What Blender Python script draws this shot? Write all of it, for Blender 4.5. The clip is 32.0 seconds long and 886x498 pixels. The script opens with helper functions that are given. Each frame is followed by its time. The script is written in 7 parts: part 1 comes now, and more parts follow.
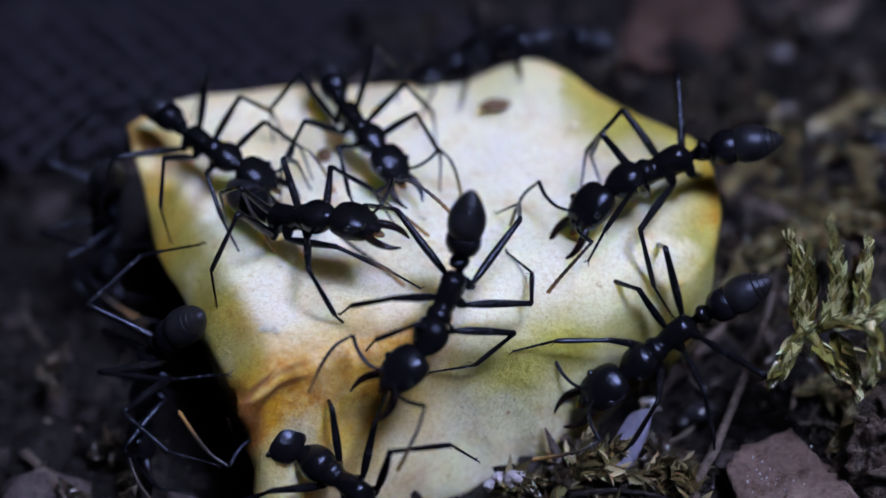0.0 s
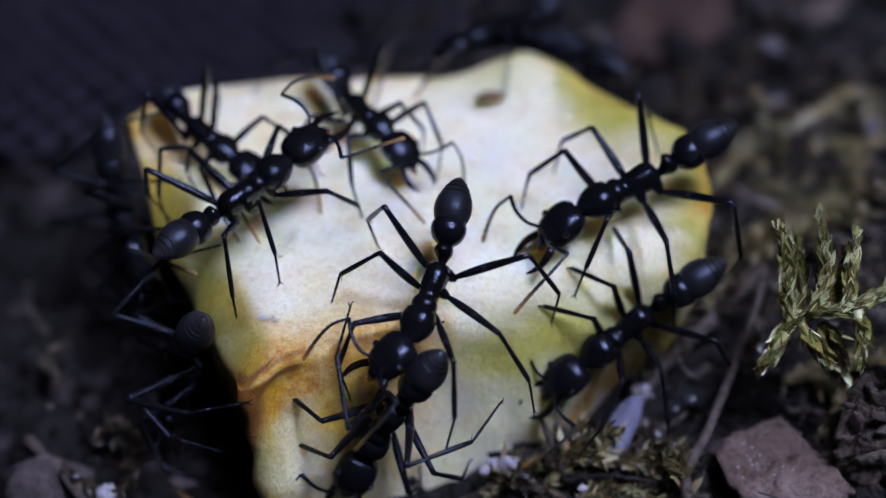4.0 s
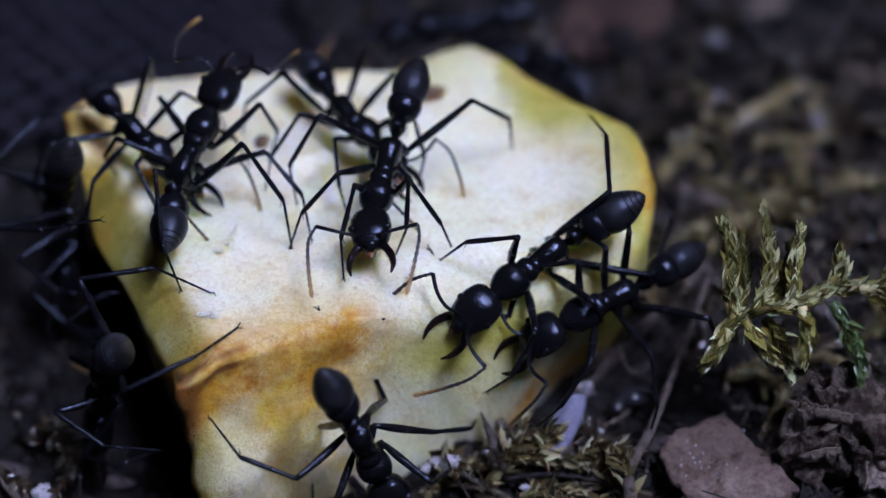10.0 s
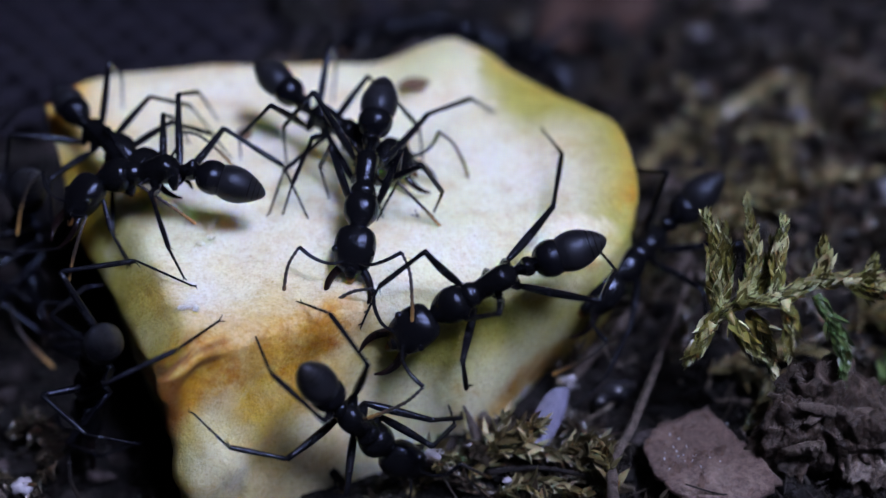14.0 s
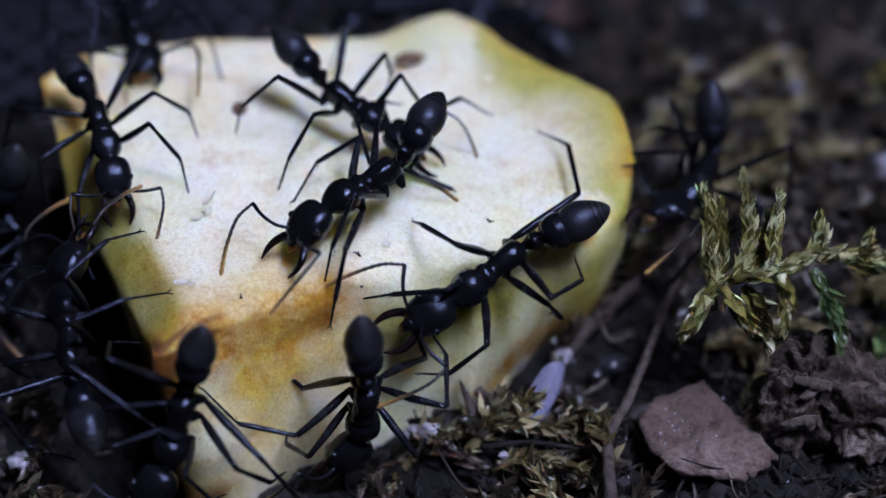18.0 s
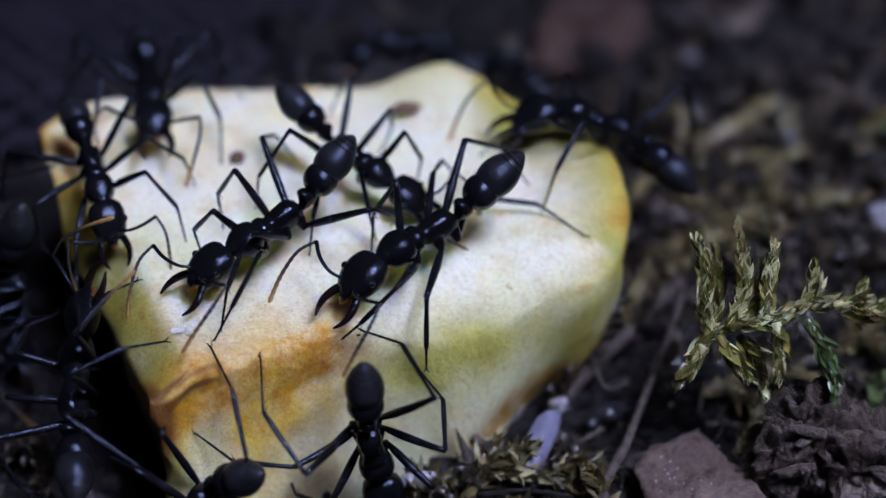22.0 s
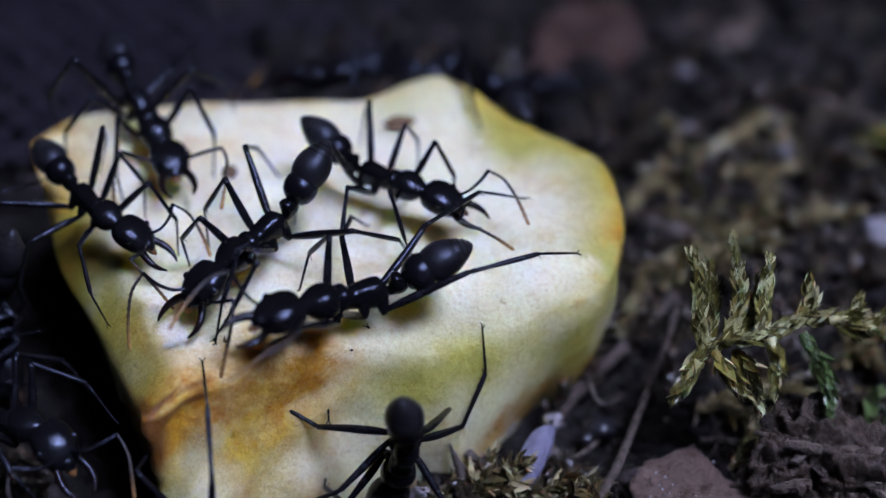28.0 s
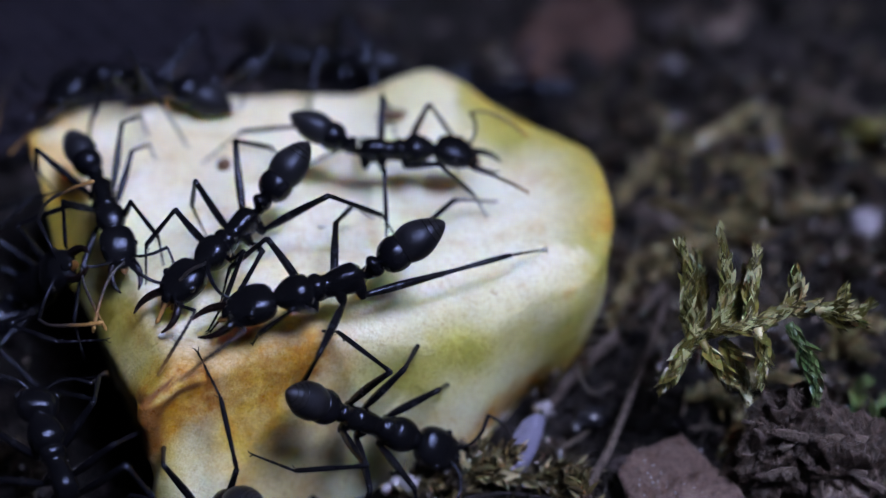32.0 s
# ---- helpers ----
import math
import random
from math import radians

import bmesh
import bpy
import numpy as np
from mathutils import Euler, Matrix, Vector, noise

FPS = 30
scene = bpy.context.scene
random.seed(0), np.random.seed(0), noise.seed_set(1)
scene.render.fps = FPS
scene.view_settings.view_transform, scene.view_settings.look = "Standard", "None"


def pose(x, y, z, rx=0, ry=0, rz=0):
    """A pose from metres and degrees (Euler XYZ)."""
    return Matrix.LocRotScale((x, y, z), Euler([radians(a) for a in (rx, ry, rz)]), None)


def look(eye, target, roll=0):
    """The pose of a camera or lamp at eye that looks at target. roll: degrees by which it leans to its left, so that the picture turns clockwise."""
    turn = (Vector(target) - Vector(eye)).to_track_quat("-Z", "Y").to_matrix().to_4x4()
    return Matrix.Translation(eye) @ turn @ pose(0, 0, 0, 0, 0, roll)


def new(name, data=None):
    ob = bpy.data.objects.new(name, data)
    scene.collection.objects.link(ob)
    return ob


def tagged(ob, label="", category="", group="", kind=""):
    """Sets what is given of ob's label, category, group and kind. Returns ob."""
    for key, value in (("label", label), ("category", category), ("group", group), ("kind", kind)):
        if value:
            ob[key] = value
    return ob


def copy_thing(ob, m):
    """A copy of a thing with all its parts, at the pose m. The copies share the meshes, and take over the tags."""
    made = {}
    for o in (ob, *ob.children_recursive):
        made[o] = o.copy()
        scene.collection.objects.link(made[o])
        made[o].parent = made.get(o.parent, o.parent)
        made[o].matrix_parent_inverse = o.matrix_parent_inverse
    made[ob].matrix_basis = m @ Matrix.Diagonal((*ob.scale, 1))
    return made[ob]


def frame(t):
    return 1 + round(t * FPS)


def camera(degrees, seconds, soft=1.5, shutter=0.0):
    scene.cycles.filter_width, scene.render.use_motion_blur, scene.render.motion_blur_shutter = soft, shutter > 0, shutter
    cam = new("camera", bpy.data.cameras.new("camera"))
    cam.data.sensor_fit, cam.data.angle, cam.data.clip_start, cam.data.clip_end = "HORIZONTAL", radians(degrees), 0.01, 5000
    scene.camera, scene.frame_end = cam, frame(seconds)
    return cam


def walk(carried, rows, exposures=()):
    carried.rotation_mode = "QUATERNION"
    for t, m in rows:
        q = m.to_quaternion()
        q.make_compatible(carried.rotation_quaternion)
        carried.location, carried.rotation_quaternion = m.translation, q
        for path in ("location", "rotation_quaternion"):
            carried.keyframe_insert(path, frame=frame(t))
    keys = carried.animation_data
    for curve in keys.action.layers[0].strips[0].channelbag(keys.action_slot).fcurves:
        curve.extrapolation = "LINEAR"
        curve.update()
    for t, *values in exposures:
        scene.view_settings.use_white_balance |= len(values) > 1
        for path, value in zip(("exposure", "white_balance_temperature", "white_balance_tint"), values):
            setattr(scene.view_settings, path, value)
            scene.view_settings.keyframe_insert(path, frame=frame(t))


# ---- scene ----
# All lengths below are in millimetres, turned into metres by K.
K = 0.001
LENS, REACH, TILT = 20.0, 121.0, 42.0
cam = camera(LENS, 32.0, soft=1.4)
cam.data.dof.use_dof = True
cam.data.dof.focus_distance = 0.1153
cam.data.dof.aperture_fstop = 20.0

# seconds, pan and tilt in degrees, pull back in mm
PATH = [
    (0, 1.551, 0.537, -1.28),
    (0.5, 1.588, 0.522, -1.34),
    (1, 1.609, 0.440, -1.32),
    (1.5, 1.668, 0.408, -1.06),
    (2, 1.654, 0.359, -1.22),
    (2.5, 1.665, 0.367, -1.15),
    (4.5, 1.187, 0.203, 1.20),
    (5, 0.817, -0.046, 0.92),
    (5.5, 0.381, -0.337, 0.55),
    (6, 0.111, -0.613, -0.21),
    (6.5, -0.113, -0.729, -0.48),
    (7, -0.212, -0.556, -0.53),
    (7.5, -0.306, -0.307, -0.62),
    (8, -0.271, -0.152, -0.38),
    (8.5, -0.179, -0.239, -0.11),
    (9, 0.000, 0.000, 0.00),
    (9.5, 0.076, 0.134, 0.25),
    (10, 0.095, 0.215, -0.46),
    (10.5, 0.028, 0.191, -0.98),
    (11, -0.029, 0.299, -1.05),
    (11.5, -0.052, 0.544, -1.07),
    (12, -0.131, 0.748, -0.98),
    (12.5, -0.189, 0.625, -0.92),
    (13, -0.196, 0.428, -0.92),
    (13.5, -0.246, 0.183, -0.86),
    (14, -0.303, 0.051, -0.89),
    (14.5, -0.359, -0.060, -0.90),
    (16.5, -0.415, -0.344, -0.88),
    (17, -0.415, -0.506, -0.89),
    (17.5, -0.425, -0.576, -0.96),
    (18, -0.395, -0.529, -0.94),
    (18.5, -0.345, -0.414, -0.87),
    (19, -0.318, -0.255, -1.07),
    (19.5, -0.325, 0.151, -0.90),
    (20, -0.350, 0.468, -0.86),
    (20.5, -0.434, 0.624, -0.93),
    (21, -0.461, 0.660, -0.87),
    (21.5, -0.484, 0.589, -0.81),
    (22, -0.477, 0.583, -0.35),
    (22.5, -0.464, 0.549, -0.38),
    (23, -0.473, 0.600, -0.48),
    (23.5, -0.385, 0.770, -0.38),
    (24, -0.159, 0.864, -0.70),
    (24.5, 0.151, 0.823, -0.65),
    (26.5, 0.250, 0.862, -0.84),
    (27, -0.031, 1.014, -1.04),
    (27.5, -0.316, 1.065, -0.97),
    (28, -0.627, 0.916, -1.00),
    (28.5, -0.726, 0.880, -1.03),
    (29, -0.789, 0.837, -0.66),
    (29.5, -0.836, 0.802, -0.72),
    (30, -0.881, 0.738, 0.49),
    (30.5, -0.881, 0.743, 0.53),
    (31, -0.865, 0.754, 0.62),
    (31.5, -0.871, 0.729, 0.69),
    (32, -0.809, 0.710, 0.65),
]
AIM = Vector((0, 0, 8))
EYE = AIM + REACH * Vector((0, -math.cos(radians(TILT)), math.sin(radians(TILT))))


def stand(pan, tilt, pull):
    m = look(EYE * K, AIM * K)
    return m @ pose(0, 0, pull * K) @ pose(0, 0, 0, 0, pan, 0) @ pose(0, 0, 0, tilt, 0, 0)


walk(cam, [(t, stand(a, b, c)) for t, a, b, c in PATH], exposures=[(0, 0.0), (32, 0.0)])

# ---- light: one cold torch from above the lens, and the dim night round it ----
world = bpy.data.worlds.new("night")
scene.world = world
world.use_nodes = True
world.node_tree.nodes["Background"].inputs[0].default_value = (0.30, 0.34, 0.62, 1)
world.node_tree.nodes["Background"].inputs[1].default_value = 0.0008

torch = new("torch", bpy.data.lights.new("torch", "SPOT"))
torch.data.energy, torch.data.color = 22.0, (0.715, 0.775, 1.235)
torch.data.shadow_soft_size, torch.data.spot_size, torch.data.spot_blend = 0.085, radians(23.0), 1.0
torch.matrix_world = look(Vector((50, -54, 137)) * K, Vector((9.0, -17.0, 8)) * K)


# ---- materials ----
class Nodes:
    """A few words for node trees."""

    def __init__(self, name, rough=0.5, **extra):
        self.mat = bpy.data.materials.new(name)
        self.mat.use_nodes = True
        self.t = self.mat.node_tree
        self.bsdf = self.t.nodes["Principled BSDF"]
        self.bsdf.inputs["Roughness"].default_value = rough
        for key, value in extra.items():
            self.bsdf.inputs[key.replace("_", " ")].default_value = value
        self.co = self.t.nodes.new("ShaderNodeTexCoord").outputs["Object"]

    def join(self, a, b):
        self.t.links.new(a, b)

    def noise(self, per_mm, detail=4, rough=0.55, co=None):
        n = self.t.nodes.new("ShaderNodeTexNoise")
        n.inputs["Scale"].default_value = per_mm / K
        n.inputs["Detail"].default_value = detail
        n.inputs["Roughness"].default_value = rough
        self.join(co or self.co, n.inputs["Vector"])
        return n.outputs["Fac"]

    def stretch(self, x, y, z):
        n = self.t.nodes.new("ShaderNodeMapping")
        n.inputs["Scale"].default_value = (x, y, z)
        n.inputs["Rotation"].default_value = (0, 0, 0.5)
        self.join(self.co, n.inputs["Vector"])
        return n.outputs[0]

    def cells(self, per_mm, co=None):
        n = self.t.nodes.new("ShaderNodeTexVoronoi")
        n.inputs["Scale"].default_value = per_mm / K
        self.join(co or self.co, n.inputs["Vector"])
        return n.outputs["Distance"]

    def ramp(self, fac, *stops):
        n = self.t.nodes.new("ShaderNodeValToRGB")
        e = n.color_ramp.elements
        while len(e) < len(stops):
            e.new(0.5)
        for el, (p, c) in zip(e, stops):
            el.position = p
            el.color = (*c, 1) if len(c) == 3 else c
        self.join(fac, n.inputs[0])
        return n.outputs[0]

    def mix(self, fac, a, b, kind="MIX"):
        n = self.t.nodes.new("ShaderNodeMix")
        n.data_type, n.blend_type = "RGBA", kind
        for value, sock in ((fac, n.inputs[0]), (a, n.inputs[6]), (b, n.inputs[7])):
            if hasattr(value, "links"):
                self.join(value, sock)
            elif isinstance(value, tuple):
                sock.default_value = (*value, 1)
            else:
                sock.default_value = value
        return n.outputs[2]

    def attr(self, name):
        n = self.t.nodes.new("ShaderNodeAttribute")
        n.attribute_name = name
        return n.outputs["Fac"]

    def chance(self, island=False):
        if island == "both":
            n = self.t.nodes.new("ShaderNodeMath")
            n.operation = "ADD"
            self.join(self.chance(True), n.inputs[0])
            self.join(self.chance(), n.inputs[1])
            wrap = self.t.nodes.new("ShaderNodeMath")
            wrap.operation = "FRACT"
            self.join(n.outputs[0], wrap.inputs[0])
            return wrap.outputs[0]
        if island:
            return self.t.nodes.new("ShaderNodeNewGeometry").outputs["Random Per Island"]
        return self.t.nodes.new("ShaderNodeObjectInfo").outputs["Random"]

    def bump(self, fac, strength, depth_mm, after=None):
        n = self.t.nodes.new("ShaderNodeBump")
        n.inputs["Strength"].default_value = strength
        n.inputs["Distance"].default_value = depth_mm * K
        self.join(fac, n.inputs["Height"])
        if after:
            self.join(after, n.inputs["Normal"])
        return n.outputs[0]

    def done(self, colour=None, rough=None, normal=None):
        for value, key in ((colour, "Base Color"), (rough, "Roughness"), (normal, "Normal")):
            if value is not None:
                if isinstance(value, tuple):
                    self.bsdf.inputs[key].default_value = (*value, 1)
                else:
                    self.join(value, self.bsdf.inputs[key])
        return self.mat


def cuticle(name, dark, light, rough, fine=9.0, gloss=0.27):
    n = Nodes(name, rough)
    n.bsdf.inputs["Specular IOR Level"].default_value = gloss
    n.bsdf.inputs["Specular Tint"].default_value = (0.66, 0.76, 1.0, 1)
    grain = n.noise(fine, 3)
    worn = n.noise(0.9, 4)
    col = n.ramp(worn, (0.35, dark), (0.75, light))
    rr = n.ramp(worn, (0.3, (rough * 0.8,) * 3), (0.7, (rough * 1.25,) * 3))
    return n.done(col, rr, n.bump(grain, 0.45, 0.03, n.bump(n.noise(2.2, 4), 0.35, 0.12)))


M_BLACK = cuticle("black_cuticle", (0.003, 0.003, 0.0035), (0.006, 0.006, 0.007), 0.21)
M_LEG = cuticle("leg_cuticle", (0.003, 0.003, 0.004), (0.008, 0.008, 0.010), 0.22, 14)
M_GASTER = cuticle("gaster_cuticle", (0.003, 0.003, 0.004), (0.008, 0.008, 0.010), 0.23, 12)
M_HIND = cuticle("hind_gaster_cuticle", (0.005, 0.005, 0.006), (0.018, 0.018, 0.021), 0.33, 14)
M_TIP = cuticle("gaster_tip_cuticle", (0.006, 0.006, 0.006), (0.026, 0.024, 0.024), 0.36, 16)
M_JAW = cuticle("jaw_cuticle", (0.004, 0.003, 0.003), (0.014, 0.007, 0.006), 0.14)
M_EYE = cuticle("eye_lens", (0.003, 0.003, 0.004), (0.005, 0.005, 0.006), 0.10, 30, 0.6)
M_MOUTH = cuticle("mouthpart_cuticle", (0.10, 0.045, 0.012), (0.20, 0.10, 0.03), 0.35)


def antenna_skin():
    n = Nodes("antenna_cuticle", 0.42)
    tone = n.ramp(n.attr("along"), (0.0, (0.010, 0.010, 0.012)), (0.55, (0.030, 0.023, 0.018)), (0.78, (0.20, 0.11, 0.035)), (1.0, (0.42, 0.24, 0.07)))
    return n.done(tone, None, n.bump(n.noise(12, 3), 0.2, 0.03))


M_ANTENNA = antenna_skin()


def flesh_skin():
    n = Nodes("cut_apple_flesh", 0.42)
    n.bsdf.inputs["Subsurface Weight"].default_value = 0.65
    n.bsdf.inputs["Subsurface Radius"].default_value = (1.0, 0.85, 0.5)
    n.bsdf.inputs["Subsurface Scale"].default_value = 1.7 * K
    broad, mid, fine = n.noise(0.11, 5, 0.6), n.noise(0.55, 5, 0.62), n.noise(4.5, 4, 0.6)
    base = n.ramp(broad, (0.30, (0.89, 0.82, 0.52)), (0.48, (0.93, 0.92, 0.71)), (0.70, (0.84, 0.86, 0.50)))
    base = n.mix(n.ramp(mid, (0.54, (0, 0, 0)), (0.70, (0.5, 0.5, 0.5))), base, (0.70, 0.55, 0.22))
    streak = n.noise(0.34, 6, 0.7, n.stretch(0.75, 1.25, 1.0))
    base = n.mix(n.ramp(streak, (0.56, (0, 0, 0)), (0.66, (0.45, 0.45, 0.45)), (0.72, (0.1, 0.1, 0.1))), base, (0.62, 0.42, 0.10))
    base = n.mix(n.ramp(n.attr("rim"), (0.0, (0, 0, 0)), (1.0, (0.92, 0.92, 0.92))), base, n.ramp(n.noise(0.8, 5, 0.65), (0.35, (0.32, 0.31, 0.014)), (0.65, (0.50, 0.49, 0.08))))
    mottle = n.ramp(n.noise(0.9, 6, 0.72), (0.38, (0.6, 0.6, 0.6)), (0.60, (1, 1, 1)))
    base = n.mix(n.mix(1.0, n.ramp(n.attr("amber"), (0.0, (0, 0, 0)), (0.8, (0.95, 0.95, 0.95))), mottle, "MULTIPLY"), base, n.ramp(mid, (0.35, (0.88, 0.69, 0.09)), (0.65, (0.75, 0.45, 0.022))))
    rust = n.mix(1.0, n.ramp(n.attr("rust"), (0.05, (0, 0, 0)), (0.75, (0.97, 0.97, 0.97))), n.ramp(n.noise(0.75, 7, 0.75), (0.38, (0.25, 0.25, 0.25)), (0.58, (1, 1, 1))), "MULTIPLY")
    base = n.mix(rust, base, n.ramp(n.noise(1.1, 5, 0.7), (0.35, (0.66, 0.36, 0.02)), (0.65, (0.44, 0.165, 0.003))))
    base = n.mix(n.ramp(n.attr("scorch"), (0.30, (0, 0, 0)), (0.9, (0.92, 0.92, 0.92))), base, (0.17, 0.06, 0.008))
    fleck = n.ramp(n.noise(2.2, 3), (0.70, (0, 0, 0)), (0.76, (0.5, 0.5, 0.5)))
    base = n.mix(fleck, base, (0.40, 0.24, 0.07))
    base = n.mix(n.ramp(n.noise(3.8, 5, 0.8), (0.40, (0.65, 0.65, 0.65)), (0.54, (0, 0, 0))), base, n.mix(1.0, base, (0.82, 0.76, 0.60), "MULTIPLY"))
    base = n.mix(n.ramp(n.noise(9.0, 4, 0.75), (0.38, (0.45, 0.45, 0.45)), (0.52, (0, 0, 0))), base, n.mix(1.0, base, (0.82, 0.77, 0.62), "MULTIPLY"))
    wet = n.ramp(fine, (0.35, (0.26, 0.26, 0.26)), (0.7, (0.55, 0.55, 0.55)))
    nor = n.bump(n.noise(8.0, 4, 0.7), 0.8, 0.09, n.bump(n.noise(2.6, 5, 0.7), 0.85, 0.20, n.bump(n.noise(1.2, 4, 0.6), 0.6, 0.30, n.bump(mid, 0.25, 0.20))))
    wet = n.mix(n.ramp(n.noise(5.5, 2), (0.62, (0, 0, 0)), (0.68, (1, 1, 1))), wet, (0.08, 0.08, 0.08))
    return n.done(base, wet, nor)


M_FLESH = flesh_skin()


def peel_skin():
    n = Nodes("apple_peel", 0.32)
    mid = n.noise(0.5, 4)
    col = n.ramp(mid, (0.30, (0.30, 0.22, 0.014)), (0.55, (0.38, 0.29, 0.03)), (0.75, (0.22, 0.09, 0.012)))
    dots = n.ramp(n.cells(1.3), (0.05, (1, 1, 1)), (0.14, (0, 0, 0)))
    col = n.mix(dots, col, (0.42, 0.34, 0.10))
    return n.done(col, None, n.bump(n.noise(3.0, 3), 0.3, 0.08))


M_PEEL = peel_skin()


def earth_skin(name, dark, mid, light, rough=0.85, island=False):
    n = Nodes(name, rough)
    big, fine = n.noise(0.16, 6, 0.65), n.noise(2.4, 5, 0.7)
    col = n.ramp(big, (0.30, dark), (0.55, mid), (0.78, light))
    if island:
        col = n.mix(0.7, col, n.ramp(n.chance(True), (0.0, dark), (0.72, mid), (0.95, light), (1.0, tuple(min(1, c * 3.0) for c in light))))
    col = n.mix(n.ramp(fine, (0.35, (0.75, 0.75, 0.75)), (0.6, (0, 0, 0))), col, tuple(c * 0.45 for c in dark))
    damp = n.ramp(n.noise(0.9, 6, 0.7), (0.40, (0.16, 0.16, 0.16)), (0.52, (rough, rough, rough)))
    n.bsdf.inputs["Specular IOR Level"].default_value = 0.3
    return n.done(col, damp, n.bump(fine, 0.9, 0.35))


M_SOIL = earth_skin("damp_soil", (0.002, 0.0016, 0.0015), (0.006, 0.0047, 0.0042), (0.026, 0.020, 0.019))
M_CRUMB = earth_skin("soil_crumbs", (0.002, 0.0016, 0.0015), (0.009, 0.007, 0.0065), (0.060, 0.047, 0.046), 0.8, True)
M_BARK = earth_skin("bark_flake", (0.075, 0.048, 0.037), (0.17, 0.115, 0.092), (0.36, 0.28, 0.24), 0.45)
M_LUMP = earth_skin("rotten_bark", (0.014, 0.010, 0.007), (0.105, 0.075, 0.056), (0.46, 0.38, 0.32), 0.36)
M_LEAF = earth_skin("dead_leaf", (0.045, 0.024, 0.018), (0.085, 0.046, 0.034), (0.12, 0.070, 0.052), 0.7)
M_TORN = earth_skin("torn_bark", (0.05, 0.036, 0.026), (0.15, 0.115, 0.088), (0.34, 0.275, 0.225), 0.6)
M_TWIG = earth_skin("twig_bark", (0.050, 0.038, 0.031), (0.115, 0.090, 0.074), (0.23, 0.19, 0.155), 0.75)
M_LITTER = earth_skin("dry_litter", (0.006, 0.005, 0.004), (0.034, 0.027, 0.021), (0.24, 0.195, 0.155), 0.65, True)
M_STICK = earth_skin("black_twig", (0.008, 0.007, 0.007), (0.018, 0.014, 0.013), (0.035, 0.028, 0.026), 0.6)


def moss_skin(name, dark, light, tip, island=True):
    n = Nodes(name, 0.28)
    n.bsdf.inputs["Subsurface Weight"].default_value = 0.15
    n.bsdf.inputs["Subsurface Scale"].default_value = 0.4 * K
    col = n.ramp(n.chance(island), (0.0, dark), (0.6, light), (1.0, tip))
    col = n.mix(n.ramp(n.noise(0.35, 3), (0.4, (0, 0, 0)), (0.7, (0.5, 0.5, 0.5))), col, dark)
    return n.done(col, None, n.bump(n.noise(5, 3), 0.3, 0.06))


M_MOSS = moss_skin("moss_leaves", (0.020, 0.015, 0.007), (0.15, 0.12, 0.045), (0.56, 0.50, 0.29))
M_MOSS_GREEN = moss_skin("fresh_moss_leaves", (0.06, 0.095, 0.03), (0.13, 0.19, 0.06), (0.22, 0.28, 0.12), False)
M_MOSS_HERO = moss_skin("tall_moss_leaves", (0.045, 0.039, 0.008), (0.22, 0.20, 0.045), (0.72, 0.71, 0.40), "both")
M_MOSS_PALE = moss_skin("bleached_moss_leaves", (0.07, 0.056, 0.024), (0.24, 0.195, 0.085), (0.52, 0.46, 0.26))
M_MOSS_DRY = moss_skin("dry_moss_leaves", (0.014, 0.010, 0.007), (0.050, 0.038, 0.024), (0.22, 0.18, 0.12))


def plain(name, colour, rough, grain=3.0, **extra):
    n = Nodes(name, rough, **extra)
    g = n.noise(grain, 4)
    return n.done(n.ramp(g, (0.3, tuple(c * 0.7 for c in colour)), (0.7, colour)), None, n.bump(g, 0.4, 0.06))


M_GLINT = plain("wet_quartz", (0.55, 0.55, 0.60), 0.12)
M_GRAIN = plain("pale_mineral", (0.36, 0.34, 0.36), 0.35)
M_SEED = plain("brown_seed", (0.14, 0.075, 0.035), 0.6, 5)
M_BEAD = plain("glossy_husk", (0.02, 0.02, 0.024), 0.15)
M_HUSK = plain("pale_ridged_husk", (0.17, 0.165, 0.23), 0.25)
M_ROOT = plain("root_hair", (0.20, 0.17, 0.14), 0.6)
M_NET = plain("dark_netting", (0.016, 0.0145, 0.022), 0.75, Specular_IOR_Level=0.15)


# ---- mesh helpers ----
def part(name, bm, material, parent, label="", smooth=True):
    me = bpy.data.meshes.new(name)
    bm.to_mesh(me)
    bm.free()
    return mesh_part(name, me, material, parent, label, smooth)


def mesh_part(name, me, material, parent, label="", smooth=True):
    me.materials.append(material)
    if smooth:
        me.shade_smooth()
    ob = new(name, me)
    if parent:
        ob.parent = parent
    return tagged(ob, label) if label else ob


def raw(name, verts, faces, material, parent=None, label="", smooth=True):
    me = bpy.data.meshes.new(name)
    me.from_pydata([tuple(c * K for c in v) for v in verts], [], faces)
    me.update()
    return mesh_part(name, me, material, parent, label, smooth)


def empty(name, at=(0, 0, 0)):
    ob = new(name)
    ob.empty_display_size = 0.002
    ob.location = Vector(at) * K
    return ob


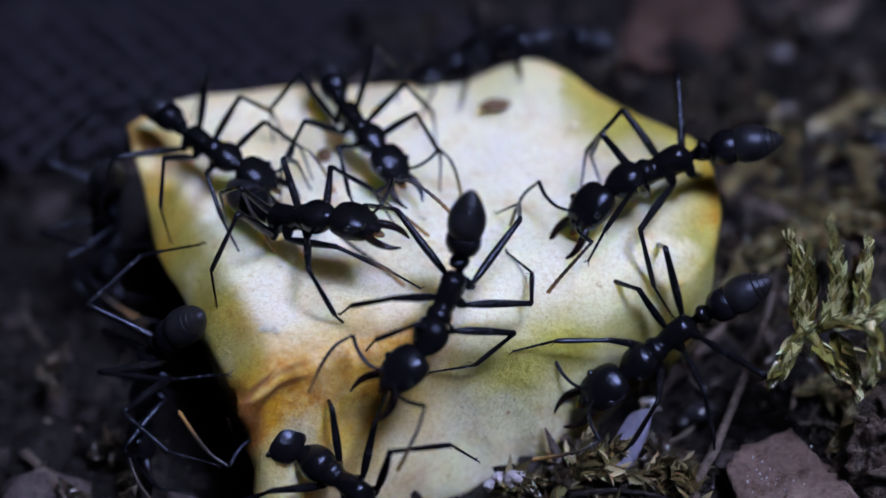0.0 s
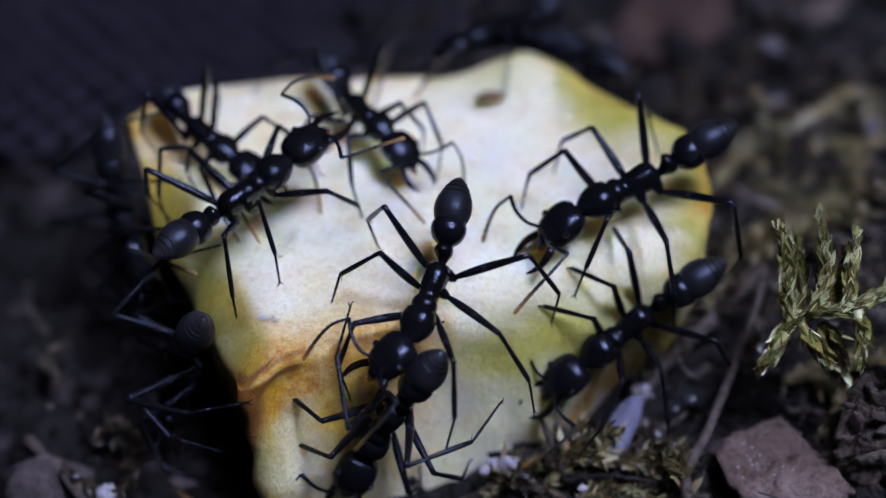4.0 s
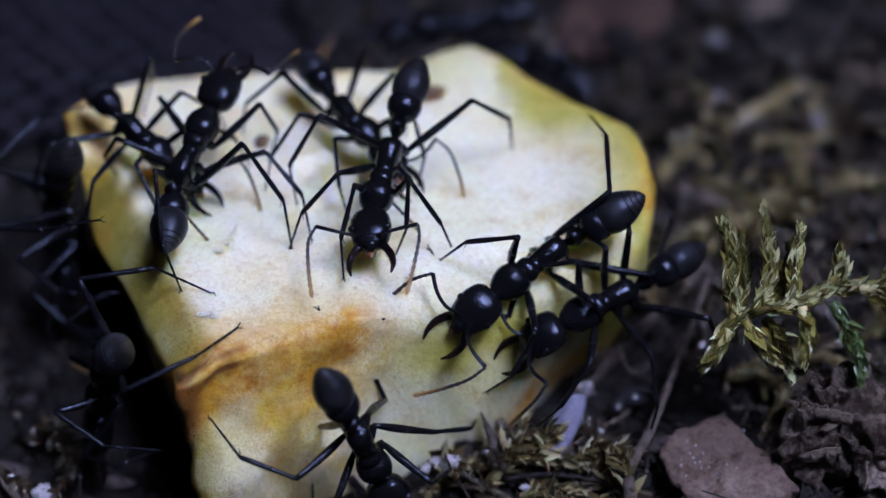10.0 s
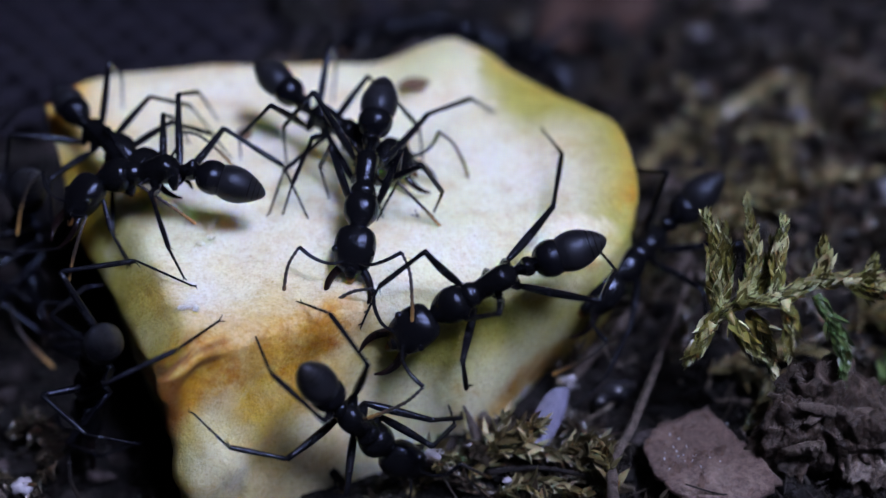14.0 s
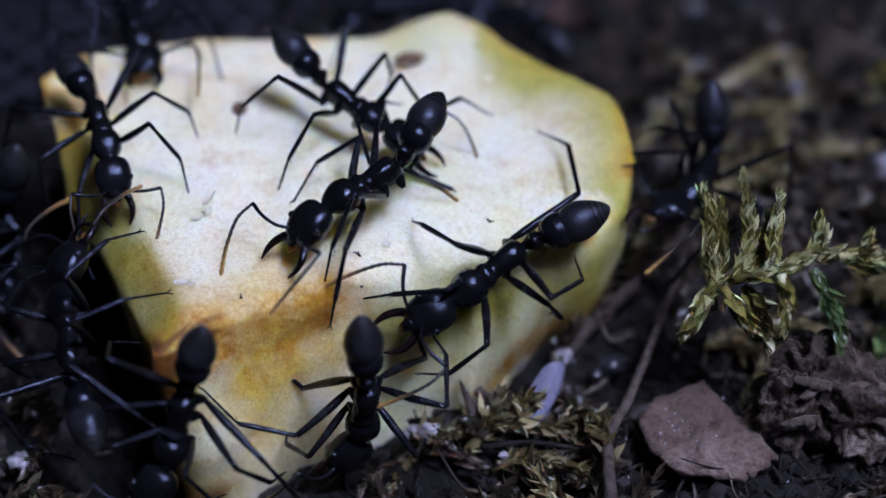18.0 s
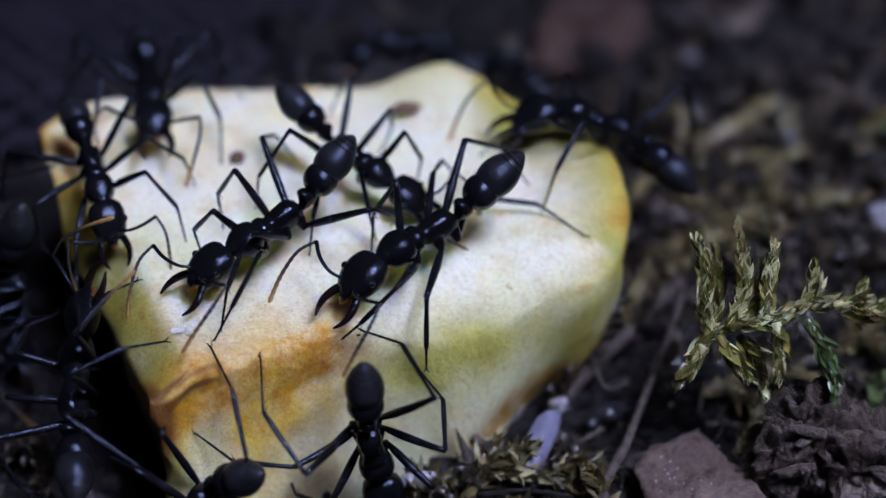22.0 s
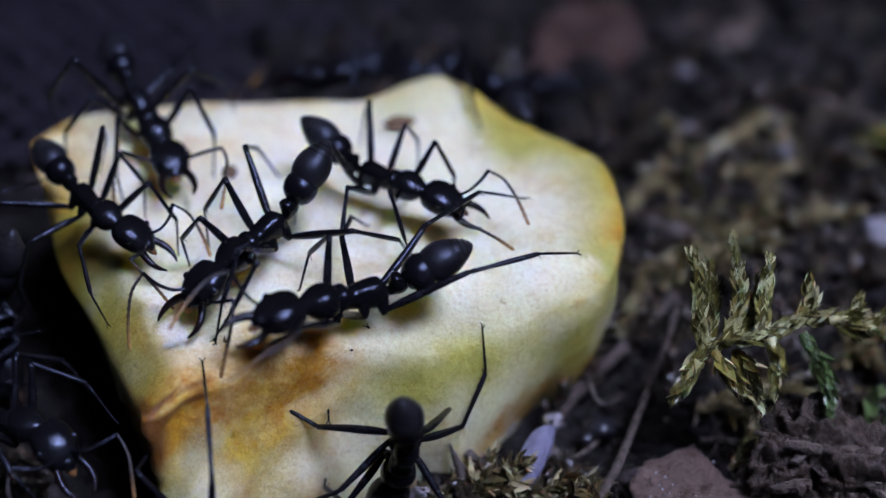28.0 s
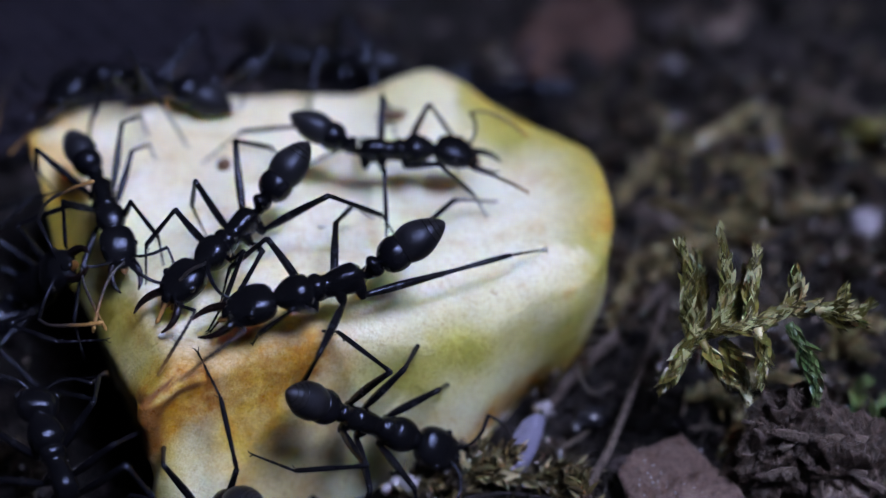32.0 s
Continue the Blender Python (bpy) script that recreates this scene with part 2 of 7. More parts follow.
def loft(sections, sides=14, square=1.0):
    """A body along x: sections (x, centre y, centre z, half width, half height). Closed at both ends; square < 1: boxier."""
    def bow(c):
        return math.copysign(abs(c) ** square, c)
    bm = bmesh.new()
    rings = []
    for x, cy, cz, ry, rz in sections:
        rings.append([bm.verts.new((x * K, (cy + ry * bow(math.cos(a))) * K, (cz + rz * bow(math.sin(a))) * K))
                      for a in [2 * math.pi * i / sides for i in range(sides)]])
    for a, b in zip(rings, rings[1:]):
        for i in range(sides):
            j = (i + 1) % sides
            bm.faces.new((a[i], a[j], b[j], b[i]))
    bm.faces.new(rings[0])
    bm.faces.new(list(reversed(rings[-1])))
    bmesh.ops.recalc_face_normals(bm, faces=bm.faces)
    return bm


def smooth_sections(keys, steps=4):
    """A smooth run through given sections, for rounder bodies."""
    k = np.array([keys[0]] + list(keys) + [keys[-1]], float)
    out = []
    for i in range(1, len(k) - 2):
        for f in np.arange(steps) / steps:
            a, b, c, d = k[i - 1:i + 3]
            v = 0.5 * (2 * b + (c - a) * f + (2 * a - 5 * b + 4 * c - d) * f * f + (3 * b - a - 3 * c + d) * f ** 3)
            v[0] = b[0] + (c[0] - b[0]) * f
            out.append((*[float(u) for u in v[:3]], max(0.02, float(v[3])), max(0.02, float(v[4]))))
    return out + [keys[-1]]


def tube_verts(points, radii, sides=6):
    """Verts and faces of a tube along points."""
    pts = [Vector(p) for p in points]
    verts, faces = [], []
    side = None
    for i, p in enumerate(pts):
        d = (pts[min(i + 1, len(pts) - 1)] - pts[max(i - 1, 0)]).normalized()
        if side is None:
            side = d.orthogonal().normalized()
        side = (side - d * side.dot(d)).normalized()
        up = d.cross(side)
        for k in range(sides):
            a = 2 * math.pi * k / sides
            verts.append(p + (side * math.cos(a) + up * math.sin(a)) * radii[i])
    for i in range(len(pts) - 1):
        for k in range(sides):
            j = (k + 1) % sides
            faces.append((i * sides + k, i * sides + j, (i + 1) * sides + j, (i + 1) * sides + k))
    faces.append(tuple(reversed(range(sides))))
    faces.append(tuple(range((len(pts) - 1) * sides, len(pts) * sides)))
    return verts, faces


def merge(pieces):
    verts, faces = [], []
    for v, f in pieces:
        o = len(verts)
        verts += list(v)
        faces += [tuple(i + o for i in q) for q in f]
    return verts, faces


def curve(points, steps):
    """A smooth line through points."""
    p = [Vector(q) for q in points]
    p = [p[0] * 2 - p[1]] + p + [p[-1] * 2 - p[-2]]
    out = []
    for i in range(1, len(p) - 2):
        for s in range(steps):
            f = s / steps
            a, b, c, d = p[i - 1:i + 3]
            out.append(0.5 * ((2 * b) + (c - a) * f + (2 * a - 5 * b + 4 * c - d) * f * f + (3 * b - a - 3 * c + d) * f ** 3))
    return out + [p[-2]]


# ---- the support: the apple piece's outline and heights ----
OUTLINE = [(-19.3, 8.9), (-17.4, 10.8), (-11.9, 12.0), (-6.2, 12.6), (-2.8, 12.7), (-0.4, 13.5), (1.3, 13.7), (4.1, 11.6), (7.5, 9.0),
           (9.3, 6.9), (9.9, 2.7), (8.7, -0.6), (6.5, -2.2), (1.7, -4.3), (-3.5, -5.7), (-7.7, -7.6), (-10.0, -8.6), (-12.1, -9.6),
           (-12.8, -7.4), (-15.0, -2.5), (-17.6, 3.6)]
HEART = Vector((-4.0, 2.5, 0))


def inside(x, y):
    """How far a place lies inside the outline (negative: outside)."""
    best, odd = 1e9, False
    for (ax, ay), (bx, by) in zip(OUTLINE, OUTLINE[1:] + OUTLINE[:1]):
        dx, dy = bx - ax, by - ay
        f = max(0, min(1, ((x - ax) * dx + (y - ay) * dy) / (dx * dx + dy * dy)))
        best = min(best, math.hypot(x - ax - f * dx, y - ay - f * dy))
        if (ay > y) != (by > y) and x < ax + (y - ay) / (by - ay) * dx:
            odd = not odd
    return best if odd else -best


def bell(x, y, cx, cy, r):
    return math.exp(-((x - cx) ** 2 + (y - cy) ** 2) / (r * r))


def top_height(x, y):
    z = 10.0 + 0.7 * bell(x, y, 1.5, 13.5, 3.2) + 0.5 * bell(x, y, 9, 5, 4) - 0.5 * bell(x, y, -3, 11, 4) - 0.4 * bell(x, y, 2, 5, 5)
    z += 0.35 * noise.noise(Vector((x * 0.16, y * 0.16, 3.1))) + 0.16 * noise.noise(Vector((x * 0.5, y * 0.5, 7.7)))
    return z - 0.25 * bell(x, y, -9.5, -9.5, 2.6)


def ease(f):
    f = max(0.0, min(1.0, f))
    return f * f * (3 - 2 * f)


def worn(x, y):
    """How far the upper edge is rounded off: 1 on the near right, 0 where the cut is sharp."""
    return ease((x + 4.5) / 6.5) * ease((4.5 - y) / 4.0) * (1 - 0.45 * ease((x - 3.0) / 4.0)) + (0.10 * math.exp(-((x + 8.0) / 4.2) ** 4) if y < -2 else 0)


LEFT = [(-11.9, -9.8), (-12.8, -7.4), (-15.0, -2.5), (-17.6, 3.6)]


def flank(x, y, reach):
    """1 on the left edge, where the block slopes off, to 0 at reach from it."""
    gap = 99.0
    for (ax, ay), (bx, by) in zip(LEFT, LEFT[1:]):
        f = max(0, min(1, ((x - ax) * (bx - ax) + (y - ay) * (by - ay)) / ((bx - ax) ** 2 + (by - ay) ** 2)))
        gap = min(gap, math.hypot(x - ax - f * (bx - ax), y - ay - f * (by - ay)))
    return max(0.0, 1 - gap / reach) * (0.40 + 0.60 * ease((y + 10.5) / 4.0)) * ease((8.0 - y) / 4.0)


def brim(x, y, d):
    """How much lower the top lies at d from its edge."""
    w = worn(x, y)
    soft = 0.45 + 3.2 * w
    low = (0.18 + 1.45 * w) * (1 - d / soft) ** 2 if d < soft else 0
    low += 2.6 * flank(x, y, 1.8) ** 1.2
    if y < -2 and d < 1.8:
        low += (1 - d / 1.8) ** 2 * math.exp(-((x + 8.0) / 3.8) ** 4) * max(0, 0.10 + 0.25 * noise.noise(Vector((x * 0.55, y * 0.55, 8.0))))
    return low


def earth_height(x, y):
    """The soil: low on the left, banked up against the apple on the right, rough all over."""
    z = 1.1 * noise.noise(Vector((x * 0.07, y * 0.07, 0.3))) + 0.95 * noise.noise(Vector((x * 0.23, y * 0.23, 5.0)))
    z += 0.42 * noise.noise(Vector((x * 0.8, y * 0.8, 9.0)))
    z += 2.2 * max(0, min(1, (x - 6) / 10)) - 1.6 * max(0, min(1, (-x - 10) / 5))
    z += 1.4 * bell(x, y, 2.2, -7.0, 5.0) - 2.2 * bell(x, y, -9.5, -12.5, 4.5)
    return z


def support(x, y):
    """Height of what an ant stands on."""
    d = inside(x, y)
    if d > 0.4:
        return top_height(x, y) - brim(x, y, d)
    return max(earth_height(x, y), 10 - (0.4 - d) * 2.6)


# ---- ground ----
def ground():
    xs = [-3000, -900, -300, -150, -120, -95] + [-75 + 1.1 * i for i in range(137)] + [95, 120, 150, 300, 900, 3000]
    ys = [-3000, -900, -300, -130, -90, -65] + [-45 + 1.1 * i for i in range(128)] + [115, 140, 170, 300, 900, 3000]
    verts = [(x, y, earth_height(x, y)) for y in ys for x in xs]
    w = len(xs)
    faces = [(j * w + i, j * w + i + 1, (j + 1) * w + i + 1, (j + 1) * w + i) for j in range(len(ys) - 1) for i in range(w - 1)]
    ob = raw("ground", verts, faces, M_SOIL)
    tagged(ob, "dark damp forest soil, rough and crumbly", "ground", kind="structure")


ground()


# ---- the apple piece ----
def apple():
    thing = tagged(empty("apple_piece", (-4, 2, 0)), "cut block of pale apple flesh with browned edges", "apple")
    base = Vector((-4, 2, 0))
    line = curve([(x, y, 0) for x, y in OUTLINE + OUTLINE[:1]], 9)[:-1]
    n = len(line)
    rows, tags = [], []

    def put(x, y, z, *tones):
        tags.append(tones)
        return (x - base.x, y - base.y, z - base.z)

    def stain(x, y, z, drop=0.0):
        d = max(0, inside(x, y))
        wob = noise.noise(Vector((x * 0.45, y * 0.45, z * 0.45)))
        fine = noise.noise(Vector((x * 1.1, y * 1.1, z * 1.1)))
        side = max(0, min(1, (9.6 - z) / 0.8))
        # oxidised band along the near left edge
        span = math.exp(-((x + 8.0) / 4.6) ** 4) if y < -3 else 0
        lip = span * (math.exp(-((drop - 1.0 + 0.6 * wob) / 1.2) ** 2) if drop else 0.9 * math.exp(-d / 0.9))
        tops = bell(x, y, -10.8, -7.6, 2.0) * 0.45 + bell(x, y, -5.5, -6.3, 1.6) * 0.5 + bell(x, y, -12.4, -4.5, 1.6) * 0.35
        edge = math.exp(-d / (0.9 if x > 3 else 0.55)) * max(0, min(1, (z - 8.6) / 1.0))
        where = 0.55 if x > 1 and y > 1.5 else (0.8 if x < -12 or y > 10.5 else 0.12)
        rust = 1.0 * lip + tops * (0.65 + 0.8 * wob) + edge * where * (0.7 + 0.9 * wob + 0.5 * fine)
        rust += 0.30 * side * max(0, wob + 0.1) * (1 if x < -2 else 0.3)
        if y < -3 and drop:
            reach = 1.9 - 0.10 * (x + 12) + 1.3 * wob
            rust += 0.85 * span * math.exp(-(max(0, drop - 0.4) / max(0.7, reach)) ** 2) * (0.75 + 0.9 * fine)
            rust += 0.9 * max(0, min(1, (x - 1) / 3)) * max(0, min(1, (5.0 - z) / 2.5)) * (0.5 + wob)
            rust += 0.75 * math.exp(-((x + 12.3) / 0.9) ** 2) * (0.7 + wob)
        rust += 0.9 * max(0, min(1, (x - 3) / 3)) * max(0, min(1, (4.6 - z) / 2.0)) * (0.6 + wob) * (1 if y < 4 else 0.4)
        rust += 0.7 * max(0, min(1, (-14.8 - x) / 3.5)) * max(0, 0.45 + 1.1 * wob + 0.5 * fine)
        # greenish yellow towards the peel and low on the face
        rim = 1.0 * math.exp(-(d / 2.3) ** 2) * (1 if x > 2.5 and y > 0.5 else 0.10)
        rim += 0.75 * bell(x, y, 5.2, 9.0, 2.3) * max(0.2, 0.8 + wob) + 0.35 * bell(x, y, -1, 12, 2.0)
        rim += side * (0.6 * math.exp(-((x - 1.8) / 4.6) ** 4) * math.exp(-((z - 7.2 + 0.5 * wob) / 1.5) ** 2) * (0.85 + 0.5 * wob) + 1.1 * max(0, min(1, (x - 4) / 4)) * (0.8 + 0.5 * wob) + 0.15 * max(0, min(1, (-2 - x) / 3)) * max(0.1, 0.7 + 0.9 * wob))
        rim += 0.9 * (0.8 + 0.6 * wob) * bell(x, y, 1.2, -4.6, 3.2) * max(0.0, min(1, (9.7 - z) / 2.0)) * math.exp(-max(0, 6.0 - z) / 1.5)
        rim += (0.9 if x < -15.5 and z < 9.4 else 0) + 1.15 * ease(2.0 * flank(x, y, 2.3)) * (0.75 + 0.6 * wob)
        ridge = span * math.exp(-((d + drop * 0.7 - 0.3 + 0.2 * wob) / 0.2) ** 2)
        scorch = (0.35 + 0.8 * ease((-8.0 - x) / 3.0)) * ridge * (0.75 + 0.8 * wob + 0.6 * fine) + 1.3 * math.exp(-((x + 12.0) ** 2 + (y + 9.6) ** 2) / 1.0) * math.exp(-((z - 7.2) / 2.4) ** 2) + 0.9 * max(0, (1.8 - z) / 2.0) * (0.5 + wob) + 0.12 * lip * max(0, wob + fine)
        scorch += edge * (0.5 if x > 4 and y > 3 else 0) * max(0, fine + 0.4)
        amber = 0.9 * span * (math.exp(-(max(0, drop - 0.5) / 5.6) ** 2) * (0.72 + 0.8 * wob) if drop else 0.75 * math.exp(-d / 2.2) * (0.6 + wob))
        amber += 0.18 * ease((drop - 1.2) / 2.5) * ease((-1.5 - x) / 4.0) * (0.8 + 1.2 * wob)
        amber += 0.5 * edge * where + 0.6 * max(0, min(1, (-13.5 - x) / 4)) * (0.6 + wob)
        pale = 1 - 0.9 * math.exp(-((x + 10.4) / 1.5) ** 2 - ((z - 3.6) / 1.6) ** 2) * (1 if drop else 0)
        rust, amber = rust * pale, amber * pale
        if drop and x > 4:
            rust += 0.8 * min(1, (x - 4) / 3) * max(0, fine + 0.25 * wob - 0.1)
        return min(1, max(0, rim)), max(0, min(1, rust)), max(0, min(1, scorch)), max(0, min(1, amber))

    verts, faces = [], []
    # top: rings from the heart outwards
    inner = [0.03, 0.08] + [0.14 + 0.82 * i / 30 for i in range(31)] + [0.972, 0.982, 0.99]
    for r in inner:
        for p in line:
            q = HEART + (p - HEART) * r
            d = inside(q.x, q.y)
            z = top_height(q.x, q.y)
            z -= brim(q.x, q.y, max(0, d))
            verts.append(put(q.x, q.y, z, *stain(q.x, q.y, z)))
    # sides: down to the soil
    drops = [0.12, 0.25, 0.4, 0.6, 0.9, 1.3, 1.9, 2.5, 3.2, 3.9, 4.7, 5.5, 6.3, 7.1, 8.0, 9.0, 10.2, 11.5]
    for k, drop in enumerate(drops):
        for i, p in enumerate(line):
            d = line[(i + 1) % n] - line[i - 1]
            out = Vector((-d.y, d.x, 0)).normalized()
            if out.dot(p - HEART) < 0:
                out = -out
            f = drop / 10
            belly = 0.45 * math.sin(min(1, f) * math.pi)
            if p.y < -3 and p.x < 0:
                belly = (1.3 - 0.8 * max(0, min(1, (-9.5 - p.x) / 2.5))) * f + 0.12 * math.sin(f * 7 + p.x * 0.3) * (1 - f) * min(1, f * 6)
            elif p.y < 1 and p.x >= 0:
                belly = 0.9 * f + 0.5 * math.sin(f * 3.1) - 3.8 * f ** 1.4 * max(0, min(1, (p.x - 1.5) / 5))
            elif p.x > 7:
                belly = 0.6 * math.sin(min(1, f * 1.1) * math.pi) - 3.6 * f
            if p.x < -11.9 and p.y > -9.3:
                belly = -(0.3 + 1.9 * ease((p.y + 9.3) / 3.5) + 1.4 * ease((p.y + 2) / 4)) * f
            q = p + out * belly
            w = worn(p.x, p.y)
            q = q + out * w * 0.5 * (1 - math.exp(-drop / 0.7))
            zt = top_height(p.x, p.y) - brim(p.x, p.y, 0)
            z = zt - drop
            if p.y < -4 and p.x < -8:
                q.x += 1.4 * f * min(1, (-8 - p.x) / 4) * max(0, min(1, (-4 - p.y) / 3))
            if p.y < -3 and p.x < 1.5:
                # torn, lumpy flesh with a gouge below the edge
                lumps = 0.34 * noise.noise(Vector((q.x * 0.62, 4.0, z * 0.62))) + 0.16 * noise.noise(Vector((q.x * 1.5, 9.0, z * 1.5)))
                lumps += 0.7 * math.exp(-((p.x + 10.4) / 1.5) ** 2 - ((z - 3.4) / 1.5) ** 2)
                q = q + out * (lumps * min(1, drop / 1.2))
            w = 0.16 * noise.noise(Vector((q.x * 0.25, q.y * 0.25, z * 0.30))) + 0.07 * noise.noise(Vector((q.x * 1.3, q.y * 1.3, z * 1.3)))
            q = q + out * w
            verts.append(put(q.x, q.y, z, *stain(q.x, q.y, z, drop)))
    total = len(inner) + len(drops)
    for r in range(total - 1):
        for i in range(n):
            j = (i + 1) % n
            faces.append((r * n + i, r * n + j, (r + 1) * n + j, (r + 1) * n + i))
    faces.append(tuple(reversed(range(n))))
    faces.append(tuple(range((total - 1) * n, total * n)))
    ob = raw("flesh", verts, faces, M_FLESH, thing)
    for k, key in enumerate(("rim", "rust", "scorch", "amber")):
        ob.data.attributes.new(key, "FLOAT", "POINT").data.foreach_set("value", [t[k] for t in tags])
    # the peel left on the far edge, lying on the flesh
    first = len(inner)
    cols = [i for i, p in enumerate(line) if p.x > 1.5 and p.y > 1.5]
    pv, pf = [], []
    for r in range(1, len(drops)):
        for i in cols:
            v = Vector(verts[(first + r) * n + i])
            out = Vector((v.x + base.x - HEART.x, v.y + base.y - HEART.y, 0)).normalized()
            pv.append(v + out * (0.10 if 1 < r < len(drops) - 1 else 0.02))
    w = len(cols)
    for r in range(len(drops) - 2):
        for i in range(w - 1):
            pf.append((r * w + i, r * w + i + 1, (r + 1) * w + i + 1, (r + 1) * w + i))
    raw("peel", pv, pf, M_PEEL, thing, "thin yellow-green peel with a brown edge").modifiers.new("thickness", "SOLIDIFY").thickness = 0.06 * K
    return thing


apple()

# ---- ants ----
FEMUR, SHIN, TOE = (3.2, 3.4, 4.2), (2.7, 2.8, 3.5), (2.2, 2.3, 2.8)
HIPS = ((0.50, 0.62, -0.78), (-0.85, 0.64, -0.78), (-1.80, 0.58, -0.68))
HEAD = 0.92
FEELER = (2.02 * HEAD, 0.34 * HEAD, 0.36 * HEAD)
HOMES = ((4.6, 3.0), (0.6, 4.9), (-4.4, 3.9))
LOWER = []
for s, e in zip(SHIN, TOE):
    # the shin and the foot as one bent line from knee to toe
    bend = radians(33)
    LOWER.append(math.sqrt(s * s + e * e + 2 * s * e * math.cos(bend)))


def bent(k):
    s, e = SHIN[k], TOE[k]
    a = math.acos((s * s + LOWER[k] ** 2 - e * e) / (2 * s * LOWER[k]))
    return Vector((s * math.cos(a), 0, s * math.sin(a)))


def ant_meshes():
    """The meshes that all ants share."""
    made = {}

    def keep(key, bm_or_mesh, material):
        me = bm_or_mesh
        if isinstance(me, bmesh.types.BMesh):
            me = bpy.data.meshes.new(key)
            bm_or_mesh.to_mesh(me)
            bm_or_mesh.free()
        me.materials.append(material)
        me.shade_smooth()
        made[key] = me

    def pieces(key, plist, material, tags=None):
        v, f = merge(plist)
        me = bpy.data.meshes.new(key)
        me.from_pydata([tuple(c * K for c in p) for p in v], [], f)
        me.update()
        if tags:
            me.attributes.new("along", "FLOAT", "POINT").data.foreach_set("value", tags)
        keep(key, me, material)

    keep("pronotum", loft(smooth_sections([(2.25, 0, 0.12, 0.20, 0.18), (2.05, 0, 0.08, 0.46, 0.36), (1.6, 0, 0.06, 0.76, 0.66), (1.1, 0, 0.08, 0.86, 0.80),
                                            (0.62, 0, 0.06, 0.76, 0.74), (0.36, 0, 0.02, 0.54, 0.54)]), 20, 0.86), M_BLACK)
    keep("propodeum", loft(smooth_sections([(0.62, 0, 0.0, 0.46, 0.46), (0.36, 0, 0.06, 0.60, 0.60), (0.05, 0, 0.06, 0.60, 0.62), (-0.22, 0, -0.02, 0.48, 0.54),
                                             (-0.8, 0, 0.03, 0.55, 0.66), (-1.6, 0, 0.03, 0.60, 0.74), (-1.98, 0, -0.08, 0.50, 0.54), (-2.2, 0, -0.15, 0.18, 0.18)]), 20, 0.78), M_BLACK)
    # gaster space: the joint with the thorax at 0, the body towards -x
    keep("petiole", loft(smooth_sections([(0.10, 0, -0.12, 0.16, 0.16), (-0.22, 0, -0.05, 0.30, 0.32), (-0.50, 0, 0.12, 0.46, 0.58), (-0.80, 0, 0.08, 0.42, 0.52),
                                           (-1.02, 0, -0.02, 0.20, 0.22)]), 14), M_BLACK)
    keep("gaster", loft(smooth_sections([(-0.90, 0, 0.0, 0.20, 0.22), (-1.02, 0, 0.01, 0.50, 0.50), (-1.28, 0, 0.03, 0.78, 0.76), (-1.66, 0, 0.05, 0.93, 0.90), (-2.02, 0, 0.04, 0.94, 0.91), (-2.30, 0, 0.03, 0.85, 0.83)]), 20), M_GASTER)
    keep("gaster_segment", loft(smooth_sections([(-2.18, 0, 0.03, 0.78, 0.76), (-2.38, 0, 0.03, 0.90, 0.88), (-2.75, 0, 0.03, 1.00, 0.97), (-3.15, 0, 0.02, 1.01, 0.97), (-3.58, 0, 0.01, 0.92, 0.87), (-3.90, 0, 0.0, 0.78, 0.73)]), 20), M_HIND)
    keep("gaster_tip", loft(smooth_sections([(-3.78, 0, 0.0, 0.80, 0.75), (-4.10, 0, 0.0, 0.67, 0.62), (-4.40, 0, -0.02, 0.48, 0.43), (-4.64, 0, -0.03, 0.28, 0.25), (-4.76, 0, -0.04, 0.09, 0.08)]), 18), M_TIP)
    ring = []
    for x, r in ((-2.27, 0.85), (-3.88, 0.775), (-4.16, 0.635), (-4.42, 0.46)):
        loop = [(x, r * math.cos(a), r * 0.95 * math.sin(a) + 0.02) for a in [2 * math.pi * i / 20 for i in range(21)]]
        ring.append(tube_verts(loop, [0.022] * 21, 5))
    pieces("gaster_bands", ring, M_LEG)
    # head space: the neck at 0, the face towards +x
    keep("head", loft(smooth_sections([(0.0, 0, 0.04, 0.30, 0.26), (0.07, 0, 0.05, 0.70, 0.48), (0.30, 0, 0.06, 0.95, 0.68), (0.75, 0, 0.05, 1.09, 0.80), (1.25, 0, 0.02, 1.11, 0.81),
                                        (1.70, 0, -0.03, 1.04, 0.73), (2.10, 0, -0.10, 0.91, 0.58), (2.38, 0, -0.14, 0.70, 0.38), (2.50, 0, -0.15, 0.44, 0.18)]), 26, 0.84), M_BLACK)
    bm = bmesh.new()
    bmesh.ops.create_uvsphere(bm, u_segments=12, v_segments=8, radius=0.22 * K)
    keep("eye", bm, M_EYE)
    keep("clypeus", loft(smooth_sections([(2.30, 0, 0.18, 0.26, 0.12), (2.5, 0, 0.06, 0.34, 0.16), (2.74, 0, -0.12, 0.22, 0.10)]), 10), M_BLACK)
    keep("mouthpart", loft(smooth_sections([(2.45, 0, -0.32, 0.30, 0.16), (2.75, 0, -0.38, 0.26, 0.14), (2.98, 0, -0.42, 0.10, 0.06)]), 8), M_MOUTH)
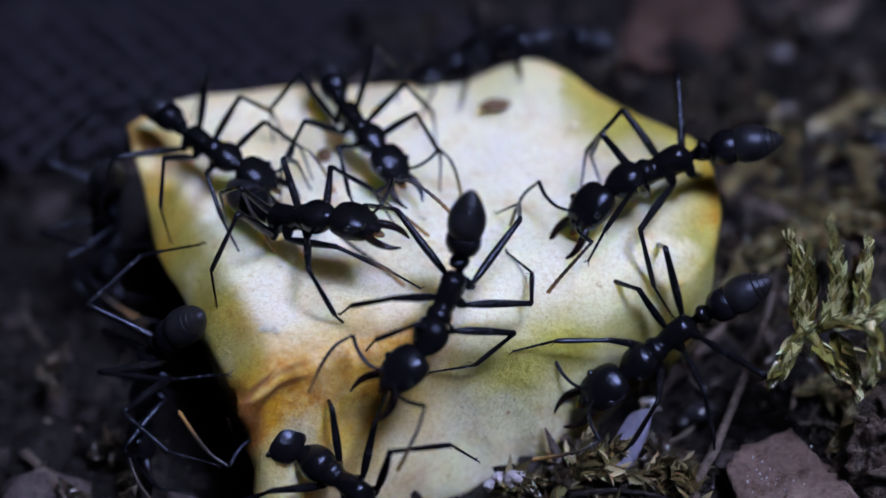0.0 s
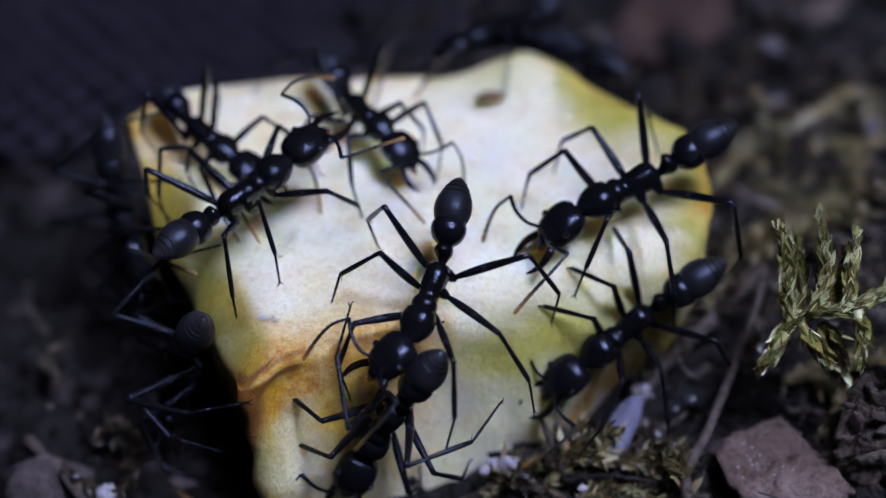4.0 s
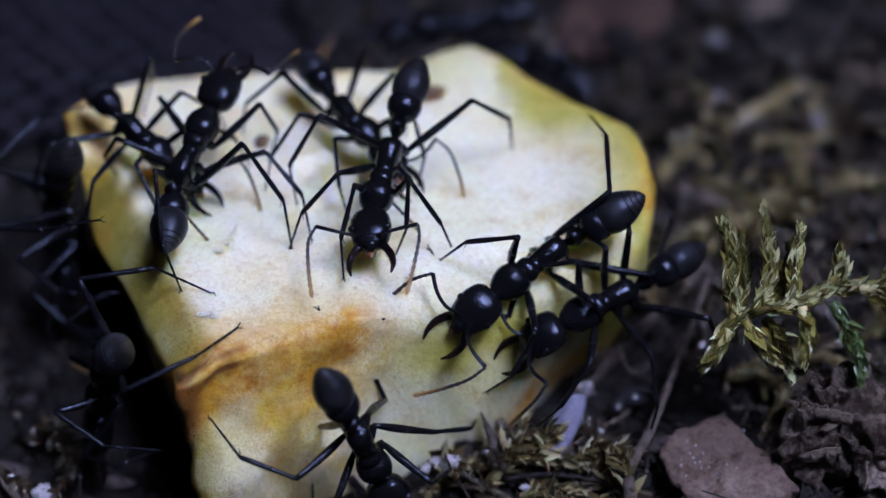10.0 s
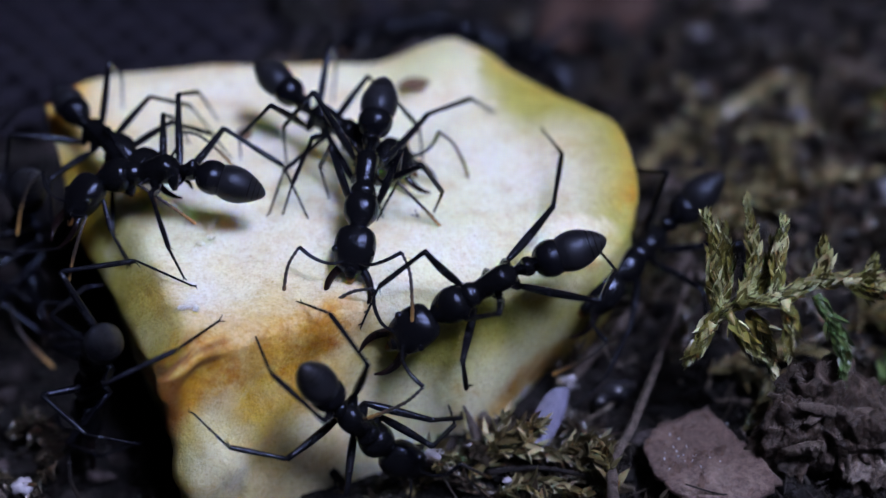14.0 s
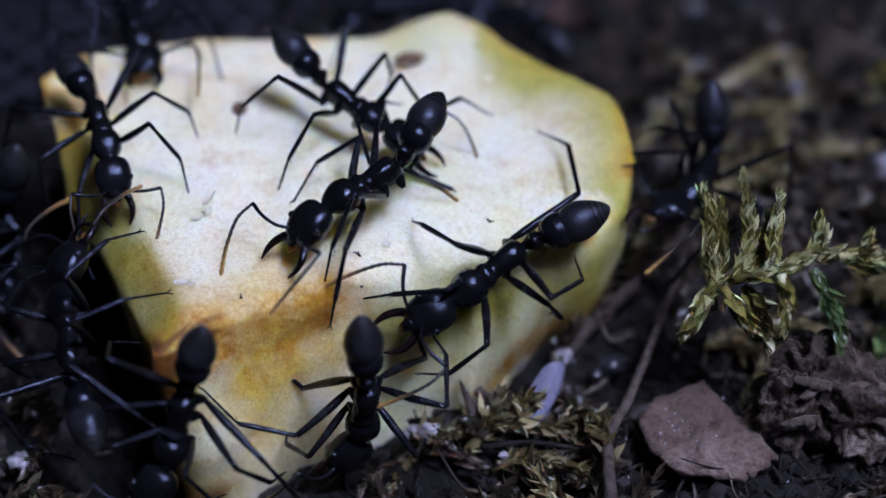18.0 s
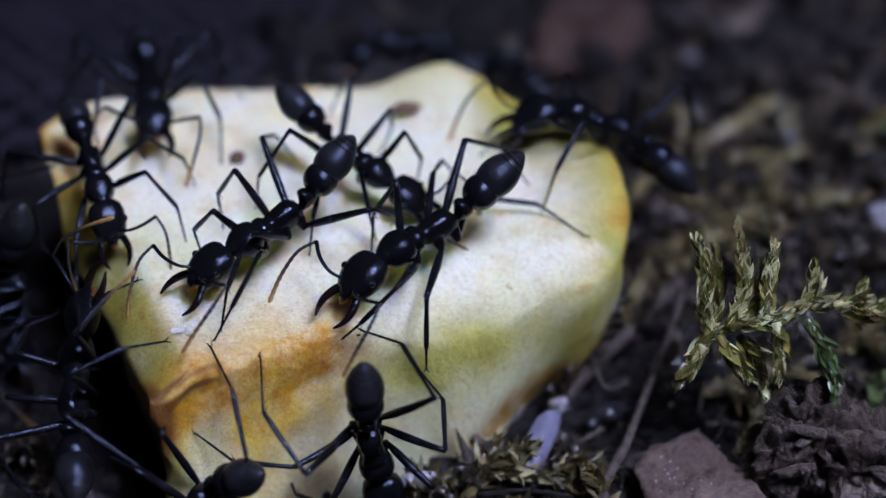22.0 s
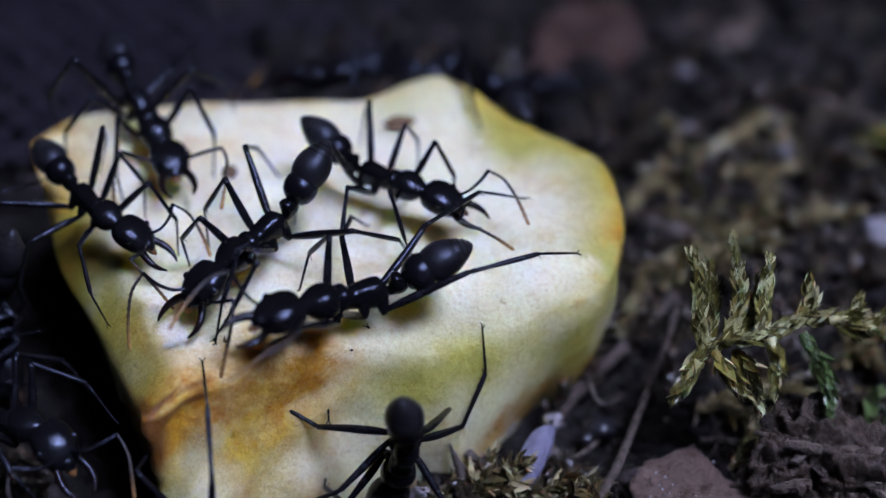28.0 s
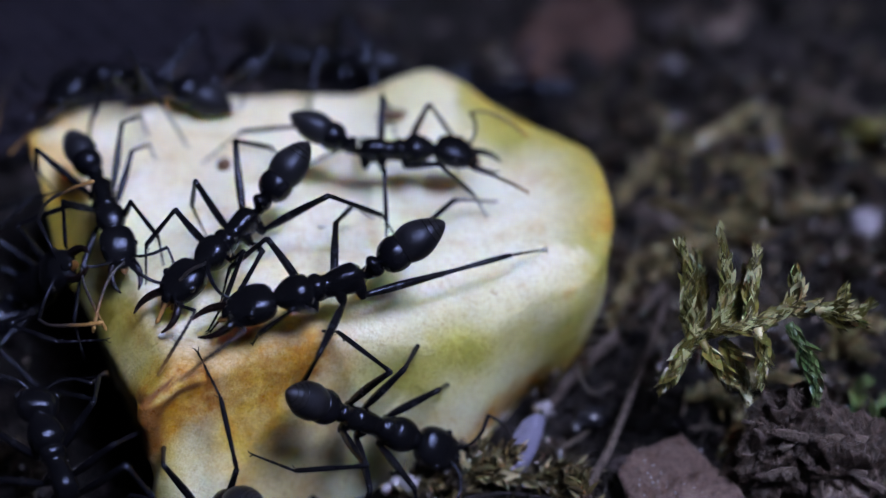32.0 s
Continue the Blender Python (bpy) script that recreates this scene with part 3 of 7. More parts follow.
    for side in (1, -1):
        tag = "left" if side > 0 else "right"
        line = curve([(-0.15, 0, 0), (0.35, 0.16 * side, -0.05), (0.95, 0.20 * side, -0.16), (1.50, 0.02 * side, -0.28), (1.92, -0.32 * side, -0.36)], 5)
        v, f = tube_verts(line, [0.05 + 0.19 * (1 - (i / (len(line) - 1)) ** 2.2) for i in range(len(line))], 8)
        jaw = [(v, f)]
        for i in range(9):
            p = line[8 + i]
            jaw.append(tube_verts([p, p + Vector((0.05 + 0.01 * (i % 2), -(0.30 - 0.015 * i) * side, -0.02))], [0.085, 0.012], 4))
        pieces("mandible_" + tag, jaw, M_JAW)
        scape = curve([(0, 0, 0), (0.40, 0.55 * side, 0.34), (0.45, 1.35 * side, 0.62), (0.20, 2.20 * side, 0.70)], 5)
        v, f = tube_verts(scape, [0.075 + 0.030 * (i / (len(scape) - 1)) for i in range(len(scape))], 7)
        pieces("scape_" + tag, [(v, f)], M_LEG)
        start = scape[-1]
        tip = curve([start, start + Vector((1.0, 0.22 * side, -0.22)), start + Vector((2.2, 0.10 * side, -0.95)), start + Vector((3.3, -0.15 * side, -1.9))], 16)
        radii = [0.068 + 0.030 * (i / (len(tip) - 1)) + (0.016 if i % 4 in (1, 2) else -0.008) for i in range(len(tip))]
        radii[-1] = 0.04
        v, f = tube_verts(tip, radii, 7)
        pieces("funiculus_" + tag, [(v, f)], M_ANTENNA, [(i // 7) / (len(tip) - 1) for i in range(len(v))])
    for k in range(3):
        length = FEMUR[k]
        line = [(length * i / 9, 0, 0.06 * math.sin(math.pi * i / 9)) for i in range(10)]
        radii = [0.11, 0.16, 0.195, 0.21, 0.21, 0.20, 0.185, 0.165, 0.15, 0.145]
        pieces("femur_%d" % k, [tube_verts(line, radii, 8)], M_LEG)
        knee, toe = bent(k), Vector((LOWER[k], 0, 0))
        line = [knee * f for f in (0, 0.06, 0.2, 0.4, 0.6, 0.8, 0.95, 1.0)]
        shin = [tube_verts(line, [0.10, 0.125, 0.105, 0.12, 0.135, 0.135, 0.125, 0.095], 7)]
        for s in (1, -1):
            a = knee * 0.97
            shin.append(tube_verts([a, a + Vector((0.35, 0.16 * s, -0.25))], [0.035, 0.008], 4))
        pieces("tibia_%d" % k, shin, M_LEG)
        foot = []
        for j in range(5):
            a, b = knee.lerp(toe, (0, 0.40, 0.58, 0.72, 0.84)[j]), knee.lerp(toe, (0.40, 0.58, 0.72, 0.84, 1.0)[j])
            foot.append(tube_verts([a, a.lerp(b, 0.85), b], [0.062 - 0.004 * j, 0.078 - 0.005 * j, 0.045], 6))
        for s in (1, -1):
            foot.append(tube_verts([toe - Vector((0.05, 0, 0)), toe + Vector((0.16, 0.12 * s, 0.02)), toe + Vector((0.26, 0.16 * s, -0.10))], [0.04, 0.03, 0.008], 4))
        pieces("tarsus_%d" % k, foot, M_LEG)
    keep("coxa", loft(smooth_sections([(-0.05, 0, 0.15, 0.28, 0.30), (0.30, 0, 0.05, 0.30, 0.32), (0.62, 0, -0.02, 0.22, 0.22), (0.80, 0, -0.05, 0.12, 0.12)]), 10), M_BLACK)
    return made


ANT = ant_meshes()
for key in ("head", "clypeus", "mouthpart", "eye", "mandible_left", "mandible_right"):
    ANT[key].transform(Matrix.Scale(HEAD, 4))
for key in ("gaster", "gaster_segment", "gaster_tip", "gaster_bands"):
    ANT[key].transform(Matrix.Scale(0.92, 4))
GROWN = {}


def sized(key, size):
    """The same mesh for a smaller ant."""
    if size == 1:
        return ANT[key]
    if (key, size) not in GROWN:
        GROWN[key, size] = ANT[key].copy()
        GROWN[key, size].transform(Matrix.Scale(size, 4))
    return GROWN[key, size]


def hang(name, key, parent, m=None, label="", size=1):
    ob = new(name, sized(key, size))
    ob.parent = parent
    if m is not None:
        m.translation *= size
        ob.matrix_basis = m
    return tagged(ob, label) if label else ob


def mm(x, y, z, rx=0, ry=0, rz=0):
    return pose(x * K, y * K, z * K, rx, ry, rz)


def ant(label, gape, size=1):
    """An ant with all its parts, its thorax's middle at its origin, facing +x. gape: how far its jaws stand open."""
    root = tagged(empty("ant"), label, "ant", "ants on the apple")
    body = {"root": root, "size": size}
    hang("pronotum", "pronotum", root, size=size)
    hang("propodeum", "propodeum", root, size=size)
    body["gaster"] = hang("gaster", "gaster", root, mm(-2.15, 0, 0), size=size)
    hang("petiole", "petiole", body["gaster"], size=size)
    hang("gaster_segment", "gaster_segment", body["gaster"], size=size)
    hang("gaster_tip", "gaster_tip", body["gaster"], None, "dull grey-brown gaster tip", size=size)
    hang("gaster_band", "gaster_bands", body["gaster"], size=size)
    body["head"] = hang("head", "head", root, mm(2.15, 0, 0.05), size=size)
    hang("clypeus", "clypeus", body["head"], size=size)
    hang("mouthpart", "mouthpart", body["head"], None, "amber mouthparts", size=size)
    body["feelers"] = []
    for side in (1, -1):
        tag = "left" if side > 0 else "right"
        hang("eye", "eye", body["head"], mm(1.42 * HEAD, 0.95 * HEAD * side, 0.34 * HEAD), "glossy black eye", size=size)
        hang("mandible", "mandible_" + tag, body["head"], mm(2.22 * HEAD, 0.50 * HEAD * side, -0.20 * HEAD, 0, 0, gape * side), "toothed dark mandible", size=size)
        at = mm(FEELER[0], FEELER[1] * side, FEELER[2])
        body["feelers"].append((side, hang("scape", "scape_" + tag, body["head"], at.copy(), size=size), hang("funiculus", "funiculus_" + tag, body["head"], at, "segmented antenna with an orange tip", size)))
    body["legs"] = []
    for k in range(3):
        for side in (1, -1):
            x, y, z = HIPS[k]
            hang("coxa", "coxa", root, mm(x + 0.02, 0.16 * side, -0.22, 0, 40, 90 * side), size=size)
            femur = hang("femur", "femur_%d" % k, root, mm(x, y * side, z), size=size)
            body["legs"].append((k, side, femur, hang("tibia", "tibia_%d" % k, femur, size=size), hang("tarsus", "tarsus_%d" % k, femur, size=size)))
    return body


def frame_of(along, up):
    x = along.normalized()
    z = (up - x * up.dot(x)).normalized()
    return Matrix((x, z.cross(x), z)).transposed().to_4x4()


def leg_poses(k, side, toe, bow=None):
    """Femur and shin poses, in the ant's and the femur's space, for a toe in the ant's space (mm). bow: where the knee points to."""
    hip = Vector((HIPS[k][0], HIPS[k][1] * side, HIPS[k][2]))
    d = toe - hip
    a, b = FEMUR[k], LOWER[k]
    reach = max(abs(a - b) + 0.3, min(a + b - 0.05, d.length))
    d = d.normalized() * reach
    f = (a * a + reach * reach - b * b) / (2 * a * reach)
    up = Vector((0.45 * (1 - k), 0.75 * side, 1.0)) if bow is None else bow - hip
    u = d.normalized()
    rise = (up - u * up.dot(u)).normalized()
    knee = u * a * f + rise * a * math.sqrt(max(0, 1 - f * f))
    femur = Matrix.Translation(hip * K) @ frame_of(knee, up)
    low = d - knee
    turn = frame_of(low, rise + Vector((0, 0.3 * side, 0.3)))
    shin = femur.inverted() @ Matrix.Translation((hip + knee) * K) @ turn
    return femur, shin


# ---- tracks: seconds, place (mm) and turn (degrees) of the thorax, then yaw and lift of the head and of the gaster ----
TRACKS = {
    "walker": [
        (0, -9.65, -1.38, 12.6, 0, -25.5, -32.1, 8, -21, -26, 13),
        (0.5, -9.99, -1.49, 12.81, 0, 20, 20.5, -55, 8, -20, 18),
        (1, -10.67, -0.66, 12.8, 0, -1.9, -73.7, -6, -32, -3, -19),
        (1.5, -10.73, -1.13, 12.8, 0, 30.4, -92.8, 8, 25, 33, 58),
        (2, -10.26, -2.46, 12.8, 0, 2.7, -89.6, 5, -27, 2, -9),
        (2.5, -10.33, -2.05, 12.8, 0, 22.7, -93.8, 5, 25, 7, 15),
        (4.5, -12.12, -0.56, 13.76, 0, -24.9, 69.8, 11, -14, 11, 24),
        (5, -11.36, -0.91, 13.76, 0, -3.6, 75.3, -19, -1, -15, -22),
        (6, -11.33, 0.01, 13.67, 0, -25.3, 77, -50, -11, -9, -12),
        (7, -11.25, 0.91, 13.64, 0, -37.5, 57.8, -18, -1, 4, -3),
        (8, -12.63, 0.71, 13.4, 0, -25.5, 89, 4, -10, 0, 18),
        (9, -13.23, 1.28, 13.77, 0, -25.1, 103.5, 1, -12, -16, -15),
        (10, -11.94, 1.88, 13.4, 0, -27.8, 64.9, 2, -7, 23, 18),
        (11, -11.59, 3.48, 13.76, 0, -17.8, 90.9, -2, -20, -3, -14),
        (12, -11.28, 3.31, 13.77, 0, -23.3, 112, 48, -33, -4, -16),
        (13, -13.82, 1.07, 12.45, 0, 3.9, 178, 55, -1, -53, 5),
        (14, -13.51, 0.04, 12.83, 0, 17.1, -188.7, 49, -17, -3, -30),
        (14.5, -13.49, -0.79, 12.8, 0, 15.1, -173.4, 55, 4, -31, -12),
        (16.5, -12.02, -6.55, 11.67, 8.1, 23.4, -99.2, 15, -18, -21, -5),
        (17, -11.87, -9.27, 11.16, 5.4, 41.7, -99, 6, 0, -35, 34),
        (18, -11.13, -11.92, 6.49, -20.2, 67.9, -136.8, -4, 25, -5, 15),
        (19, -11.12, -13.35, 5.15, -12.5, 62.7, -126.8, 50, 25, -12, -1),
        (20, -10.83, -11.62, 3.9, -31.6, 51.2, -160.1, 55, 25, -16, 1),
        (22, -10.86, -12.04, 3.65, -16.7, 36.3, -136.1, 55, 25, -49, 39),
        (24, -10.81, -13.7, 2.75, -24.7, 36.1, -150.6, 55, 25, -30, 36),
        (28, -10.79, -13, 2.75, -37.8, 58, -167.6, 55, 25, -30, -19),
        (32, -10.32, -12.4, 2.75, -16.5, 35.8, -135.7, 55, 25, -54, 40),
    ],
    "centre": [
        (0, -3.13, -6.71, 11.63, 0, 34.9, -118.4, -28, 7, -3, 41),
        (1, -3.33, -7.01, 11.62, 0, 15.2, -111.7, -34, -4, 2, 24),
        (2, -3.3, -6.79, 11.62, 0, 23.9, -114.4, -30, 0, 10, 12),
        (5, -3.77, -6.73, 11.63, 0, 24.1, -110.7, -31, -1, 6, 8),
        (6, -3.76, -6.64, 11.62, 0, 24, -113.1, -31, 0, 7, 12),
        (7, -3.84, -6.39, 12.33, 0, 17.1, -107.5, -28, -9, 10, 0),
        (8, -4.96, -0.08, 12.75, 0, 31.5, -120.1, 34, 25, 39, 18),
        (9, -3.1, -0.5, 12.75, 0, -5.7, -107.8, -15, -23, 5, 22),
        (10, -3.01, 0.47, 12.75, 0, 25.8, -106.3, 18, 25, -4, 8),
        (11, -3.14, -0.54, 12.42, 0, 17.7, -96.9, -1, -9, -2, 6),
        (12, -3.05, -0.6, 12.42, 0, 17, -95, -2, -12, -4, 2),
        (13, -3, 0.04, 12.4, 0, 5.2, -95.8, 3, -1, -10, 46),
        (14, -3.06, -0.61, 12.42, 0, 20, -96.4, -4, -12, -4, 0),
        (14.5, -3.01, -2.12, 12.76, 0, 22.1, -123.9, 16, 22, -8, 20),
        (16.5, -2.9, -2.21, 12.76, 0, 20.5, -150.1, 35, 16, 19, 12),
        (17, -2.99, -2.65, 12.76, 0, -3, -135.1, 4, -23, 16, 23),
        (18, -2.89, -2.58, 12.75, 0, 10.2, -147.2, 10, -12, 25, 14),
        (19, -3.3, -2.25, 12.76, 0, 2.7, -139.2, 8, -18, 24, 14),
        (20, -4.3, -1.96, 12.76, 0, 4.1, -115, -18, -12, 7, 8),
        (21, -6.16, -0.96, 12.4, 0, 5.2, -130.8, 5, -1, -10, 39),
        (22, -7.27, -1.83, 12.46, 0, 8.7, -142.4, -1, -9, 3, 29),
        (23, -7.27, -1.05, 12.4, 0, 5.3, -140.1, 23, -1, -5, 30),
        (24, -7.64, -1.7, 12.44, 0, 5.3, -133.9, 6, -16, -4, 31),
        (27, -7.78, -1.76, 12.42, 0, 8.1, -131.2, 9, -14, 4, 30),
        (28, -7.53, -1.72, 12.43, 0, 7.9, -134.5, 5, -10, 4, 32),
        (29, -7.88, -1.35, 12.42, 0, 12.7, -132.2, -1, -11, 7, 22),
        (30, -7.91, -1.64, 12.43, 0, 6.6, -130.6, -3, -16, -1, 31),
        (31, -8.19, -0.92, 12.4, 0, 5.3, -123.1, 12, -2, -27, 34),
        (32, -8.36, -2.1, 12.42, 0, 7.8, -127.3, -6, -6, -8, 27),
    ],
    "rightward": [
        (0, 6.49, 2.06, 12.51, 0, 14.5, -161, 18, -15, -18, -2),
        (1, 5.68, 1.62, 12.48, 0, 8.9, -144.2, 2, -16, -15, 17),
        (2, 5.23, 0.81, 12.52, 0, 11.1, -152.6, 4, -12, -4, 20),
        (5, 5.41, -0.33, 12.48, 0, 11.2, -152.8, 4, -12, -9, 13),
        (6, 5.38, -1.45, 12.46, 0, -2.4, -146.9, -1, -14, -16, 21),
        (7, 4.83, -3.67, 12.49, 0, 15.1, -136.4, -14, -4, -21, 11),
        (8, 3.72, -2.91, 11.75, 0, 6, -132, -4, -11, -32, 22),
        (9, 3.33, -2.89, 11.05, 0, 18.8, -145.7, -10, 0, -18, 5),
        (10, 3.85, -2.9, 10, -32.9, 13.7, -143.9, 5, -5, -8, 30),
        (11, 2.97, -5.97, 9.92, -45.9, 31.6, -149.4, -21, 1, -9, 5),
        (12, 3.79, -4.54, 11.05, -38.9, 20.6, -124.7, -3, -2, -13, 18),
        (13, 3.17, -5.73, 10.62, -43.4, 37.1, -169.7, -5, 7, -15, -30),
        (14, 2.04, -5.41, 10.31, -42.5, 28.5, -168.1, 7, 8, -9, -9),
        (17, 1.39, -6.29, 9.38, -40.9, 18.7, -158, 4, 1, -12, 7),
        (18, 2.84, -5.01, 9.55, -37.3, 16, -143.2, -10, -3, -14, 17),
        (18.5, 3.27, -2.94, 11.5, 0, 11.8, -138.2, 5, 4, 2, 0),
        (19, 2.42, -2.73, 12.27, 0, 12.3, -153.6, 4, -9, -5, 15),
        (20, 1.12, -2.3, 12.27, 0, 7.4, -142, -4, -11, -12, 22),
        (21, 0.39, -2.51, 12.45, 0, 3.8, -135.4, 0, -7, 6, 5),
        (22, -0.21, -2.5, 12.48, 0, 5.2, -143.6, 7, -13, -5, 27),
        (23, 1.26, -0.3, 12.45, 0, 4, -168.4, 1, -10, 1, 19),
        (24, -2.07, -4.44, 12.49, 0, -2.1, -162.1, 2, -5, 3, 26),
        (27, -2.49, -5.93, 12.48, 0, 2.8, -165.2, -4, 0, 5, 20),
        (28, -3.19, -5.61, 12.49, 0, -8.9, -154.2, 10, 0, -6, 30),
        (29, -3.91, -5.31, 12.52, 0, 8.5, -164.4, 2, -2, 4, 15),
        (30, -4, -5.15, 12.47, 0, 4.4, -158.8, -1, -3, 0, 18),
        (31, -3.91, -5.15, 12.45, 0, 4, -152.6, -17, -8, -12, 21),
        (32, -3.98, -5.49, 12.48, 0, 3.2, -159.7, -4, -1, 3, 22),
    ],
    "climber": [
        (0, 6.87, -4.17, 7.07, -25.2, 29.5, -153.9, -4, 5, -14, 13),
        (1, 5.39, -4.41, 8.8, -23.1, 9.9, -132.8, -9, -13, -27, -1),
        (2, 4.82, -4.82, 8, -23, 27.7, -156.9, 5, -22, -8, 3),
        (5, 5.47, -4.13, 6.83, -25.5, 28.9, -149.6, -6, 4, -8, 5),
        (6, 7.78, -3.26, 8.2, -20.4, 6.4, -147.5, -19, -10, 10, 0),
        (7, 7.43, -3.51, 9.5, -20.5, 3.1, -151.9, -10, 6, 18, -27),
        (8, 7.58, -3.34, 9.3, -20.4, -3, -148.9, -2, -21, 7, -2),
        (9, 7.46, -3.52, 8.8, -20.4, 0, -148.9, 1, -39, 15, -14),
        (10, 7.11, -3.69, 8.4, -20.5, 6.1, -149.7, -3, -24, 4, -1),
        (11, 6.33, -4.07, 8.1, -21.1, 15.2, -154, 0, -15, 15, -30),
        (12, 7.18, -2.9, 6.82, -20.8, 10.3, -146, -14, -7, 4, -7),
        (13, 8.23, -1.59, 7.05, -23.5, 35.8, -144.3, -3, -13, 5, -30),
        (14, 10.11, 0.82, 7.1, -18.3, -2.2, -125, -6, -30, -15, 48),
        (17, 11.07, 3.22, 6.5, 14, -12.5, 72.8, -3, 4, -5, 7),
        (18, 13.3, 3.36, 7.86, -7.8, -6.7, -114.8, -23, 9, 56, 67),
        (19, 11.38, 6.07, 10.11, 12.7, -6.5, 98.5, 67, -9, 4, 16),
        (20, 10.6, 6.23, 10.6, 12.9, -11.5, 112.2, 20, 7, -18, -14),
        (21, 10.14, 7.59, 11.1, 11.3, -11.8, 143.1, 29, -1, -29, -30),
        (22, 8.51, 7.27, 11.61, 6.4, -13.1, 161.5, 39, -26, -13, -15),
        (23, 8.01, 10.28, 11.25, 10.6, -6.8, 149.5, 6, -8, -27, -22),
        (24, 6.1, 11.53, 11.58, 8.9, 14.9, 146.9, 25, -2, -10, -13),
        (27, 4.34, 14.9, 9.08, 13.4, 20, 121.3, 7, -1, 8, -15),
        (28, 3.38, 15.81, 8.58, 13.3, 18.7, 119.5, 18, -3, -9, -6),
        (30, -1.4, 17.53, 7.08, 13.5, 23.1, 132.3, 9, 8, 3, 7),
        (32, -1.56, 16.94, 7.09, 13.5, 23.1, 132.4, 9, 8, 3, 7),
    ],
    "feeder": [
        (0, -7.27, 5.82, 12.15, 0, 2.9, -57.9, 3, -15, -14, 4),
        (2, -7.44, 5.91, 12.15, 0, 7.1, -55.9, 6, -8, -7, -2),
        (5, -6.48, 6.01, 12.15, 0, -3.4, -53, -1, -18, -12, 21),
        (6, -5.52, 5.53, 12.16, 0, -6.7, -58.5, 6, -25, -10, 12),
        (7, -4.98, 5.2, 12.15, 0, -5.3, -69.9, 11, -10, -3, 5),
        (9, -4.4, 5.34, 12.16, 0, 4.9, -57.4, 6, -19, -1, 6),
        (11, -4.59, 5.23, 12.16, 0, 4.4, -53.5, 14, -19, -10, 1),
        (12, -4.52, 4.97, 12.16, 0, 1.9, -55.7, 12, -18, -10, 8),
        (14, -4.12, 4.09, 12.19, 0, 17, -24.2, 1, -4, -16, 2),
        (17, -3.47, 3.87, 12.2, 0, 17.3, -33.1, 2, -8, -16, 3),
        (18, -3.32, 3.82, 12.19, 0, 15.3, -34.7, 7, -6, -3, 16),
        (19, -3.09, 3.56, 12.19, 0, 10.6, -33.2, 4, -11, 2, 21),
        (20, -3.08, 3.31, 12.22, 0, 19, -25.8, 0, -3, -1, 15),
        (22, -2.91, 3.41, 12.18, 0, 17.1, -35.6, 7, -4, 1, 14),
        (24, -3.05, 4.08, 12.18, 0, 13.6, -42.9, 7, -12, -8, -3),
        (27, -1.31, 3.17, 12.17, 0, 0.8, -29.5, 10, -10, -10, 19),
        (28, -1.14, 3.07, 12.16, 0, -4.2, -32.9, 7, -10, 0, 33),
        (29, -1.31, 4.12, 12.21, 0, 8.9, -9, -2, 0, -10, 25),
        (30, -1.08, 4.17, 12.26, 0, 5.2, -2.5, -4, 0, -16, 21),
        (32, -0.54, 4.7, 12.27, 0, 1.1, 2.9, -11, -4, -19, 23),
    ],
    "corner": [
        (0, -14.29, 4.22, 12.15, 0, 3.6, -39.9, 13, -11, -10, -2),
        (2, -14.32, 4.43, 12.16, 0, 8, -43.1, 9, -14, -11, -5),
        (5, -14.37, 4.15, 12.15, 0, -0.5, -49.4, 13, -13, -10, 2),
        (6, -14.71, 4.21, 12.15, 0, -5.3, -53.5, 10, -6, 1, 7),
        (7, -14.58, 4.19, 12.15, 0, 2.8, -52.8, 14, -5, -8, -13),
        (9, -14.6, 4.06, 12.18, 0, 19.4, -40.7, 5, -10, -15, -22),
        (11, -14.44, 3.64, 12.16, 0, 8.3, -47.7, 12, -9, -14, -13),
        (12, -14.52, 2.82, 12.16, 0, 0.4, -44.1, 14, -18, -14, 1),
        (14, -15.25, 3.17, 12.15, 0, -3.8, -48, 17, -11, -13, -1),
        (17, -15.12, 2.25, 12.16, 0, 6.8, -66.5, 2, -23, 8, -2),
        (18, -15.3, 2.12, 12.16, 0, 11.4, -72.2, -5, -18, 12, -6),
        (19, -15.27, 2.2, 12.16, 0, 10.8, -72.3, 2, -22, 10, -4),
        (20, -15.62, 2.45, 12.15, 0, 12.8, -69.1, -1, -22, 4, -4),
        (22, -15.56, 2.44, 12.15, 0, 7, -73, 2, -26, 3, 0),
        (24, -15.49, 2.02, 12.15, 0, 4.6, -64.5, 1, -15, 2, -1),
        (27, -14.64, 1.27, 12.15, 0, 1.6, -47, 5, -13, -7, 13),
        (28, -14.99, 1.11, 12.16, 0, -4.2, -51.5, 22, -19, -3, 15),
        (29, -14.81, 1.14, 12.15, 0, -5.3, -50.8, 14, -12, -3, 16),
        (30, -14.8, 1.05, 12.15, 0, -3.2, -47.8, 14, -15, -13, 6),
        (32, -14.26, 0.65, 12.15, 0, 0.2, -74.5, 2, -18, 14, 9),
    ],
    "clinger": [
        (0, -16.97, -4.93, 5.55, -1.8, 76.9, -167.7, 42, 3, -26, -18),
        (1, -15.91, -5.4, 5.55, -61, 72, 132, 49, 1, -16, 2),
        (2, -15.36, -6.02, 5.55, -65.9, 73.4, 126.8, 55, 4, -11, -1),
        (5, -15.6, -5.11, 6.15, -73.5, 60.6, 118.3, 31, 4, -1, -7),
        (6, -14.97, -6.32, 7.25, -76.9, 58.3, 114.4, 14, 0, 15, -15),
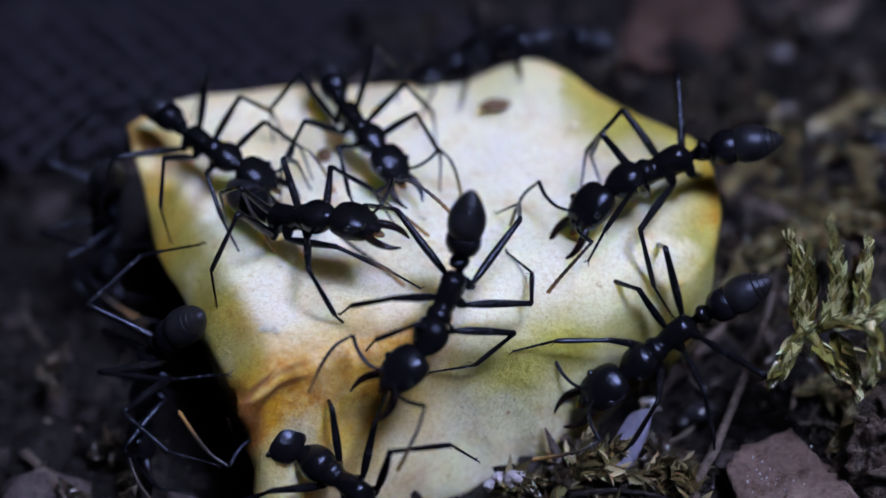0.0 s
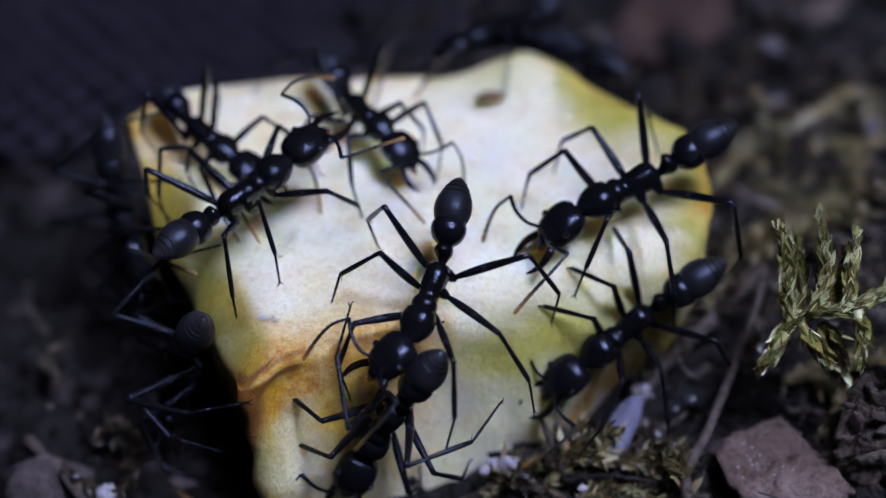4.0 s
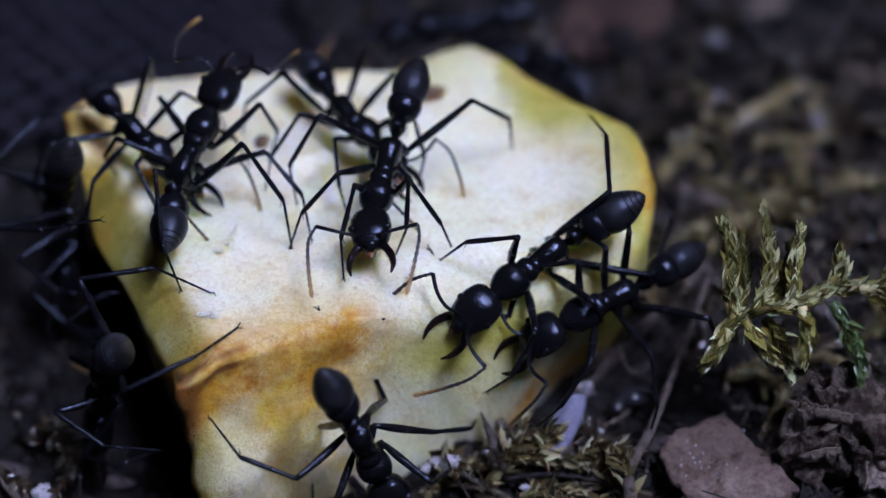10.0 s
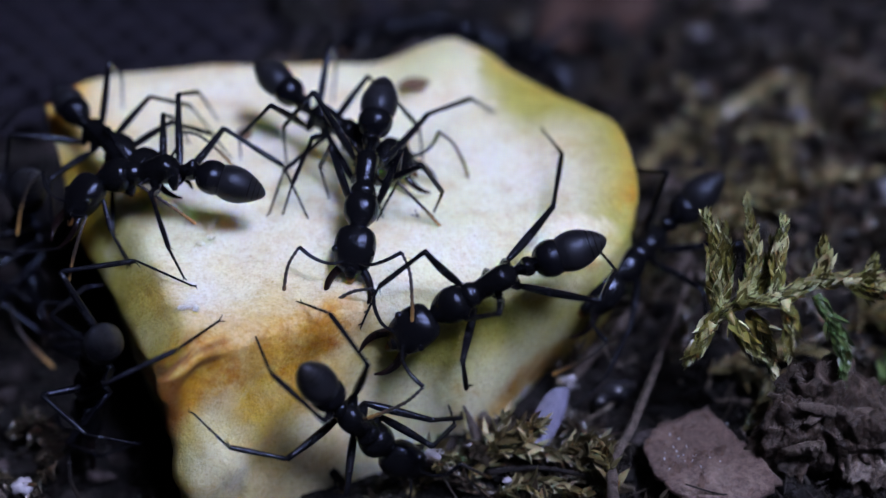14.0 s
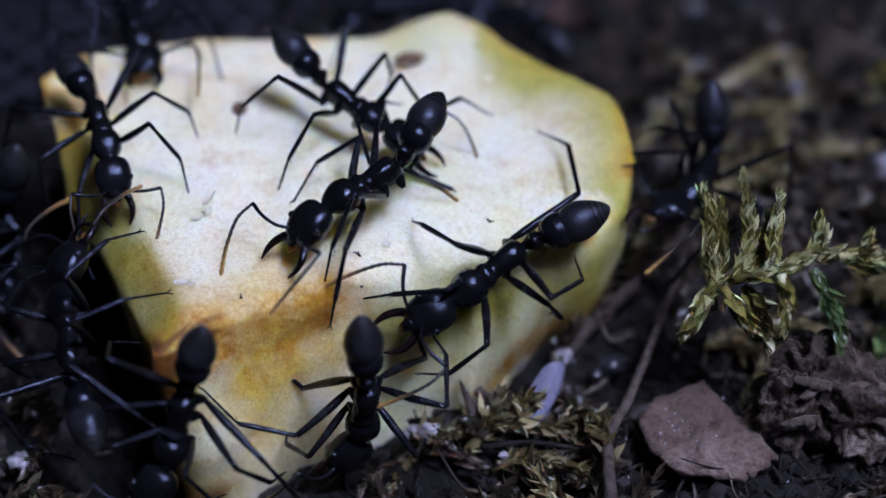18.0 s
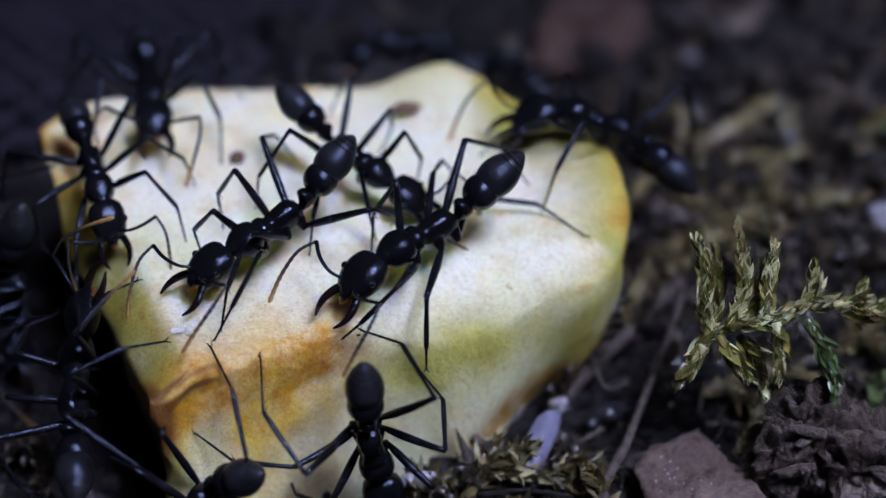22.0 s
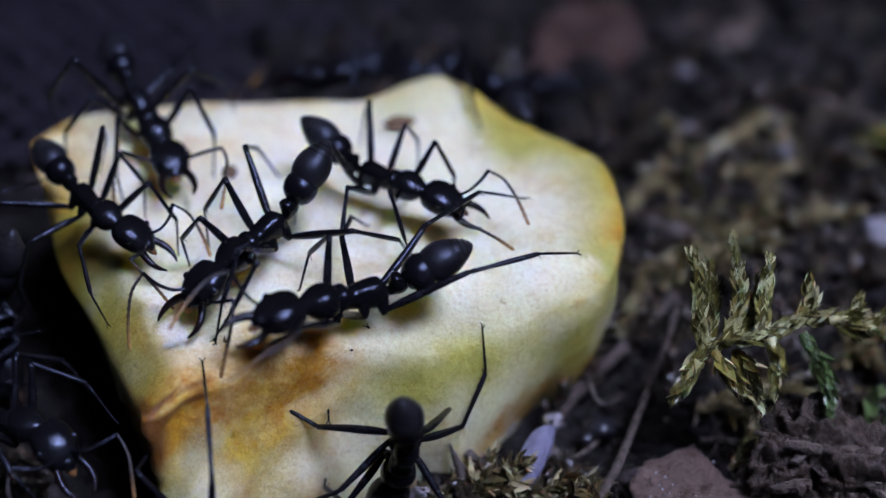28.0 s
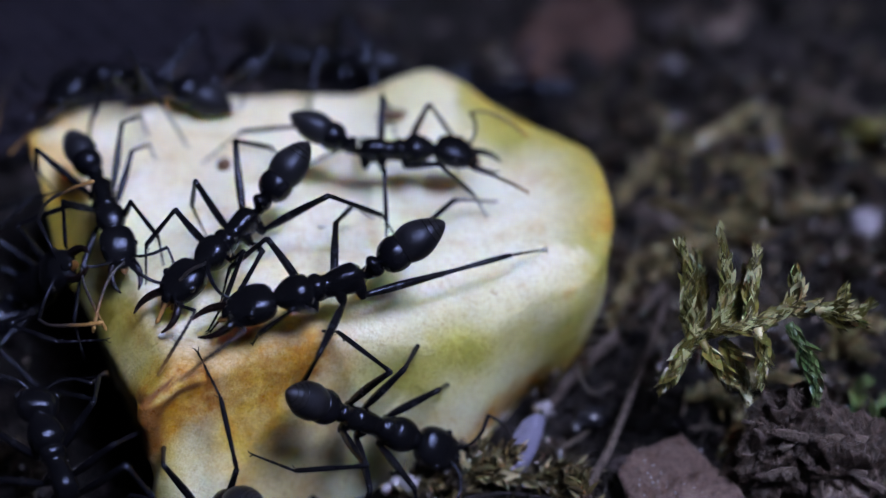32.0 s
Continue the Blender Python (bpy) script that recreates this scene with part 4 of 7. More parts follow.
        (7, -15.61, -5.24, 5.65, -67.9, 65.8, 124.6, 38, 4, -10, 1),
        (8, -15.56, -5.47, 5.55, -68.7, 68.1, 123.7, 39, 5, -16, 2),
        (9, -15.61, -5.81, 5.55, -68.5, 68.2, 124, 39, 5, -16, 1),
        (10, -16.03, -6.28, 5.55, -72.1, 69, 120.1, 39, 7, -15, -2),
        (12, -15.61, -5.2, 6.05, -72.7, 61, 119.2, 32, 3, -9, -10),
        (13, -15.86, -5.25, 5.55, -65.3, 66.9, 127.4, 39, 4, -17, -2),
        (14, -15.7, -5.97, 5.55, -72.6, 68.9, 119.6, 39, 7, -16, -2),
        (17, -15.38, -7.55, 7.75, -43, -39.9, 83, 31, 18, 54, -30),
        (18, -16.34, -6.68, 7.75, -50.6, -26.9, 100.7, -15, -16, 14, 4),
        (19, -15.9, -7.92, 7.75, -47.6, -31, 92.7, 15, -22, 24, -4),
        (20, -15.67, -6.6, 7.75, -50, -39.7, 95.6, 42, -23, 20, 30),
        (21, -16.16, -7.7, 7.75, -51.6, -27, 103.3, 6, -19, 3, 15),
        (22, -15.91, -6.75, 7.75, -45.6, -25.7, 88.6, -55, 24, 15, 3),
        (23, -16, -8.56, 7.5, -50.1, -23.5, 100.1, -14, -30, -11, 23),
        (24, -15.37, -7.98, 7.5, -32.4, -25.2, 64.2, -55, 19, 16, -22),
        (26.5, -20.1, -8.09, 6.5, -0, -20.7, -22, -41, -31, 51, 8),
        (27, -19.01, -7.18, 6.5, -0, -19.4, -33.1, -26, -31, 30, 11),
        (28, -18.59, -7.54, 6.5, -0, -21.1, -31.7, -25, -36, 25, 14),
        (29, -18.58, -7.42, 6.5, -0, -24.3, -16.6, -55, -42, 4, 21),
        (30, -18.16, -7.6, 6.5, -0, -20.8, -22.3, 44, -48, 21, 13),
        (31, -16.32, -11.17, 6.5, 0, -24.2, 93.7, 4, -37, -34, -18),
        (32, -16.13, -10.42, 6.5, 0, -25.6, 114.9, -19, -42, -30, -30),
    ],
    "sidling": [
        (0, -20.49, 6.78, 5.25, -74.3, 73.3, 109.6, 55, -10, -11, -7),
        (5, -18.3, 1.37, 8.55, 79.9, -4.3, -67.2, 12, -1, -60, 6),
        (6, -18.27, 1.31, 8.15, 84.3, 10.3, -67.5, 1, -10, -60, 2),
        (9, -18.77, 2.47, 7.85, -89, 87, 96.2, -5, -3, -1, -17),
        (13, -19.81, 4.48, 5.25, -79.2, 80.7, 105.3, 50, -8, -22, -8),
        (17, -20.43, 1.46, 5.25, -64.2, 79.7, 120.5, 48, -5, 11, -9),
        (19, -20.72, 2.26, 5.25, -64.2, 79.6, 120.4, 49, -5, 11, -9),
        (24, -19.75, 0.69, 5.25, -81.2, 74.5, 102.5, 55, -8, 18, -11),
        (28, -20.02, 0.46, 5.25, -80.7, 74.4, 103, 54, -9, 18, -11),
        (30, -17.79, -0.99, 6.25, 119.8, 48.8, -41, 55, -10, -53, 11),
        (32, -17.76, -0.98, 8.55, 57.8, -46.7, -49.5, 2, -1, 60, 33),
    ],
    "hidden_back": [
        (0, -2.17, 15.15, 9.25, 15.6, -9.1, -137.7, 0, -11, -27, 2),
        (2, -2.4, 15.09, 9.25, 16.4, -9.6, -141.2, -2, -12, -24, 4),
        (5, -0.02, 16, 10.51, 13.7, -17.5, -124.1, -24, -14, -8, 9),
        (6, -0.67, 16.61, 9, 20.5, 0, -164.6, 45, -15, 23, 9),
        (9, 0.03, 18.75, 8, 21.1, 0, -173.2, 25, -9, 25, 9),
        (13, -0.79, 18.33, 7.5, 20.8, 0, -167.5, 23, -9, -36, -13),
        (14, -1.07, 18.36, 7.5, 20.7, 0, -166.6, 24, -9, -47, -15),
        (17, -1.4, 17.68, 7.5, 20.7, 0, -166.7, 34, -12, -46, -15),
        (19, -1.63, 18.01, 7.5, 20.1, 0, -160.4, 23, -8, -51, -16),
        (20, -1.26, 18.61, 7.5, 21.1, 0, -173.2, 45, -15, -25, -9),
        (22, -0.97, 19.02, 7.5, 21.3, 0, -179.9, 55, -20, -54, -17),
        (24, -1.11, 17.81, 7.5, 20.7, 0, 166.7, 45, -15, 0, 0),
        (27, -0.72, 17.43, 8.65, 20.1, -8.4, -161.4, 30, -26, -60, -12),
        (28, -2.98, 16.56, 8.65, 17.7, -8.2, -147, -54, -1, -60, -14),
        (29, -3.65, 16.23, 8.65, 19.3, -8.8, -155.7, -38, -19, -60, -11),
        (30, -2.57, 16.28, 8.65, 21.5, -9.4, 172.3, -54, -9, 25, 28),
        (31, -5.14, 14.32, 9.9, 21.3, -6, -176.3, -35, -2, -14, -11),
        (32, -5.64, 14.67, 10.3, 21.1, -4.8, -173.4, 26, -18, -8, -4),
    ],
    "skirting": [
        (0, 0.63, 20.12, 7, 15.3, 0, -166.8, 36, -9, -37, -9),
        (2, 0.08, 20.31, 7, 17, 0, -173.4, 48, -13, -16, -5),
        (5, 3.25, 17.87, 7, 21.1, 18.6, 123.4, 23, 4, 5, -5),
        (6, 3.85, 17.77, 7, 21.1, 0, 161.7, 55, -19, -24, -9),
        (9, 3.81, 17.07, 7, 19.8, 0, 172.2, 55, -19, -48, -15),
        (13, 4.02, 17.5, 7, 21.3, 0, 159.8, 55, -20, -41, -14),
        (19, 3.72, 18.3, 7, 21.3, 0, 159.8, 55, -21, -34, -12),
        (22, 3.13, 18.18, 7, 18.4, 0, -179.9, 55, -18, -60, -18),
        (24, 3.21, 20.87, 5, 18.4, 0, -180, 44, -13, 0, 0),
        (32, 4.2, 20.2, 4, 18.4, 0, -179.9, 0, 0, 0, 0),
    ],
    "arrival": [
        (0, -27.07, 51.68, 2.28, 0, 12.1, -76.2, -3, 18, -1, -10),
        (13, -21.85, 49.57, 2.28, 0, 12.7, -77.2, -5, 17, -1, -11),
        (14.5, -18.55, 28.8, 5.31, 0, 13.5, -71.4, -5, 23, -10, -11),
        (17, -15.49, 12.37, 10.08, 0, 3.3, -70.2, 3, 6, -12, -8),
        (18, -14.68, 12.09, 10.58, 0, 3.4, -73.3, -11, 22, -5, -22),
        (19, -14.3, 12.38, 10.58, 0, 4, -71, -17, 23, -12, -21),
        (20, -13.93, 10.78, 11, 0, -12.3, -81.5, -2, -11, 1, 2),
        (21, -13.99, 9.91, 11.4, 0, -10.1, -82, -1, -9, 3, -1),
        (22, -13.63, 10.28, 11.4, 0, -9.5, -82, 0, -8, 4, -1),
        (23, -13.5, 10.43, 11.4, 0, -9.9, -78.4, 2, -9, 0, -2),
        (24, -13.16, 9.89, 11.65, 0, -3.8, -74.3, 4, -4, 5, 12),
        (27, -13.22, 8.04, 12.13, 0, 15, -67, -3, 22, -8, -8),
        (28, -13.16, 7.91, 12.13, 0, 14.4, -61.4, -11, 20, -10, -8),
        (29, -13.14, 8.12, 12.13, 0, 14.6, -63.7, -1, 21, -5, -8),
        (30, -14.68, 15.02, 10.82, 0, -6.9, -89.3, 5, 7, -1, -8),
        (31, -14.33, 11.99, 11.48, 0, -20.8, -117.5, -19, -12, -2, -7),
        (32, -14.61, 11.42, 11.48, 0, 10.4, 166.2, 55, -7, 1, -30),
    ],
    "frontal": [
        (0, -7.94, -10.49, 5, -29.5, -7.5, 142.5, 7, 25, -20, 5),
        (1, -7.81, -11.5, 4.9, -34.2, -4.1, 157.5, 18, 25, -4, -13),
        (2, -6.19, -11.47, 4.9, -38.5, 17.2, 175.9, 14, 25, -5, -30),
        (2.5, -6.62, -10.84, 4.9, -38.9, 18.7, 174.7, 12, 25, -1, -29),
        (4.5, -5.57, -8.64, 5.89, -130.2, 70.8, 141.7, 3, 24, -4, 5),
        (5, -4.75, -8.74, 5.29, -119.2, 66.3, 151.1, 14, 25, -1, 5),
        (6, -5.92, -10.88, 5.42, 152.2, 79.8, 69, 7, 25, 0, 6),
        (7, -5.15, -10.32, 5.41, 131.6, 77.7, 49.4, 16, 25, -2, -1),
        (8, -4.66, -9.94, 5.42, 149.6, 79.4, 66.6, 21, 25, 3, -9),
        (9, -4.18, -10.17, 5.41, 172.3, 77.9, 88.5, 1, 25, 11, -14),
        (10, -3.64, -10.29, 5.37, 110.3, 73, 29.3, 8, 25, 4, -3),
        (11, -3.5, -10.16, 5.36, 133.6, 72.4, 52.6, 26, 25, 9, -7),
        (12, -3.44, -9.43, 5.24, 108, 62.8, 29.9, 10, 25, -4, -6),
        (13, -3.45, -9.21, 5.2, 101.1, 59.5, 23.5, 6, 25, -5, 3),
        (14, -2.98, -9.1, 5.2, 104.9, 58.3, 28.1, 15, 21, -5, 0),
        (17, -3.08, -9.58, 5.38, -156.7, 73.9, 117.3, -7, 25, 14, -10),
        (18, -2.8, -9.75, 5.4, -161.6, 76.8, 113, -37, 25, 7, -15),
        (19, -2.95, -9.69, 5.4, -161.5, 76.7, 113.2, -48, 25, 5, -18),
        (20, -3.1, -8.77, 5.32, -150.1, 68.1, 122.1, 44, 25, 19, -21),
        (21, -2.94, -8.65, 5.38, -164.8, 74.4, 109.8, 19, 25, 16, -17),
        (22, -2.25, -9.28, 5.38, 145.1, 74, 63.2, 1, 25, -8, -12),
        (23, -2.39, -9.2, 5.36, 131.7, 72.1, 50.9, 12, 25, -3, -3),
        (24, -1.69, -10.37, 6.26, 119, 63.8, 41, 15, 24, 6, 7),
        (27, -0.8, -8.92, 6.05, 104.5, 50.7, 30.8, -7, 24, -6, 10),
        (28, -0.63, -8.83, 5.3, -158.9, 67.1, 114.1, -13, 25, 13, -3),
        (29, -0.7, -8.35, 5.38, -165.2, 74.4, 109.4, -1, 25, 9, -4),
        (30, -0.64, -8.75, 5.39, 178.4, 75.4, 94.3, 3, 25, 11, -8),
        (31, -0.7, -8.7, 5.38, 142.2, 73.8, 60.5, 17, 25, 9, -2),
        (32, -1.21, -7.7, 5.64, 45.6, 35.6, 12.9, -6, 10, 1, 17),
    ],
    "stray": [
        (0, 19.64, 15.38, 2.5, 0, -0, 91.8, 12, 0, -2, 29),
        (1, 15.14, 24.91, 2.5, 0, 0, 141.7, -11, 0, -7, 7),
        (2, 16.65, 25.24, 2.5, 0, -0, 123.9, -17, 0, 1, 7),
        (4.5, 22.1, 33.49, 2.5, 0, -0, 120.1, -15, 0, 8, 9),
        (32, 27.75, 35.93, 2.5, 0, -0, 118.9, -15, 0, 8, 9),
    ],
}
STEP = 0.25


def between(rows, t):
    """Smooth values of a track at t."""
    i = max(0, min(len(rows) - 2, sum(1 for r in rows if r[0] <= t) - 1))
    a, b = rows[i], rows[i + 1]
    f = max(0.0, min(1.0, (t - a[0]) / (b[0] - a[0])))
    f = f * f * (3 - 2 * f) * 0.5 + f * 0.5
    place = Vector(a[1:4]).lerp(Vector(b[1:4]), f)
    qa, qb = [Euler([radians(v) for v in r[4:7]]).to_quaternion() for r in (a, b)]
    rest = [u + (v - u) * f for u, v in zip(a[7:], b[7:])]
    return place, qa.slerp(qb, f), rest


def animate(body, name, step):
    rows, clings, size = TRACKS[name], name in ("clinger", "sidling", "frontal"), body["size"]
    rng = random.Random(name)
    times = [i * step for i in range(int(round(32 / step)) + 1)]
    state = [between(rows, t) for t in times]
    mats = [Matrix.Translation(p) @ q.to_matrix().to_4x4() for p, q, r in state]
    walk(body["root"], [(t, Matrix.Translation(p * K) @ q.to_matrix().to_4x4()) for t, (p, q, r) in zip(times, state)])
    walk(body["head"], [(t, mm(2.15 * size, 0, 0.05 * size, 0, -r[1], r[0])) for t, (p, q, r) in zip(times, state)])
    walk(body["gaster"], [(t, mm(-2.15 * size, 0, 0, 0, r[3], r[2])) for t, (p, q, r) in zip(times, state)])
    for side, scape, tip in body["feelers"]:
        base, phase, pace = rng.uniform(-25, 20), rng.uniform(0, 6), rng.uniform(1.2, 2.6)
        sway = [(t, mm(FEELER[0] * size, FEELER[1] * side * size, FEELER[2] * size, 0, 10 * math.sin(t * pace * 0.7 + phase), side * (base * 0.6 + 14 * math.sin(t * pace + phase)))) for t in times]
        walk(scape, sway)
        walk(tip, sway)
    for n, (k, side, femur, tibia, tarsus) in enumerate(body["legs"]):
        jit = Vector((rng.uniform(-0.8, 0.8), rng.uniform(-0.6, 0.9) * side, 0))
        home = (Vector((HOMES[k][0], HOMES[k][1] * side, -2.2)) + jit) * size
        toe, frows, trows = None, [], []
        pins = PINS.get((name, n), ())
        for i, t in enumerate(times):
            m = mats[i]
            rest = m @ home
            if not clings:
                rest.z = max(m.translation.z - 5.0, min(m.translation.z - 0.2, support(rest.x, rest.y)))
            pinned, bow = [p for p in pins if p[0] <= t < p[1]], None
            if pinned:
                toe = Vector(pinned[0][2:5])
                if len(pinned[0]) > 5:
                    bow = m.inverted() @ Vector(pinned[0][5:]) / size
            elif toe is None or (toe - rest).length > 2.1:
                ahead = mats[min(len(mats) - 1, i + 2)] @ home
                toe = rest + (ahead - m @ home) * 0.4
            local = m.inverted() @ toe
            a, b = leg_poses(k, side, local / size, bow)
            a.translation *= size
            b.translation *= size
            frows.append((t, a))
            trows.append((t, b))
        walk(femur, frows)
        walk(tibia, trows)
        walk(tarsus, trows)


# where feet stand: from, to (seconds), place
PINS = {
    ("centre", 0): ((0, 1.4, -3.7, -6.4, 7.6, -0.1, -6.3, 10.3), (1.45, 4, -3.7, -6.3, 7.7, -0.3, -5.5, 10.4), (4.25, 6.6, -4.4, -6.9, 7, -2.5, -4.1, 10), (6.65, 7.4, -4.5, -7.4, 6, -2.9, -4.8, 9.2), (9.7, 11.5, -2.4, -1.8, 9.9, -1.7, -1.8, 14.3), (11.55, 12.4, -2.2, -0.9, 9.9, -1.6, -2.4, 14), (12.6, 15.4, -2.5, 0.1, 9.9, -1.3, 0.1, 14.2), (18.45, 19.4, -2.8, -1.7, 9.9, -3.9, -0.9, 14.2), (25.6, 27.4, -9.2, -5.6, 9.9, -8.7, -1.2, 9.1),),
    ("centre", 1): ((0, 1.4, -6.6, -6.9, 9.4, -4.8, -9.1, 12.8), (1.45, 4, -6.9, -7.2, 9.1, -4.9, -8.8, 12.7), (4.25, 6.6, -6.9, -7.4, 8.7, -5.2, -8.9, 12.5), (6.65, 7.4, -6.8, -7.1, 9.3, -5.4, -8.8, 13.1), (9.7, 11.5, -4.8, -3.6, 10, -4.4, -2.1, 14.2), (11.55, 12.4, -4.7, -3.7, 9.9, -4.3, -2.3, 14.1), (12.6, 15.4, -4.8, 1.6, 10, -4.6, 0.3, 14.3), (16, 17.4, -7.4, -1.6, 10, -4, 0.4, 12), (17.45, 18.4, -6.2, -0.6, 10.1, -3.1, 0.5, 13.1), (18.45, 19.4, -6.2, -0.9, 10.1, -5.9, -2, 14.4), (20.6, 22.6, -10.4, -0.8, 10, -9.6, -2.4, 14.1), (23.3, 25.2, -10.6, -0.5, 10, -10, -1.9, 14.2), (25.6, 27.4, -10.4, -1, 10, -9.8, -2.4, 14.2), (27.45, 28.4, -10.6, -0.6, 10, -9.8, -2, 14.2), (28.45, 29.4, -10.7, -0.8, 10, -9.8, -2.3, 14.1),),
    ("centre", 2): ((0, 1.4, -0.2, -0.7, 9.9, 0.6, -5.2, 10.8), (1.45, 4, -0.1, -0.6, 9.9, 0.7, -5, 10.8), (4.25, 6.6, 0.3, -1.2, 9.9, 0.4, -5.4, 11.8), (6.65, 7.4, 0.3, -1.9, 9.8, -4.2, -2.8, 10.7), (8.4, 9.6, 0.2, 0.7, 9.9, -0.8, 1.5, 14.3), (9.7, 11.5, 0.2, -1.2, 9.8, -1.5, -1.9, 14.1), (11.55, 12.4, 0.3, -1.3, 9.8, -1.4, -1.9, 14.1), (12.6, 15.4, 0.2, 0.7, 9.9, -0.3, -1, 14.2), (16, 17.4, -4.6, -5.8, 9.8, -2.9, -4.9, 14), (17.45, 18.4, -4.6, -5.8, 9.8, -3.2, -4.7, 14.1), (18.4, 19.4, -4.5, -6, 10), (19.45, 20.4, -4.6, -5.8, 9.8, -4.4, -3.8, 14), (20.6, 22.6, -9.2, -5.9, 9.9, -7.9, -3.7, 13.8), (22.6, 23.3, -9.3, -5.9, 10), (23.3, 25.2, -8.8, -5.1, 9.9, -7.6, -3.5, 14.1), (26.4, 27.45, -9.1, -5.8, 10), (27.45, 28.4, -9.1, -5.8, 9.9, -7.9, -3.6, 13.8), (28.4, 32.1, -9.1, -5.8, 10),),
    ("centre", 3): ((0, 1.4, -7.8, -5.1, 10, -5.4, -7.5, 13.2), (1.45, 4, -8.1, -5, 10, -5.5, -7.1, 13.2), (4.25, 6.6, -8, -5.1, 10, -5.6, -7.4, 13.3), (6.65, 7.4, -8, -5.1, 10, -4.5, -2.2, 10.8), (8.4, 9.6, -7.7, 0.6, 9.9, -5.5, 2, 13.8), (9.7, 11.5, -7.4, -1.5, 10, -5.4, -1.1, 14.1), (11.55, 12.4, -7.5, -1.5, 10, -5.3, -1.2, 14.1), (12.6, 15.4, -7.6, 0.6, 9.9, -4.9, 3.4, 12.4), (16, 17.4, -1, 5.5, 11.2, -2.2, 1.4, 12.9), (17.45, 18.4, -1.3, 5.7, 10.8, -2.3, 1.6, 12.8), (18.45, 19.4, -5, 2.3, 10, -3.3, 1.2, 14.2), (19.45, 20.4, -10.7, 0.1, 10, -7, 1.1, 12.5), (20.6, 22.6, -9.5, 1.2, 9.9, -8.7, 0.2, 14.4), (22.6, 23.3, -9.5, 0.6, 10), (23.3, 25.2, -9.6, 0.8, 9.9, -8.6, 0.8, 14.4), (25.6, 27.4, -9.3, 3, 10, -7.8, 1.5, 14.2), (27.45, 28.4, -9.8, 0.8, 9.9, -8.8, 0.5, 14.4), (28.45, 29.4, -11.2, 2.4, 9.9, -7.6, 2.8, 12.9), (29.4, 32.1, -9.6, 0.7, 10),),
    ("centre", 4): ((0, 1.4, -0.7, 2.1, 9.9, 0.1, -2.6, 13.1), (1.45, 4, -1.7, 2.1, 9.9, 0, -2.3, 13.2), (4.25, 6.6, -1.7, 2.1, 9.9, -0.3, -2.3, 13.3), (6.65, 7.4, -2, 2.4, 9.9, -0.6, -1.8, 13.6), (8.4, 9.6, 3.4, 8.4, 9.9, -0, 4.3, 12), (9.7, 11.5, 3.2, 6.1, 9.8, 0.4, 3.4, 14.1), (11.55, 12.4, 3.4, 6.1, 9.8, 0.3, 3.7, 14), (12.6, 15.4, 3.1, 8.2, 9.9, -0.1, 4.4, 12.8), (16, 17.4, 2.8, -3.5, 9.7, -0.1, -4.7, 14.5), (17.45, 18.4, 3, -1.6, 9.7, -1.8, 1.5, 10.7), (18.4, 19.4, 2.9, -1.9, 10), (19.45, 20.4, 3, 5.3, 9.8, -1.3, 2.9, 12.8), (20.6, 22.6, -1.5, 1.4, 9.9, -2.3, -2.4, 14.2), (22.6, 23.3, -0.9, 1.3, 10), (23.3, 25.2, 0.1, 0.5, 9.9, -2.9, -2.5, 13.8), (25.6, 27.4, 0.2, 0.3, 9.9, -3, -2.4, 13.8), (27.45, 28.4, -0.5, 0.8, 9.9, -2.8, -2.6, 13.9), (28.45, 29.4, -1.8, 2.7, 9.9, -2.7, -1.8, 13.3), (29.4, 32.1, -0.5, 0.7, 10),),
    ("centre", 5): ((0, 1.4, -7.1, 1.3, 9.9, -5, -2.5, 13.7), (1.45, 4, -7.5, 1.2, 9.9, -5.2, -2.3, 13.9), (4.25, 6.6, -7.6, 1.2, 9.9, -5.4, -2.1, 14), (6.65, 7.4, -7.6, 1.5, 9.9, -4.7, -1.1, 14.1), (8.4, 9.6, -7.5, 3.8, 10, -4.7, 3.3, 15), (9.7, 11.5, -7.2, 1.7, 9.9, -5.9, 1.6, 15.5), (11.55, 12.4, -7, 1.7, 9.9, -5.7, 1.8, 15.5), (12.6, 15.4, -6.9, 3.7, 10, -5.4, 2.8, 15.5), (16, 17.4, 3.3, 6, 9.8, -0.1, 2.3, 12.5), (17.45, 18.4, 3.2, 6.1, 9.8, -0, 2.5, 12.9), (18.45, 19.4, -2.5, 7.5, 9.4, -3, 3.1, 13.1), (20.6, 22.6, -6.2, 6.3, 9.9, -7.6, 2.8, 14.3), (22.6, 23.3, -6, 5.5, 10), (23.3, 25.2, -6.4, 6.3, 10, -7.9, 2.9, 14.4), (25.6, 27.4, -6.8, 5.9, 10.1, -7.8, 2.7, 14.7), (27.45, 28.4, -6.7, 6, 10, -8, 2.7, 14.6), (28.45, 29.4, -6.7, 5.8, 10.1, -8.3, 3.1, 14.8), (29.4, 32.1, -5.2, 5.2, 10),),
    ("climber", 0): ((23.3, 25.2, 2.9, 6.2, 9.8, 2.8, 10.1, 12.1),),
    ("climber", 1): ((0, 0.5, 0.1, -5.2, 7.8, 4.6, -5.1, 8.4),),
    ("climber", 2): ((20.6, 22.6, 5.8, 2.3, 10, 7.7, 4.9, 13.4),),
    ("climber", 4): ((20.6, 22.6, 14.1, 5.6, 2.4, 12.5, 7, 7.8), (23.3, 25.2, 7.9, 3.3, 10.3, 6.5, 7.2, 14.3),),
    ("clinger", 4): ((4.5, 15.6, -9.5, -6.9, 10),),
    ("clinger", 5): ((4.5, 15.6, -10.9, -4.6, 10),),
